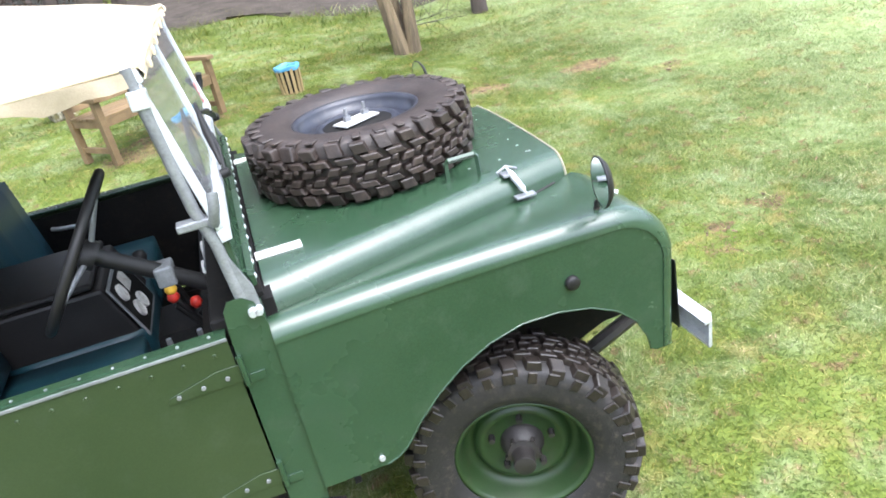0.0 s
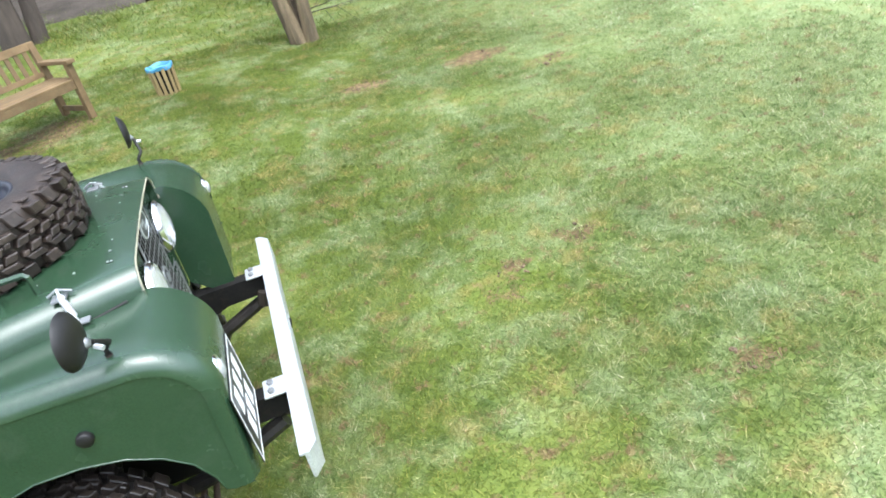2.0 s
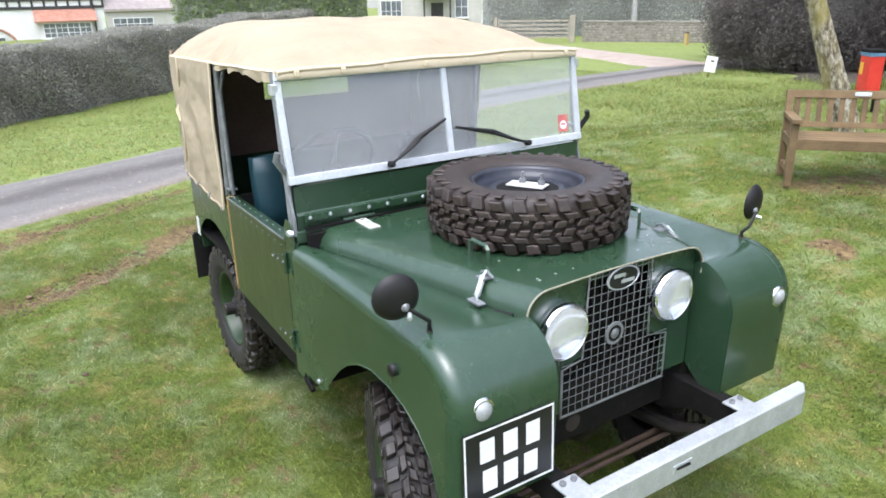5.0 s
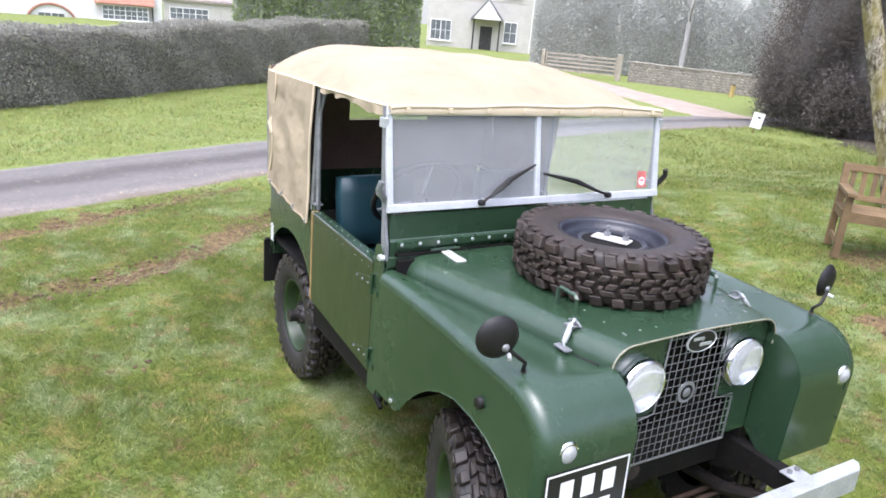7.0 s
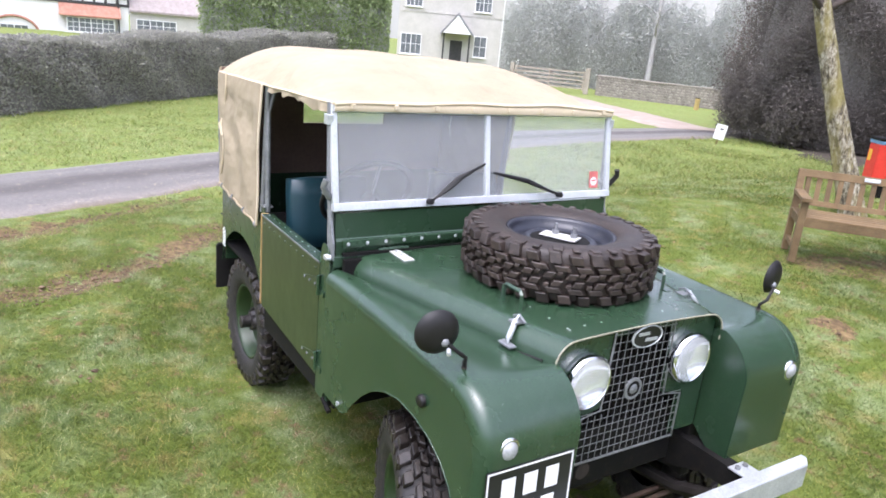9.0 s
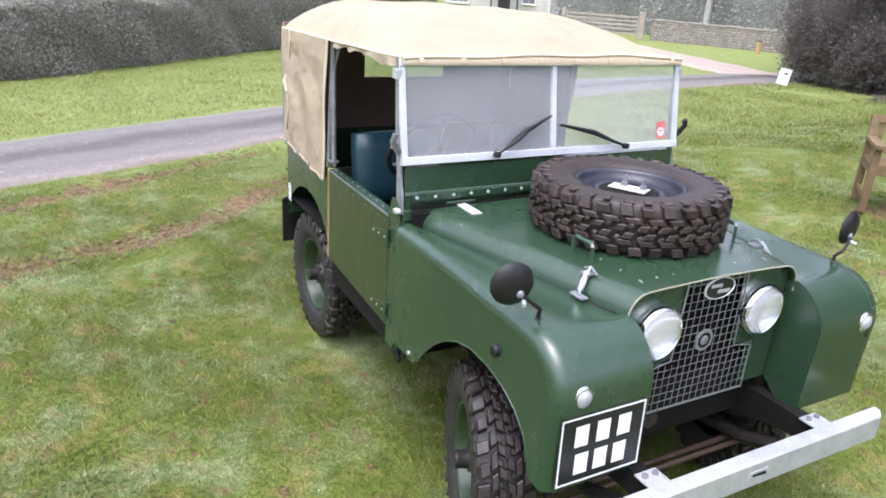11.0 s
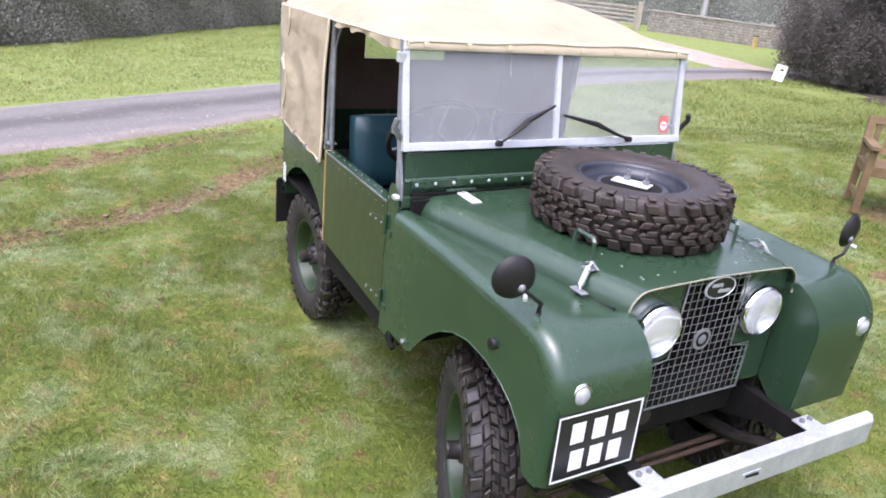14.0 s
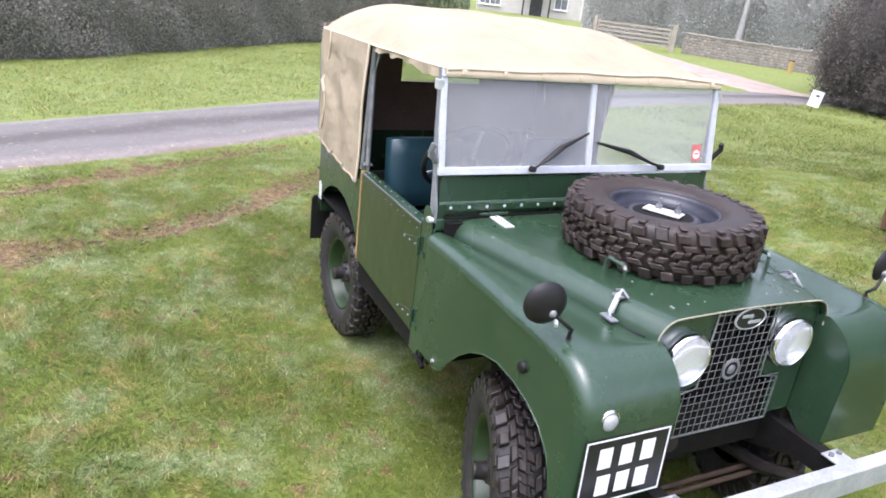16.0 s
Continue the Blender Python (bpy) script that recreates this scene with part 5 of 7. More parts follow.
# the lane: a strip that follows its line
def ribbon(name, line, half, lift, material, label, category, step=0.5, wob=0.05):
    pts = np.array(eased(line, step))
    cx, cy = pts[:, 0], pts[:, 1]
    tx, ty = np.gradient(cx), np.gradient(cy)
    ln = np.hypot(tx, ty)
    nx, ny = -ty / ln, tx / ln
    rows, across = [], []
    for i in range(len(pts)):
        row = []
        for u in np.linspace(-1, 1, 17):
            w = half * u + wob * (math.sin(i * 0.83 + 3 * u) + 0.7 * math.sin(i * 2.1)) * (abs(u) > 0.95)
            x, y = cx[i] + nx[i] * w, cy[i] + ny[i] * w
            row.append(Vector((x, y, lift + 0.03 * (1 - u * u) - 0.035 * (abs(u) > 0.99) + gz(x, y))))
            across.append(u)
        rows.append(row)
    ob = part(name, grid(rows), material, None, smooth=True)
    ob.data.attributes.new("across", 'FLOAT', 'POINT').data.foreach_set("value", np.array(across, np.float32))
    return tagged(ob, label, category, kind="structure")


def tarmac():
    """Damp tarmac: two smooth pale wheel tracks, a dark gritty crown with leaf litter, muddy edges."""
    m, nt, b = nodes_of("damp_tarmac")
    co = nt.nodes.new("ShaderNodeTexCoord").outputs["Object"]
    at = nt.nodes.new("ShaderNodeAttribute")
    at.attribute_name = "across"
    wob = nt.nodes.new("ShaderNodeMath")
    wob.operation, wob.inputs[1].default_value = 'MULTIPLY_ADD', 0.5
    nt.links.new(noise_of(nt, co, 1.6, 5, 0.7), wob.inputs[0]), nt.links.new(at.outputs["Fac"], wob.inputs[2])
    rg = nt.nodes.new("ShaderNodeMapRange")
    rg.inputs[1].default_value, rg.inputs[2].default_value = -0.75, 1.25
    nt.links.new(wob.outputs[0], rg.inputs[0])
    b.inputs["Specular IOR Level"].default_value = 0.3
    pale, dark, mud = (0.158, 0.143, 0.126), (0.094, 0.083, 0.073), (0.17, 0.13, 0.09)
    col = ramp(nt, rg.outputs[0], ((0.0, mud), (0.08, (0.23, 0.2, 0.175)), (0.18, pale), (0.34, pale), (0.44, dark), (0.55, dark), (0.64, pale), (0.82, pale), (0.93, (0.22, 0.2, 0.18)), (1.0, mud)))
    grit = noise_of(nt, co, 30, 5, 0.75)
    col = mixed(nt, ramp(nt, grit, ((0.42, (0, 0, 0)), (0.65, (0.55,) * 3))), col, (0.08, 0.074, 0.068))
    col = mixed(nt, ramp(nt, noise_of(nt, co, 14, 3, 0.7), ((0.63, (0, 0, 0)), (0.67, (0.7,) * 3))), col, (0.40, 0.33, 0.22))
    nt.links.new(col, b.inputs["Base Color"])
    nt.links.new(ramp(nt, rg.outputs[0], ((0.1, (0.6,) * 3), (0.26, (0.5,) * 3), (0.5, (0.7,) * 3), (0.73, (0.5,) * 3), (0.95, (0.7,) * 3))), b.inputs["Roughness"])
    bp = nt.nodes.new("ShaderNodeBump")
    bp.inputs["Distance"].default_value = 0.004
    nt.links.new(grit, bp.inputs["Height"]), nt.links.new(bp.outputs[0], b.inputs["Normal"])
    return m


TARMAC = tarmac()
GRAVEL = surface("pinkish_gravel", (0.26, 0.205, 0.165), (0.38, 0.31, 0.25), 2.0, (0.75, 0.95), fine=50, bump=0.006)
ribbon("road", ROAD, ROAD_HALF, 0.012, TARMAC, "narrow damp grey tarmac lane", "road")
LITTER = surface("wet_leaf_litter", (0.05, 0.042, 0.034), (0.105, 0.088, 0.072), 3.0, (0.9, 1.0), fine=26, bump=0.012, grime=(0.06, 0.05, 0.04), grime_amount=0.5, spec=0.1)
LITTER_LINE = [(9.0, 8.6), (4.0, 9.9), (1.2, 10.9), (-0.7, 12.0), (-2.7, 13.1), (-6.0, 15.6), (-9.0, 18.2), (-12.0, 22.0)]
ribbon("leaf_litter", LITTER_LINE, 1.7, 0.03, LITTER, "dark wet leaf litter along the wood's edge", "ground", wob=0.25)
ribbon("gravel_drive", [(-12.9, 16.9), (-16.4, 18.3), (-20.5, 19.6), (-26.0, 21.4), (-34.0, 24.0)], 1.15, 0.03, GRAVEL, "pale gravel drive off the lane", "driveway")


# ---- turned-up soil along the ruts: one object ----
def clods(name, material, label, count, seed):
    rng = np.random.default_rng(seed)
    bm = bmesh.new()
    bmesh.ops.create_icosphere(bm, subdivisions=1, radius=1.0)
    ball = np.array([v.co[:] for v in bm.verts])
    tris = np.array([[v.index for v in f.verts] for f in bm.faces])
    bm.free()
    spots = []
    for r, share in ((RUTS[0], 0.55), (RUTS[1], 0.25)):
        pts = np.array(r)
        d = np.r_[0, np.cumsum(np.hypot(*np.diff(pts, axis=0).T))]
        s = rng.uniform(0, d[-1], int(count * share))
        s = s[np.sin(2.7 * s) + 0.6 * np.sin(7.1 * s + 1) > rng.uniform(-1.2, 1.0, len(s))]
        spots.append(np.stack([np.interp(s, d, pts[:, 0]), np.interp(s, d, pts[:, 1])], -1) + rng.normal(scale=0.09, size=(len(s), 2)))
    for px, py, rad in PATCHES:
        n = int(count * 0.0015 * rad / 0.25)
        spots.append(np.stack([px + rng.normal(scale=rad * 0.4, size=n), py + rng.normal(scale=rad * 0.3, size=n)], -1))
    p = np.concatenate(spots)
    n = len(p)
    size = 0.004 + 0.011 * rng.random(n) ** 2.5
    size[:] = np.where(rng.random(n) < 0.05, size * 2.0, size)
    z = ground_surface(p[:, 0], p[:, 1])
    jig = rng.uniform(0.65, 1.25, (n, len(ball), 1)) * ball[None] * size[:, None, None] * np.array([1.3, 1.0, 0.65])
    a = rng.uniform(0, 6.28, n)
    x = jig[..., 0] * np.cos(a)[:, None] - jig[..., 1] * np.sin(a)[:, None] + p[:, 0, None]
    y = jig[..., 0] * np.sin(a)[:, None] + jig[..., 1] * np.cos(a)[:, None] + p[:, 1, None]
    co = np.stack([x, y, jig[..., 2] + (z + size * 0.3)[:, None]], -1).reshape(-1, 3)
    me = bpy.data.meshes.new(name)
    me.from_pydata(co.tolist(), [], (tris[None] + len(ball) * np.arange(n)[:, None, None]).reshape(-1, 3).tolist())
    me.materials.append(material)
    return tagged(new(name, me), label, "soil", kind="stuff")


CLOD = surface("reddish_soil_clods", (0.075, 0.047, 0.028), (0.19, 0.125, 0.072), 6, (0.8, 0.95), fine=60, bump=0.002, islands=0.3)
clods("soil_clods", CLOD, "crumbly reddish-brown clods turned up by wheels", 7000, 14)


# ---- grass blades: one object ----
def grass(name, count, region, length, seed, material, keep, label):
    """Thousands of short blades, pressed over and leaning every way."""
    rng = np.random.default_rng(seed)
    x0, x1, y0, y1 = region
    x, y = rng.uniform(x0, x1, count), rng.uniform(y0, y1, count)
    ok = keep(x, y, rng.random(count))
    x, y = x[ok], y[ok]
    n = len(x)
    tuft = 0.6 + 0.8 * (0.5 + 0.5 * np.sin(2.3 * x + 1.1 * np.sin(1.7 * y)) * np.sin(2.9 * y + 1.3 * np.sin(2.1 * x)))
    h = rng.uniform(0.5, 1.2, n) * length * tuft
    a = rng.uniform(0, 2 * math.pi, n)
    lean = rng.uniform(0.7, 2.4, n) * h
    w = rng.uniform(0.0016, 0.0036, n) * (length / 0.018) ** 0.5
    z = ground_surface(x, y) - 0.002
    px, py = np.cos(a), np.sin(a)
    b = a + rng.uniform(-0.6, 0.6, n)
    co = np.empty((n, 3, 3))
    for k, (f, wf, up) in enumerate(((0, -1, 0), (0, 1, 0), (1, 0, 1))):
        co[:, k, 0] = x - py * w * wf + np.cos(b) * lean * f
        co[:, k, 1] = y + px * w * wf + np.sin(b) * lean * f
        co[:, k, 2] = z + h * up
    me = bpy.data.meshes.new(name)
    me.vertices.add(3 * n)
    me.vertices.foreach_set("co", co.ravel().astype(np.float32))
    me.loops.add(3 * n)
    me.loops.foreach_set("vertex_index", np.arange(3 * n, dtype=np.int32))
    me.polygons.add(n)
    me.polygons.foreach_set("loop_start", 3 * np.arange(n, dtype=np.int32))
    me.update(calc_edges=True)
    me.materials.append(material)
    return tagged(new(name, me), label, "grass", kind="stuff")


def blade_material(name):
    m, nt, p = nodes_of(name)
    co = nt.nodes.new("ShaderNodeTexCoord").outputs["Object"]
    isl = nt.nodes.new("ShaderNodeNewGeometry").outputs["Random Per Island"]
    own = ramp(nt, isl, ((0.0, (0.6, 0.68, 0.5)), (0.4, (0.95, 0.97, 0.9)), (0.84, (1.25, 1.2, 1.15)), (1.0, (2.4, 1.9, 3.0))))
    mul = nt.nodes.new("ShaderNodeMix")
    mul.data_type, mul.blend_type = 'RGBA', 'MULTIPLY'
    mul.inputs[0].default_value = 1.0
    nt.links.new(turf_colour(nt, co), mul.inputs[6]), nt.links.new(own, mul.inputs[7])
    see_through(nt, p, mul.outputs[2], 0.4)
    p.inputs["Roughness"].default_value = 0.6
    p.inputs["Specular IOR Level"].default_value = 0.35
    return m


BLADES = blade_material("grass_blades")


def keep_near(x, y, u):
    d = np.minimum(polyline_distance(x, y, [(-2.4, 0), (3.0, 0)]), polyline_distance(x, y, [(1.5, 0), (1.5, 4)]))
    ok = u < np.clip(1.3 - d / 4.5, 0.2, 1) * (1 - 0.85 * bare(x, y))
    for wx in (0.0, REAR_X):
        for wy in (-0.635, 0.635):
            ok &= ~((np.abs(x - wx) < 0.12) & (np.abs(y - wy) < 0.1))
    left = x < -4.0
    ok[left] &= polyline_distance(x[left], y[left], ROAD) > ROAD_HALF - 0.03 + 0.12 * u[left]
    return ok


def keep_verge(x, y, u):
    ok = (x < -6.5) | (y > 5.4 + 0.5 * np.sin(1.7 * x)) | (x > 5.5)
    ok[ok] &= polyline_distance(x[ok], y[ok], ROAD) > ROAD_HALF - 0.03 + 0.12 * u[ok]
    return ok & (u < 0.9)


grass("lawn_grass", 2050000, (-6.5, 5.5, -6.0, 6.5), 0.021, 5, BLADES, keep_near, "short damp lawn grass with pale and dark blades")
grass("verge_grass", 520000, (-21, 7, -7, 14), 0.05, 6, BLADES, keep_verge, "longer rough grass on the verges")
grass("rough_weeds", 60000, (-11.5, 5, 8.3, 16.5), 0.13, 8, BLADES, lambda x, y, u: (u < 0.6 * np.clip(np.sin(1.3 * x + y) * np.sin(2.1 * y - 0.7 * x) + 0.3, 0, 1)) & (polyline_distance(x, y, ROAD) > ROAD_HALF + 0.3) & (polyline_distance(x, y, LITTER_LINE) > 1.5), "rough weedy tufts under the trees")

# ---- things round the green ----
WOOD = surface("weathered_teak", (0.115, 0.072, 0.03), (0.20, 0.13, 0.06), 6, (0.6, 0.8), fine=90, grime=(0.13, 0.12, 0.06), grime_amount=0.4, bump=0.001, stretch=(1, 1, 1), pieces=0.15)
WOOD_PALE = surface("pale_stained_slats", (0.24, 0.17, 0.07), (0.34, 0.25, 0.115), 8, (0.6, 0.8), fine=90, bump=0.001, pieces=0.15)
BARK = surface("brown_tree_bark", (0.05, 0.036, 0.022), (0.24, 0.175, 0.10), 9, (0.8, 0.95), fine=30, grime=(0.085, 0.10, 0.04), grime_amount=0.6, bump=0.02, stretch=(1, 1, 0.16))
BARK_DARK = surface("dark_wet_bark", (0.045, 0.034, 0.028), (0.09, 0.07, 0.055), 5, (0.8, 0.95), fine=22, bump=0.012, stretch=(1, 1, 0.3))


def birch_bark():
    """Pale flaking bark with dark cracks and yellow-green moss."""
    m, nt, b = nodes_of("mossy_silver_bark")
    co = nt.nodes.new("ShaderNodeTexCoord").outputs["Object"]
    n = noise_of(nt, co, 21, 6, 0.7, (1, 1, 0.5))
    col = ramp(nt, n, ((0.40, (0.05, 0.04, 0.03)), (0.47, (0.15, 0.125, 0.075)), (0.55, (0.29, 0.26, 0.19)), (0.66, (0.50, 0.46, 0.37))))
    moss = noise_of(nt, co, 4.0, 4, 0.6, (1, 1, 0.4))
    col = mixed(nt, ramp(nt, moss, ((0.48, (0, 0, 0)), (0.62, (0.75,) * 3))), col, (0.24, 0.205, 0.06))
    nt.links.new(col, b.inputs["Base Color"])
    b.inputs["Roughness"].default_value = 0.85
    bp = nt.nodes.new("ShaderNodeBump")
    bp.inputs["Distance"].default_value = 0.012
    nt.links.new(n, bp.inputs["Height"]), nt.links.new(bp.outputs[0], b.inputs["Normal"])
    return m


BIRCH = birch_bark()
BLUE = surface("blue_bin_liner", (0.06, 0.22, 0.36), (0.10, 0.29, 0.44), 9, (0.3, 0.45), fine=60, bump=0.003)
BLUE_LID = surface("blue_grey_plastic", (0.1, 0.2, 0.3), (0.14, 0.26, 0.38), 9, (0.4, 0.5), fine=80)


def bench():
    m = Matrix.Translation((-1.62, 4.16, gz(-1.25, 4.7) - 0.005)) @ pose(0, 0, 0, 0, 0, 40.7)
    w = 1.32
    ob = thing("park_bench", "weathered wooden park bench with slatted back", "bench")

    def piece(name, x0, x1, y0, y1, z0, z1, tilt=0.0, mat=WOOD, label=""):
        return part(name, box(x0, x1, y0, y1, z0, z1, m=m @ Matrix.Translation((0, 0.42, 0.40)) @ pose(0, 0, 0, -tilt) @ Matrix.Translation((0, -0.42, -0.40)) if tilt else m), mat, ob, label, bevel=0.004)

    for x in (0.0, w - 0.06):
        piece("front_leg", x, x + 0.06, 0.0, 0.06, 0, 0.56)
        piece("rear_leg", x, x + 0.06, 0.44, 0.50, 0, 0.42)
        piece("back_post", x, x + 0.06, 0.42, 0.475, 0.40, 0.78, 9)
        piece("arm_rest", x - 0.01, x + 0.075, -0.04, 0.47, 0.56, 0.595)
        piece("side_rail", x + 0.012, x + 0.048, 0.06, 0.45, 0.33, 0.40)
        piece("low_rail", x + 0.015, x + 0.045, 0.06, 0.45, 0.10, 0.15)
    for k in range(5):
        piece("seat_slat", 0.0, w, 0.01 + 0.088 * k, 0.085 + 0.088 * k, 0.40, 0.422)
    piece("seat_rail", 0.06, w - 0.06, 0.012, 0.04, 0.33, 0.40)
    piece("top_rail", 0.0, w, 0.425, 0.465, 0.72, 0.79, 9)
    piece("lower_rail", 0.06, w - 0.06, 0.43, 0.46, 0.46, 0.51, 9)
    for k in range(13):
        x = 0.10 + (w - 0.22) * k / 12
        piece("back_slat", x - 0.022, x + 0.022, 0.436, 0.452, 0.50, 0.73, 9)
    piece("plaque", w * 0.42, w * 0.52, 0.418, 0.424, 0.74, 0.775, 9, GALV, "small pale metal plaque")


bench()


def slatted_bin():
    x0, y0 = 0.07, 5.15
    m = Matrix.Translation((x0, y0, gz(x0, y0) - 0.01)) @ Matrix.Scale(0.84, 4)
    ob = thing("litter_bin", "slatted wooden litter bin with a blue liner", "bin")
    part("inner_drum", lathe([(0.11, 0.02), (0.125, 0.32), (0.115, 0.32)], m, 24), BLACK, ob, smooth=True)
    part("base_disc", lathe([(0.115, 0.0), (0.115, 0.03), (0, 0.03)], m, 24), WOOD_PALE, ob)
    for k in range(14):
        a = 2 * math.pi * k / 14
        q = m @ pose(0, 0, 0, 0, 0, math.degrees(a))
        part("slat", box(0.122, 0.136, -0.0185, 0.0185, 0.0, 0.335, m=q @ pose(0, 0, 0, 0, 3)), WOOD_PALE, ob, bevel=0.002)
    rim = []
    for j, (r, h) in enumerate(((0.10, 0.24), (0.112, 0.33), (0.136, 0.352), (0.155, 0.345), (0.158, 0.325), (0.153, 0.30))):
        rim.append([m @ Vector(((r + 0.006 * math.sin(5 * a + j) + 0.003 * math.sin(13 * a)) * math.cos(a), (r + 0.006 * math.sin(5 * a + j)) * math.sin(a), h + 0.008 * math.sin(4 * a + 0.5 * j))) for a in [2 * math.pi * i / 40 for i in range(40)]])
    part("bin_liner", grid(rim, close=True), BLUE, ob, "blue plastic liner folded over the rim", smooth=True, solid=0.003)


slatted_bin()


def red_bin():
    x0, y0 = -2.72, 7.48
    z0 = gz(x0, y0)
    m = Matrix.Translation((x0, y0, z0)) @ pose(0, 0, 0, 0, 0, -35) @ Matrix.Diagonal((0.8, 0.8, 1, 1))
    ob = thing("dog_waste_bin", "red waste bin with a dark lid on a post", "bin")
    part("post", box(-0.03, 0.03, 0.10, 0.16, -0.1, 0.72, m=m), BLACK, ob)
    part("body", box(-0.15, 0.15, -0.12, 0.10, 0.24, 0.68, m=m), RED, ob, "glossy red bin body", bevel=0.015)
    part("lid", box(-0.16, 0.16, -0.13, 0.11, 0.72, 0.76, m=m), BLACK, ob, "dark lid", bevel=0.012)
    part("lid_band", box(-0.155, 0.155, -0.125, 0.105, 0.68, 0.72, m=m), BLUE_LID, ob, "blue-grey band under the lid")
    part("label", box(-0.11, -0.02, -0.124, -0.1205, 0.46, 0.60, m=m), YELLOW, ob, "pale yellow label")


red_bin()


def sign():
    x0, y0 = -10.33, 14.4
    m = Matrix.Translation((x0, y0, gz(x0, y0))) @ pose(0, 0, 0, 0, 0, 40) @ pose(0, 0, 0, 0, 8, 0)
    ob = thing("small_sign", "small white notice on a thin stake", "sign")
    part("stake", box(-0.015, 0.015, 0.0, 0.03, -0.1, 0.30, m=m), WOOD, ob)
    part("board", box(-0.14, 0.14, -0.012, 0.0, 0.16, 0.56, m=m), WHITE, ob, "plain white notice board", bevel=0.003)
    part("dark_bar", box(-0.02, 0.06, -0.0145, -0.0122, 0.42, 0.46, m=m), BLACK, ob, "dark bar on the notice")


sign()


# ---- trees ----
def limb(bm, p, d, r, length, depth, rnd, droop=0.0, n=8):
    """A tapering, slightly bent branch with smaller ones on it. Returns the tips."""
    pts, rs, tips = [Vector(p)], [r], []
    steps = 5
    for i in range(steps):
        d = (d + Vector((rnd.uniform(-1, 1), rnd.uniform(-1, 1), rnd.uniform(-0.6, 0.6) - droop)) * 0.16).normalized()
        pts.append(pts[-1] + d * length / steps)
        rs.append(r * (1 - 0.62 * (i + 1) / steps))
    add_tube(bm, pts, rs, n)
    tips.append(pts[-1])
    if depth:
        for i in range(2, steps + 1):
            for _ in range(2 if depth > 1 else 2):
                a = rnd.uniform(0, 2 * math.pi)
                side = (d.orthogonal() * math.cos(a) + d.cross(d.orthogonal()) * math.sin(a)).normalized()
                tips += limb(bm, pts[i], (d * 0.6 + side * 0.8 + Vector((0, 0, 0.15))).normalized(), rs[i] * 0.6, length * rnd.uniform(0.4, 0.65), depth - 1, rnd, droop, max(4, n - 2))
    return tips


def leaf_cloud(count, centre, radii, size, rnd_seed, shell=0.55, flat=0.0):
    """Small leaf faces scattered through a lumpy crown, with gaps."""
    rng = np.random.default_rng(rnd_seed)
    v = rng.normal(size=(count * 2, 3))
    v /= np.linalg.norm(v, axis=1)[:, None]
    lump = 1 + 0.22 * np.sin(4.1 * v[:, 0] + 2 * v[:, 2] + rnd_seed) * np.sin(3.7 * v[:, 1] + rnd_seed) + 0.12 * np.sin(9 * v[:, 0] + 7 * v[:, 1] + 5 * v[:, 2])
    rad = (shell + (1 - shell) * rng.random(count * 2)) * lump
    gap = np.sin(6.3 * v[:, 0] + rnd_seed) * np.sin(5.1 * v[:, 1] - rnd_seed) * np.sin(5.7 * v[:, 2]) > -0.25
    p = (v * rad[:, None] * np.array(radii))[gap][:count] + np.array(centre)
    return leaf_faces(p, size, rng)


def leaf_faces(p, size, rng):
    n = len(p)
    a = rng.normal(size=(n, 3))
    a /= np.linalg.norm(a, axis=1)[:, None]
    b = np.cross(a, rng.normal(size=(n, 3)))
    b /= np.linalg.norm(b, axis=1)[:, None]
    s = size * rng.uniform(0.6, 1.4, n)[:, None]
    co = np.stack([p - a * s, p + b * s * 0.55, p + a * s, p - b * s * 0.55], 1)
    return co.reshape(-1, 3)


def leaves_part(name, co, material, parent, label=""):
    n = len(co) // 4
    me = bpy.data.meshes.new(name)
    me.vertices.add(4 * n)
    me.vertices.foreach_set("co", co.ravel().astype(np.float32))
    me.loops.add(4 * n)
    me.loops.foreach_set("vertex_index", np.arange(4 * n, dtype=np.int32))
    me.polygons.add(n)
    me.polygons.foreach_set("loop_start", 4 * np.arange(n, dtype=np.int32))
    me.update(calc_edges=True)
    me.materials.append(material)
    ob = new(name, me)
    if parent:
        ob.parent = parent
    if label:
        ob["label"] = label
    return ob


def leaf_mat(name, a, b, c):
    m, nt, p = nodes_of(name)
    isl = nt.nodes.new("ShaderNodeNewGeometry").outputs["Random Per Island"]
    see_through(nt, p, ramp(nt, isl, ((0.0, a), (0.6, b), (1.0, c))), 0.4)
    p.inputs["Roughness"].default_value = 0.9
    p.inputs["Specular IOR Level"].default_value = 0.1
    return m


# Hedge, evergreen and bush tones are lifted: haze put into the leaf colour.
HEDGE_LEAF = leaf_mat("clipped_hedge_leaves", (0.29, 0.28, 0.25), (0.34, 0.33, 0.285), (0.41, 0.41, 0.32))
GREEN_LEAF = leaf_mat("yellow_green_leaves", (0.20, 0.27, 0.11), (0.27, 0.33, 0.16), (0.34, 0.38, 0.22))
YEW_LEAF = leaf_mat("dark_evergreen_leaves", (0.145, 0.130, 0.116), (0.158, 0.142, 0.127), (0.175, 0.158, 0.14))
BUSH_LEAF = leaf_mat("haze_grey_bush_leaves", (0.36, 0.375, 0.335), (0.42, 0.43, 0.39), (0.48, 0.485, 0.445))
RUSSET_LEAF = leaf_mat("russet_leaves", (0.14, 0.11, 0.09), (0.19, 0.15, 0.13), (0.24, 0.19, 0.16))


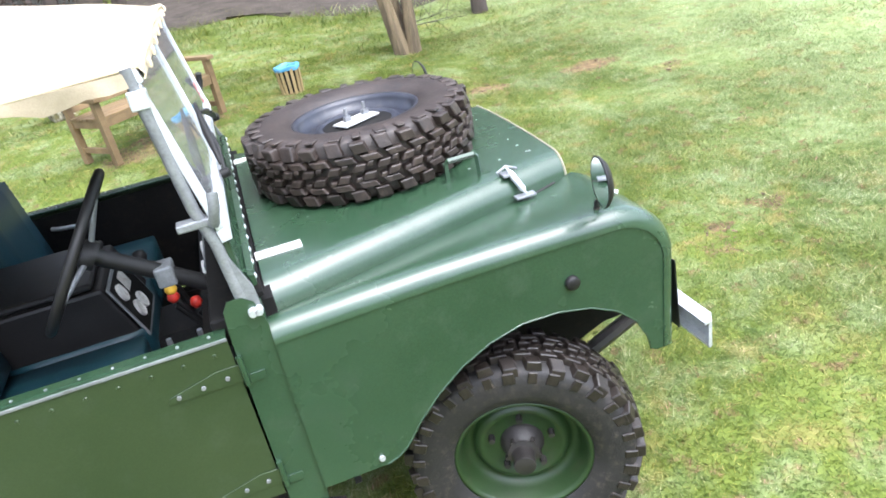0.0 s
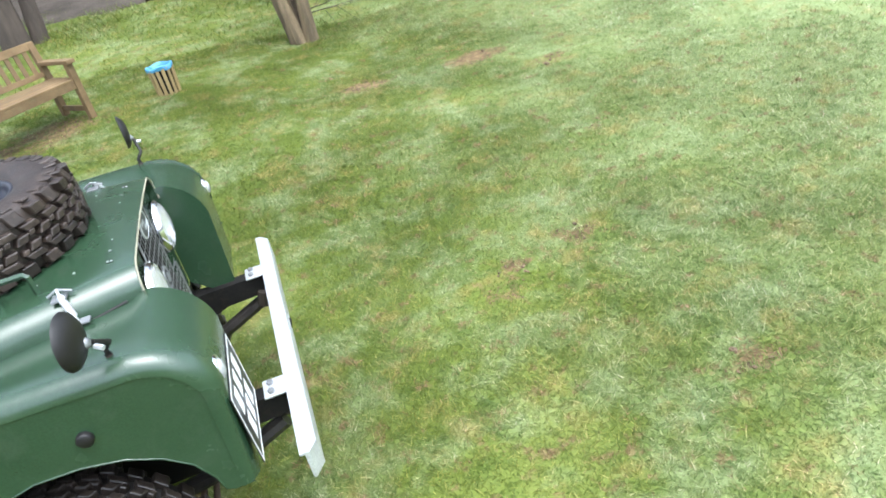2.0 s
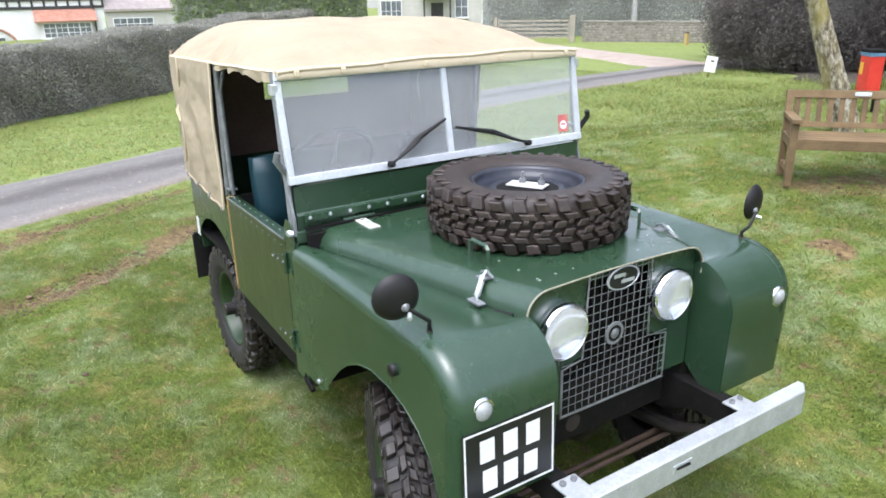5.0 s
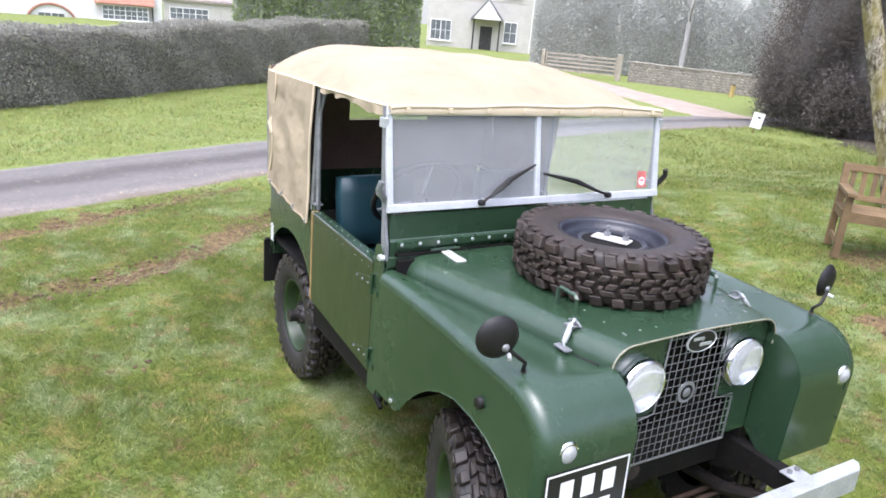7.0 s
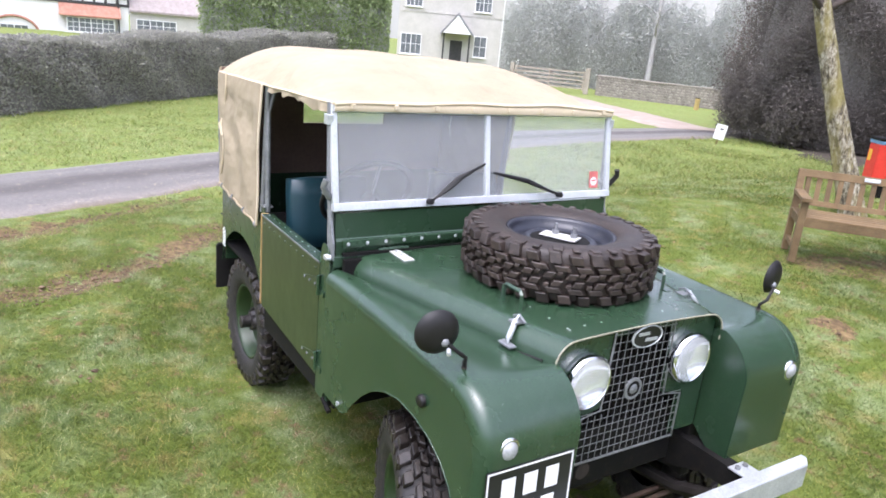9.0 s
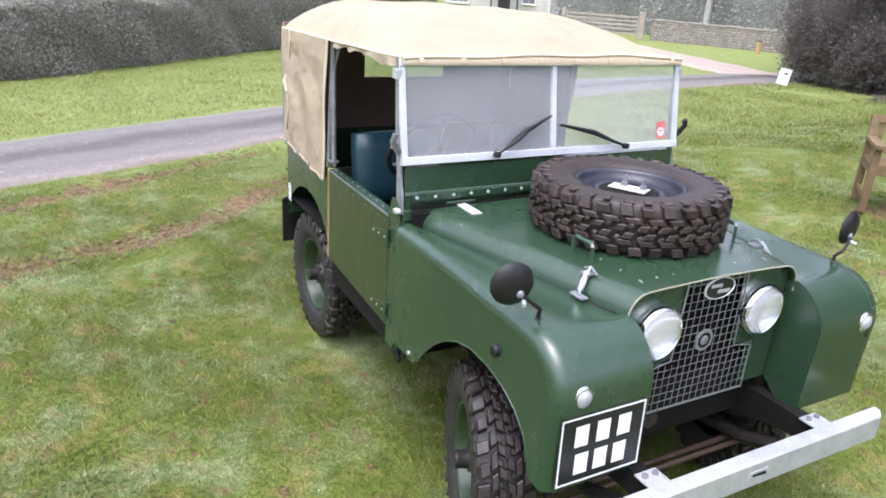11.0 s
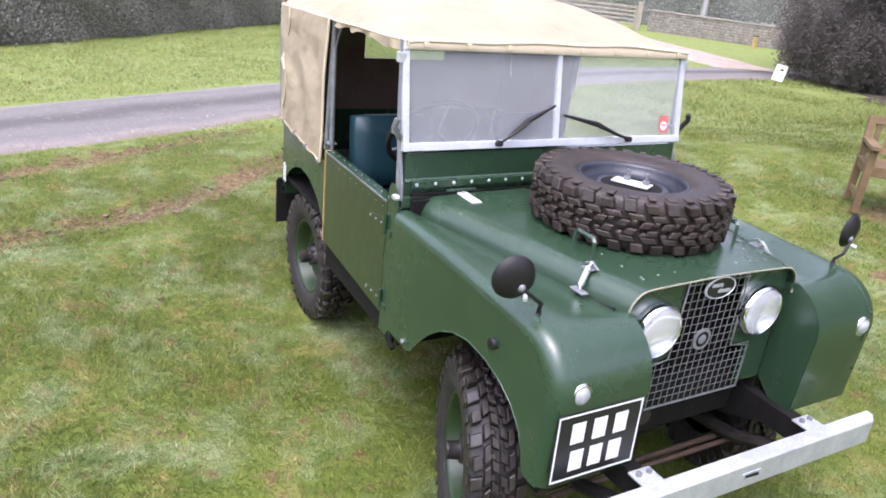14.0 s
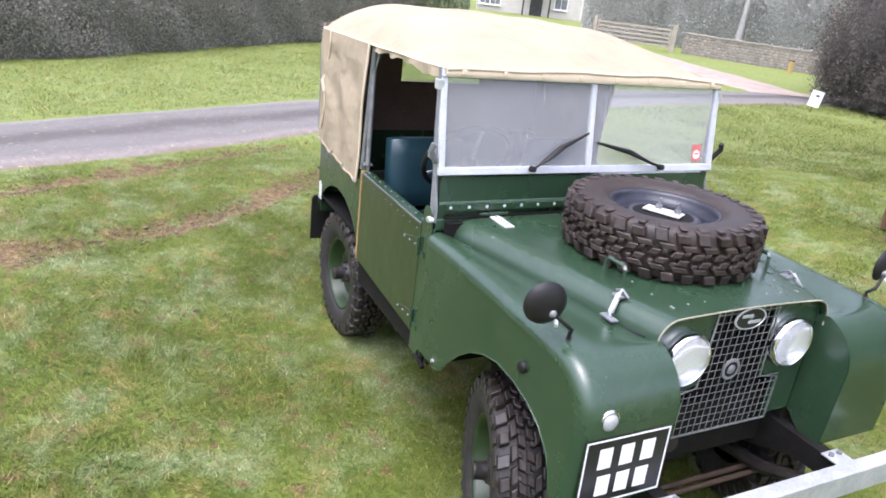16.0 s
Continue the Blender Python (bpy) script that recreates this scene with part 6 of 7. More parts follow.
def tree(name, label, x, y, stems, bark, seed, height=5.0, depth=2, twigs=True, leaf=None, leaf_count=0):
    rnd = random.Random(seed)
    ob = thing(name, label, "tree")
    z = gz(x, y) - 0.08
    boughs = bmesh.new()
    tips = []
    for (dx, dy), lean, r in stems:
        pts, rs = [], []
        lean = Vector(lean)
        for i in range(9):
            f = i / 8
            wob = Vector((0.05 * math.sin(3 * f + seed), 0.05 * math.sin(2.3 * f + 2 * seed), 0)) * min(1, 3 * f)
            pts.append(Vector((x + dx, y + dy, z)) + lean * height * f + wob + Vector((0, 0, 0)))
            rs.append(r * (1.35 if i == 0 else 1.08 if i == 1 else 1 - 0.55 * f))
        rings = []
        for q in range(49):
            g = q / 48 * 8
            i, w = min(7, int(g)), g - min(7, int(g))
            c, rr = pts[i].lerp(pts[i + 1], w), rs[i] + (rs[i + 1] - rs[i]) * w
            rings.append([c + rr * (1 + 0.07 * math.sin(5 * t + 0.5 * g + seed) + 0.05 * math.sin(11 * t - 1.3 * g) + 0.025 * rnd.uniform(-1, 1)) * Vector((math.cos(t), math.sin(t), 0)) for t in [2 * math.pi * k / 26 for k in range(26)]])
        part("trunk", grid(rings, close=True), bark, ob, smooth=True, split=0)
        for i in range(3, 9):
            for _ in range(2):
                a = rnd.uniform(0, 2 * math.pi)
                tips += limb(boughs, pts[i], Vector((math.cos(a), math.sin(a), 0.55)).normalized(), rs[i] * 0.45, height * rnd.uniform(0.25, 0.4), depth - 1, rnd, n=6)
    part("bare_branching", boughs, bark if name == "wood_tree" else BARK_DARK, ob, "thin bare branches", smooth=True)["kind"] = "stuff"
    if twigs:
        tw = bmesh.new()
        (dx, dy), lean, r = stems[-1]
        for k in range(14):
            a = rnd.uniform(-0.9, 1.2)
            p = Vector((x + dx, y + dy, z)) + Vector(lean) * height * rnd.uniform(0.06, 0.3)
            limb(tw, p, Vector((math.cos(a), math.sin(a) - 0.3, rnd.uniform(-0.1, 0.8))).normalized(), 0.008, rnd.uniform(0.4, 0.9), 1, rnd, n=4)
        part("twig_growth", tw, BARK_DARK, ob)["kind"] = "stuff"
    if leaf_count:
        rng = np.random.default_rng(seed)
        tp = np.array([t[:] for t in tips])
        p = tp[rng.integers(0, len(tp), leaf_count)] + rng.normal(scale=0.22, size=(leaf_count, 3))
        leaves_part("crown", leaf_faces(p, 0.04, rng), leaf, ob, "sparse winter leaves")
    return ob


tree("forked_tree", "bare forked tree with ribbed brown bark", 1.58, 6.02, [((-0.065, 0.0), (-0.11, 0.0, 1.0), 0.072), ((0.06, -0.03), (0.08, 0.02, 1.0), 0.062), ((0.0, 0.06), (-0.02, 0.1, 1.0), 0.06)], BARK, 4, 4.5, 2, True, RUSSET_LEAF, 500)
tree("dark_tree", "bare dark-barked tree in rough grass", 3.02, 7.32, [((0, 0), (-0.03, 0.05, 1.0), 0.085)], BARK_DARK, 9, 4.5, 2, True, RUSSET_LEAF, 300)
tree("birch_tree", "leaning silver-barked tree with mossy trunk", -2.3, 6.45, [((0, 0), (-0.30, -0.22, 1.0), 0.115)], BIRCH, 12, 6.0, 2, False, RUSSET_LEAF, 500)
tree("slim_tree", "slim bare tree beyond the bench", -2.0, 9.1, [((0, 0), (0.02, 0.0, 1.0), 0.15), ((0.28, 0.1), (0.10, 0.05, 1.0), 0.09)], BARK_DARK, 15, 6.0, 2, False, RUSSET_LEAF, 300)
tree("slim_tree", "slim bare tree beyond the bench", -3.4, 14.5, [((0, 0), (0.05, 0.0, 1.0), 0.12)], BARK_DARK, 17, 6.0, 2, False, RUSSET_LEAF, 300)


# pale grey paints the mist over these far trunks and branches
MISTY_BARK = surface("haze_grey_bark", (0.30, 0.29, 0.27), (0.40, 0.39, 0.37), 4, (0.8, 0.95), fine=20, bump=0.01, stretch=(1, 1, 0.3))
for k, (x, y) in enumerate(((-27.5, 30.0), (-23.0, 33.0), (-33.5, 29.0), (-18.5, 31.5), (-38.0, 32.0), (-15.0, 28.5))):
    wood = tree("wood_tree", "bare tree in the misty wood, bark greyed for haze", x, y, [((0, 0), (0.04 * math.sin(k), 0.03, 1.0), 0.17 + 0.03 * (k % 3))], MISTY_BARK, 40 + k, 9.0, 2, False, BUSH_LEAF, 900)
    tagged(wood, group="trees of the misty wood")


# ---- hedges ----
def hedge(name, label, line, width, height, seed, material, count, leaf, lumps=0.12, core=None, shag=0.0, grow=0.0):
    """A clipped hedge along a line: a dark twiggy core and thousands of small leaves on its faces."""
    ob = thing(name, label, "hedge")
    rng = np.random.default_rng(seed)
    pts = np.array(line, float)
    d = np.r_[0, np.cumsum(np.hypot(*np.diff(pts, axis=0).T))]

    def at(s):
        return np.interp(s, d, pts[:, 0]), np.interp(s, d, pts[:, 1])

    s = rng.uniform(0, d[-1], count)
    x, y = at(s)
    x2, y2 = at(np.minimum(s + 0.05, d[-1]))
    x1, y1 = at(np.maximum(s - 0.05, 0))
    tx, ty = x2 - x1, y2 - y1
    ln = np.hypot(tx, ty) + 1e-9
    nx, ny = -ty / ln, tx / ln
    h = height * (1 + grow * s / d[-1]) * (1 + lumps * (0.6 * np.sin(1.1 * s + seed) + 0.4 * np.sin(3.3 * s + 2 * seed)))
    top = rng.random(count) < 0.4
    face = rng.random(count) ** 0.8
    bulge = width / 2 * (1 + 0.10 * np.sin(2.1 * s + 5 * face) + 0.06 * np.sin(5.7 * s + 3 * face))
    off = np.where(top, rng.uniform(-1, 1, count) * bulge, np.where(rng.random(count) < 0.5, -1, 1) * bulge) * (1 - 0.12 * np.where(top, 1, face ** 3))
    zz = np.where(top, h, h * face) + rng.normal(scale=leaf * 0.9, size=count)
    off = off + rng.normal(scale=leaf * 0.8, size=count)
    loose = rng.random(count)
    zz = zz * (1 + shag * (0.45 * (0.5 - loose) + 0.25 * np.sin(7 * s + 3 * off) * np.sin(2.9 * s)))
    off = off * (1 - 0.55 * shag * rng.random(count) ** 2) + shag * rng.normal(scale=0.22, size=count)
    px, py = x + nx * off, y + ny * off
    p = np.stack([px, py, ground_z(px, py) + np.maximum(zz, 0.02)], -1)
    leaves_part("foliage", leaf_faces(p, leaf, rng), material, ob, "")
    rows = []
    for k in range(60):
        sx = d[-1] * k / 59
        cx, cy = at(sx)
        ax, ay = at(max(0, sx - 0.1))
        bx, by = at(min(d[-1], sx + 0.1))
        l = math.hypot(bx - ax, by - ay)
        qx, qy = -(by - ay) / l, (bx - ax) / l
        hh = height * (1 + grow * sx / d[-1]) * (1 + lumps * (0.6 * math.sin(1.1 * sx + seed) + 0.4 * math.sin(3.3 * sx + 2 * seed))) - leaf
        w = width / 2 * (0.86 - 0.4 * shag)
        hh *= 1 - 0.3 * shag
        g = gz(cx, cy)
        rows.append([Vector((cx + qx * u, cy + qy * u, g + v)) for u, v in ((-w, -0.1), (-w, hh * 0.5), (-w * 0.95, hh * 0.9), (-w * 0.7, hh), (w * 0.7, hh), (w * 0.95, hh * 0.9), (w, hh * 0.5), (w, -0.1))])
    part("twig_core", grid(rows), core or HEDGE_CORE, ob, smooth=True)
    return ob


# both core colours are paled, with distant haze painted into the twigs
PALE_CORE = surface("haze_grey_twigs", (0.3, 0.305, 0.275), (0.39, 0.395, 0.355), 6, (0.9, 1.0), fine=14, bump=0.05)
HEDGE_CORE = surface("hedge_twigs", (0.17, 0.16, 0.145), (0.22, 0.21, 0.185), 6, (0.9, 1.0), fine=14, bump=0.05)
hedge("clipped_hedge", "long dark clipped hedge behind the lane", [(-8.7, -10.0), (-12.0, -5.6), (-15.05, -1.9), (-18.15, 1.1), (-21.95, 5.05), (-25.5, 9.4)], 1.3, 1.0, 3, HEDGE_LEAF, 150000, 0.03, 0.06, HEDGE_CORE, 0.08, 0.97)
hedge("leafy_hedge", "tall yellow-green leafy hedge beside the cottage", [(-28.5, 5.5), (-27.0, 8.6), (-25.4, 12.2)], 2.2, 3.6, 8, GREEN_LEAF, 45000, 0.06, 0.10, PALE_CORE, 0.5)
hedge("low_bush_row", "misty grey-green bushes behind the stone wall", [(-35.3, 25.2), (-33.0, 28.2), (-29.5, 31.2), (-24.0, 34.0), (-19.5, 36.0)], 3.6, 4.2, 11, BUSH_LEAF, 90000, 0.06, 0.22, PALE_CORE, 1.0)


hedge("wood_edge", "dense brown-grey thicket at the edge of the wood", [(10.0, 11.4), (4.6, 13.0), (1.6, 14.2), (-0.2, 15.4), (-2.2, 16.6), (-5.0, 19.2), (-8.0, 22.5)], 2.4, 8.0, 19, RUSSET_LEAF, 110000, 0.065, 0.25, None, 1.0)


def evergreen(x, y, r, h, seed, material, label, count=120000):
    ob = thing("evergreen_tree", label, "tree")
    z = gz(x, y)
    rnd = random.Random(seed)
    bm = bmesh.new()
    for k in range(3):
        a = rnd.uniform(0, 6.28)
        add_tube(bm, [(x + 0.3 * math.cos(a), y + 0.3 * math.sin(a), z - 0.1), (x + 0.4 * math.cos(a), y + 0.4 * math.sin(a), z + 1.5), (x + 0.8 * math.cos(a), y + 0.8 * math.sin(a), z + h * 0.8)], [0.22, 0.18, 0.06], 10)
    part("trunk", bm, BARK_DARK, ob, smooth=True)
    co = [leaf_cloud(count // 2, (x, y, z + h * 0.52), (r, r, h * 0.52), 0.025, seed, 0.6)]
    rng = np.random.default_rng(seed + 50)
    for k in range(26):
        a, f = rnd.uniform(0, 6.28), rnd.random()
        rr = r * (1.02 - 0.55 * f * f)
        co.append(leaf_cloud(count // 52, (x + rr * math.cos(a), y + rr * math.sin(a), z + 0.3 + h * 0.95 * f), (0.6, 0.6, 1.1), 0.028, seed + k, 0.3))
    for k in range(30):
        a = 6.283 * k / 30
        co.append(leaf_cloud(count // 60, (x + r * 0.82 * math.cos(a), y + r * 0.82 * math.sin(a), z + 0.9), (0.5, 0.5, 1.0), 0.028, seed + 90 + k, 0.2))
    leaves_part("crown", np.concatenate(co), material, ob)
    core = lathe([(0.0, 0.05), (r * 0.5, 0.05), (r * 0.62, h * 0.35), (r * 0.45, h * 0.75), (0, h * 0.9)], Matrix.Translation((x, y, z)), 20)
    part("inner_core", core, HEDGE_CORE, ob, smooth=True)
    return ob


evergreen(-10.7, 17.9, 1.8, 7.5, 31, YEW_LEAF, "dark dense evergreen tree by the lane")
evergreen(-9.1, 18.0, 1.9, 7.0, 32, YEW_LEAF, "dark dense evergreen tree by the lane")
evergreen(-13.4, 21.5, 1.8, 6.0, 33, RUSSET_LEAF, "russet-tinged evergreen beyond the lane", 30000)


# ---- stone wall, gate, posts ----
FLINT = surface("flint_stones", (0.17, 0.15, 0.125), (0.32, 0.29, 0.24), 3, (0.7, 0.9), fine=20, bump=0.006, pieces=0.3)
MORTAR = surface("lime_mortar", (0.21, 0.19, 0.155), (0.29, 0.265, 0.22), 3, (0.85, 0.95), fine=30, bump=0.006)
GREY_WOOD = surface("grey_weathered_oak", (0.26, 0.23, 0.18), (0.38, 0.34, 0.27), 4, (0.75, 0.9), fine=40, bump=0.003)


def stone_wall():
    a, b = Vector((-26.2, 24.9, 0)), Vector((-18.6, 28.3, 0))
    run = b - a
    length = run.length
    m = Matrix.Translation((a.x, a.y, gz(-22.5, 26.5) - 0.1)) @ pose(0, 0, 0, 0, 0, math.degrees(math.atan2(run.y, run.x)))
    wall = part("stone_wall", box(0, length, 0, 0.35, 0, 1.02, m=m), MORTAR, None)
    tagged(wall, "low flint boundary wall with a pale coping", "wall", kind="structure")
    rnd = random.Random(5)
    kinds = []
    for k in range(6):
        bm = bmesh.new()
        bmesh.ops.create_icosphere(bm, subdivisions=1, radius=1.0)
        for v in bm.verts:
            v.co *= rnd.uniform(0.8, 1.1)
        me = bpy.data.meshes.new("stone")
        bm.to_mesh(me)
        bm.free()
        me.materials.append(FLINT)
        kinds.append(me)
    n, x = 0, 0.0
    for row in range(8):
        x = rnd.uniform(0.0, 0.15)
        while x < length - 0.1:
            w = rnd.uniform(0.14, 0.28)
            st = new("stone", kinds[n % 6])
            st.parent = wall
            st.matrix_basis = m @ Matrix.Translation((x + w / 2, 0.0, 0.07 + 0.125 * row)) @ Matrix.Diagonal((w * 0.5, 0.035, 0.06, 1))
            x += w + 0.015
            n += 1
    for k in range(14):
        part("coping_stone", box(length * k / 14 + 0.006, length * (k + 1) / 14 - 0.006, -0.04, 0.39, 1.02, 1.10 + 0.01 * math.sin(k * 2.3), m=m), MORTAR, wall, bevel=0.015)


stone_wall()


def gate():
    a, b = Vector((-26.4, 24.4, gz(-26.4, 24.4))), Vector((-29.2, 21.6, gz(-29.2, 21.6)))
    m = Matrix.Translation(a) @ pose(0, 0, 0, 0, 0, math.degrees(math.atan2(b.y - a.y, b.x - a.x)))
    n = (b - a).length
    ob = thing("field_gate", "grey five-bar wooden field gate with tall post", "gate")
    part("gate_post", box(-0.13, 0.13, -0.13, 0.13, -0.1, 1.32, m=m), GREY_WOOD, ob, bevel=0.02)
    part("far_post", box(n - 0.1, n + 0.1, -0.1, 0.1, -0.1, 1.25, m=m), GREY_WOOD, ob, bevel=0.02)
    for k in range(5):
        part("gate_bar", box(0.15, n - 0.12, -0.03, 0.03, 0.22 + 0.2 * k, 0.31 + 0.2 * k, m=m), GREY_WOOD, ob)
    for x in (0.18, n / 2, n - 0.2):
        part("gate_stile", box(x - 0.04, x + 0.04, -0.045, 0.045, 0.15, 1.15, m=m), GREY_WOOD, ob)


gate()
mk = thing("marker_post", "short yellow marker post by the wall", "post")
mz = gz(-20.2, 25.6)
part("stub", box(-20.28, -20.12, 25.52, 25.68, mz - 0.05, mz + 0.52), OCHRE, mk, bevel=0.01)
part("cap", box(-20.29, -20.11, 25.51, 25.69, mz + 0.52, mz + 0.55), BLACK, mk)

# ---- houses ----
RENDER_WHITE = surface("white_render", (0.7, 0.69, 0.66), (0.8, 0.79, 0.76), 1.5, (0.8, 0.9), fine=20, bump=0.002)
CREAM = surface("cream_render", (0.44, 0.42, 0.375), (0.52, 0.495, 0.45), 1.5, (0.8, 0.9), fine=20, bump=0.002)
BEAM = surface("black_timber", (0.03, 0.03, 0.03), (0.06, 0.055, 0.05), 4, (0.6, 0.8), fine=30)
TILE = surface("red_clay_tiles", (0.33, 0.15, 0.10), (0.45, 0.23, 0.16), 3, (0.7, 0.9), fine=14, bump=0.01)
PINK_TILE = surface("dull_roof_tiles", (0.26, 0.22, 0.20), (0.36, 0.31, 0.29), 3, (0.7, 0.9), fine=14, bump=0.01)
SLATE = surface("grey_slates", (0.16, 0.16, 0.17), (0.24, 0.24, 0.25), 3, (0.5, 0.7), fine=14, bump=0.008)
PANE = surface("dark_window_pane", (0.10, 0.11, 0.12), (0.2, 0.21, 0.22), 2, (0.05, 0.12), fine=30)


def window(parent, m, u0, u1, v0, v1, across, up, name="window"):
    """A casement with glazing bars on a wall whose outer face is m's xz plane (y = 0, outside at -y)."""
    ob = part(name, box(u0, u1, -0.05, 0.06, v0, v0 + 0.06, m=m), WHITE, parent, "white-painted casement window")
    part("frame_top", box(u0, u1, -0.05, 0.06, v1 - 0.06, v1, m=m), WHITE, ob)
    for k in range(across + 1):
        u = u0 + (u1 - u0 - 0.06) * k / across
        part("frame_upright", box(u, u + 0.06, -0.045, 0.05, v0 + 0.06, v1 - 0.06, m=m), WHITE, ob)
    for k in range(1, up):
        v = v0 + (v1 - v0) * k / up
        part("glazing_bar", box(u0 + 0.06, u1 - 0.06, -0.03, 0.03, v - 0.018, v + 0.018, m=m), WHITE, ob)
    for k in range(across):
        u = u0 + (u1 - u0 - 0.06) * k / across + 0.06
        part("pane", box(u, u0 + (u1 - u0 - 0.06) * (k + 1) / across, 0.0, 0.012, v0 + 0.06, v1 - 0.06, m=m), PANE, ob)
        part("mullion", box((u + u0 + (u1 - u0 - 0.06) * (k + 1) / across) / 2 - 0.015, (u + u0 + (u1 - u0 - 0.06) * (k + 1) / across) / 2 + 0.015, -0.03, 0.0, v0 + 0.06, v1 - 0.06, m=m), WHITE, ob)
    part("window_sill", box(u0 - 0.05, u1 + 0.05, -0.14, 0.02, v0 - 0.06, v0, m=m), WHITE, ob)
    return ob


def wall_frame(a, b):
    """x along the wall from a to b, -y outwards, z up."""
    return Matrix.Translation((a[0], a[1], 0)) @ pose(0, 0, 0, 0, 0, math.degrees(math.atan2(b[1] - a[1], b[0] - a[0])))


def timber_house():
    ob = thing("timbered_house", "white house with black timber framing and bay window", "house")
    m = Matrix.Translation((0, 0, 0.5)) @ wall_frame((-60.2, -9.75), (-59.22, 7.35))
    base, n = -2.2, 17.1
    part("wall", box(0, n, 0.06, 7, base, 6.2, m=m), RENDER_WHITE, ob)
    rf = prism([(-0.5, 6.1), (-0.5, 6.3), (3.5, 9.8), (7.5, 6.3), (7.5, 6.1)], m @ Matrix(((0, 0, 1, -0.4), (1, 0, 0, 0), (0, 1, 0, 0), (0, 0, 0, 1))), n + 0.8)
    part("roof", rf, TILE, ob)
    # framing above the ground floor
    for v in (0.95, 1.5, 2.15, 3.6, 5.6):
        part("beam", box(0, n, -0.02, 0.08, v, v + 0.2, m=m), BEAM, ob)
    for k in range(23):
        u = n * k / 22.0
        part("beam", box(u - 0.08, u + 0.08, -0.03, 0.08, 0.95, 6.0, m=m), BEAM, ob)
    # bay window under a tiled lean-to
    bay = part("bay_window", box(12.6, 16.3, -0.7, 0.06, base, -1.05, m=m), RENDER_WHITE, ob, "white bay window")
    window(ob, m @ Matrix.Translation((0, -0.72, 0)), 12.85, 16.05, -1.05, 0.0, 4, 3)
    part("bay_roof", prism([(-0.95, 0.05), (-0.95, 0.15), (0.05, 0.95), (0.05, 0.05)], m @ Matrix(((0, 0, 1, 12.4), (1, 0, 0, 0), (0, 1, 0, 0), (0, 0, 0, 1))), 4.1), TILE, ob, "red tiled lean-to roof")
    window(ob, m, 8.6, 10.4, -1.95, -0.85, 2, 3)
    part("porch_arch", tube([m @ Vector((9.5 + 1.6 * math.cos(radians(a)), -0.04, -1.6 + 1.35 * math.sin(radians(a)))) for a in range(0, 181, 15)], 0.09, 6), TILE, ob, "brick arch over a door")
    window(ob, m, 3.0, 6.0, -1.2, 0.1, 3, 3)
    for u in (1.5, 6.0, 11.0, 14.6):
        window(ob, m @ Matrix.Translation((0, -0.04, 0)), u - 0.9, u + 0.9, 2.4, 3.5, 2, 3)
    part("downpipe", tube([m @ Vector((n - 0.7, -0.08, 5.8)), m @ Vector((n - 0.7, -0.08, base))], 0.05, 6), BEAM, ob)
    # low wing beside it
    w = Matrix.Translation((0, 0, 0.55)) @ wall_frame((-59.22, 7.4), (-58.1, 12.9))
    nn = 5.27
    part("wing_wall", box(0, nn, 0, 5, base, 0.75, m=w), CREAM, ob, "low cream-rendered wing")
    part("wing_roof", prism([(-0.25, 0.62), (-0.25, 0.78), (2.5, 3.4), (5.2, 0.78), (5.2, 0.62)], w @ Matrix(((0, 0, 1, 0.0), (1, 0, 0, 0), (0, 1, 0, 0), (0, 0, 0, 1))), nn + 0.2), PINK_TILE, ob, "dull brown tiled roof")
    window(ob, w @ Matrix.Translation((0, -0.02, 0)), 0.45, 3.35, -0.75, 0.15, 3, 2)


timber_house()


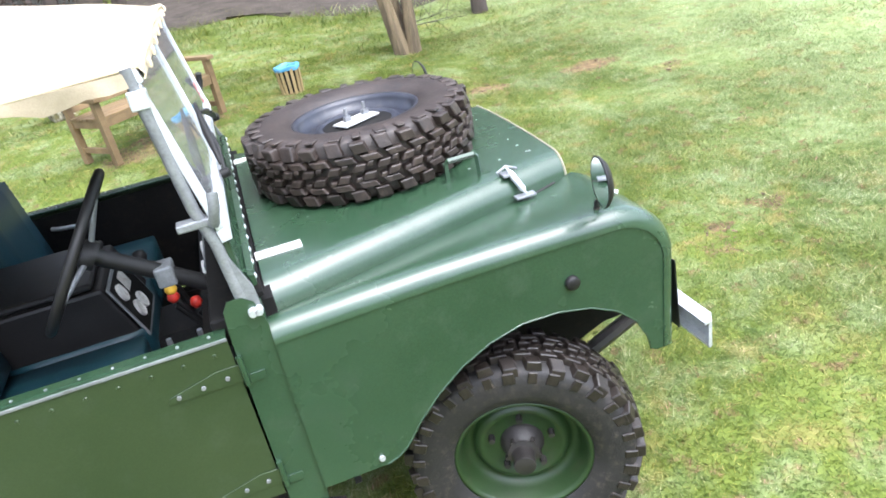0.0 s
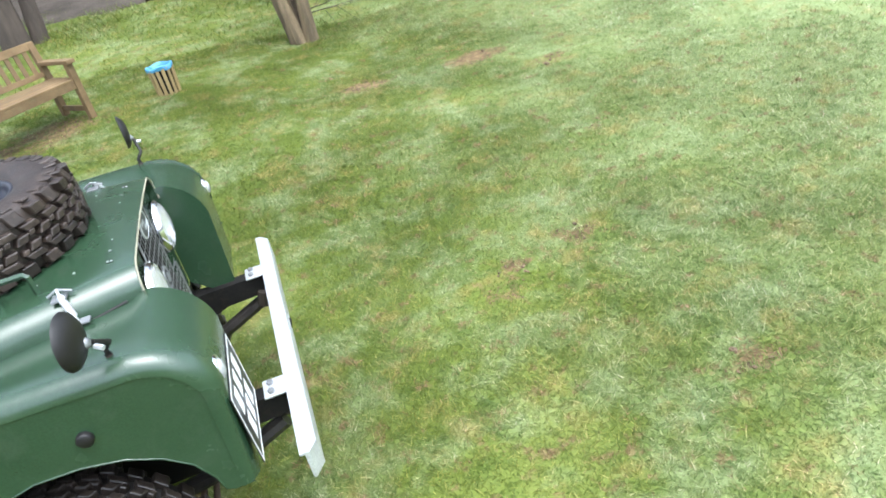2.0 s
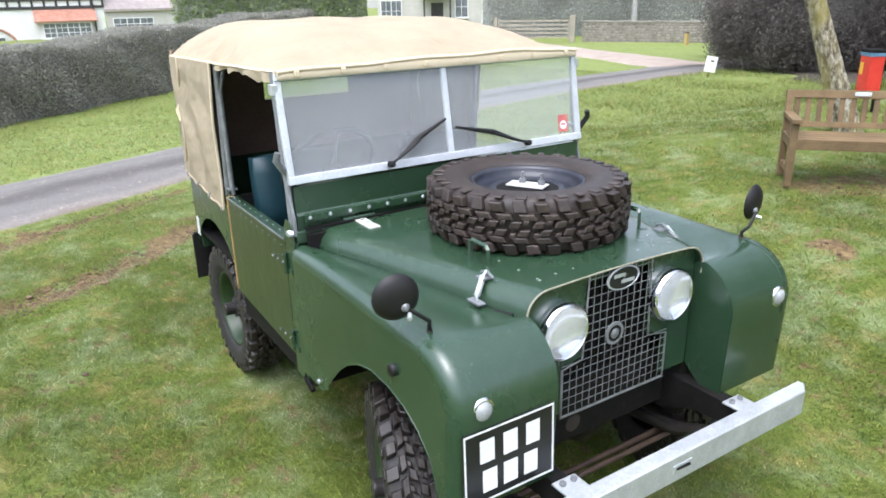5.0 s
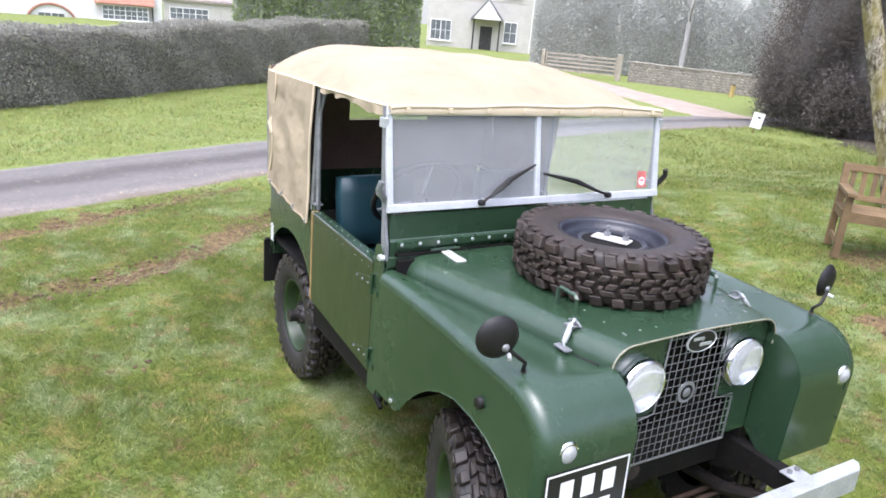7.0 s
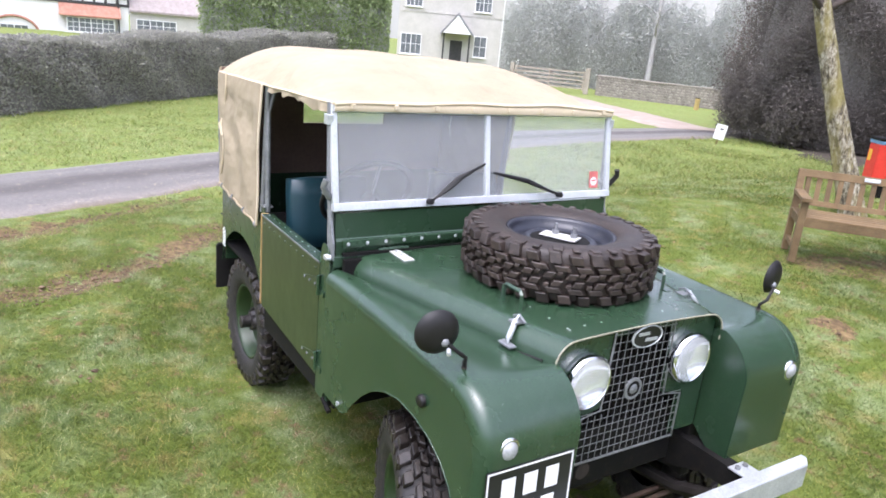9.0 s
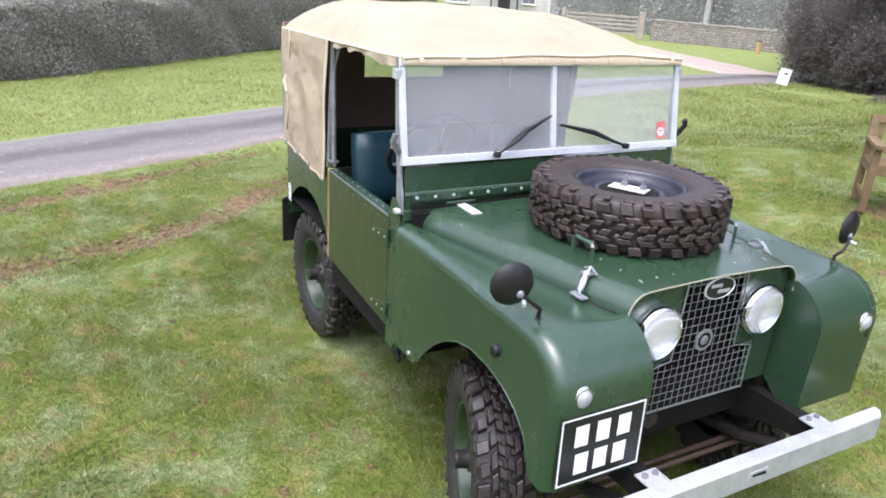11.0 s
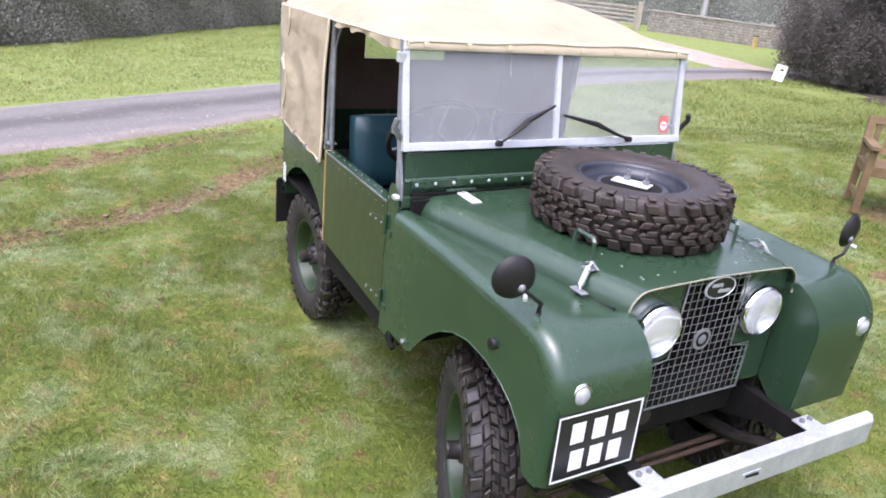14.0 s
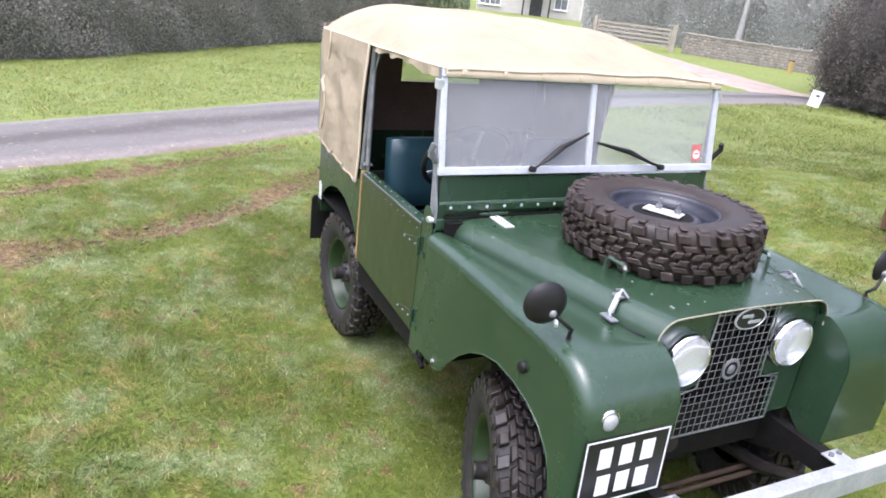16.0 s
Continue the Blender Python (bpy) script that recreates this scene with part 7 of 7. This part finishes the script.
def cottage():
    ob = thing("cream_cottage", "cream rendered cottage with a gabled porch", "house")
    m = Matrix.Translation((0, 0, 0.95)) @ wall_frame((-52.73, 27.1), (-48.1, 34.53))
    n, base = 8.75, -2.0
    part("wall", box(0, n, 0, 6, base, 5.2, m=m), CREAM, ob)
    part("roof", prism([(-0.4, 5.1), (-0.4, 5.3), (3, 8.0), (6.4, 5.3), (6.4, 5.1)], m @ Matrix(((0, 0, 1, -0.3), (1, 0, 0, 0), (0, 1, 0, 0), (0, 0, 0, 1))), n + 0.6), SLATE, ob)
    part("chimney", box(1.0, 1.9, 2.5, 3.5, 6.5, 9.2, m=m), TILE, ob)
    f = m @ Matrix.Translation((0, -0.02, 0))
    window(ob, f, 0.25, 2.0, -1.1, 0.55, 2, 2)
    window(ob, f, 6.35, 7.45, -0.9, 0.8, 1, 2)
    window(ob, f, 0.5, 1.9, 2.7, 4.2, 2, 2)
    window(ob, f, 6.2, 7.6, 2.7, 4.2, 2, 2)
    gable = part("porch_gable", prism([(-1.15, 0.85), (1.15, 0.85), (0, 2.35)], m @ Matrix(((1, 0, 0, 4.9), (0, 0, -1, -1.3), (0, 1, 0, 0), (0, 0, 0, 1))), 0.1), WHITE, ob, "white porch gable")
    for s in (-1, 1):
        part("porch_roof", prism([(0, 2.35), (s * 1.35, 0.72), (s * 1.35, 0.87), (0, 2.5)], m @ Matrix(((1, 0, 0, 4.9), (0, 0, -1, 0.0), (0, 1, 0, 0), (0, 0, 0, 1))), 1.45), SLATE, ob)
        part("porch_post", box(4.9 + s * 1.05 - 0.07, 4.9 + s * 1.05 + 0.07, -1.3, -1.16, base, 0.85, m=m), BEAM, ob)
    part("door", box(4.4, 5.4, -0.03, 0.02, base, 0.3, m=m), BEAM, ob, "dark cottage door")
    part("string_course", box(0, n, -0.04, 0.02, 2.3, 2.4, m=m), CREAM, ob)
    part("downpipe", tube([m @ Vector((n - 0.15, -0.08, 5.0)), m @ Vector((n - 0.15, -0.08, base))], 0.05, 6), WHITE, ob)


cottage()


# ---- misty distance: a far ring of woods, its mist painted into the colour ----
def far_woods():
    m, nt, b = nodes_of("misty_woods")
    co = nt.nodes.new("ShaderNodeTexCoord").outputs["Object"]
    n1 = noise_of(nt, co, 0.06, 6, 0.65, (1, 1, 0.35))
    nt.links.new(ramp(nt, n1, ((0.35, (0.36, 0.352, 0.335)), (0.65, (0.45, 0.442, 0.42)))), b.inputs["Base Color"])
    b.inputs["Roughness"].default_value = 1.0
    b.inputs["Specular IOR Level"].default_value = 0.0
    rows = []
    for k in range(121):
        a = 2 * math.pi * k / 120
        h = 34 + 3 * math.sin(7 * a) + 2 * math.sin(19 * a + 1) + 1.5 * math.sin(41 * a)
        c, s = math.cos(a), math.sin(a)
        rows.append([Vector((150 * c, 150 * s, -6)), Vector((151 * c, 151 * s, h * 0.5)), Vector((154 * c, 154 * s, h * 0.85)), Vector((160 * c, 160 * s, h))])
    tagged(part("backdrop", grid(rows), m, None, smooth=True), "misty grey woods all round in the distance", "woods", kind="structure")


far_woods()
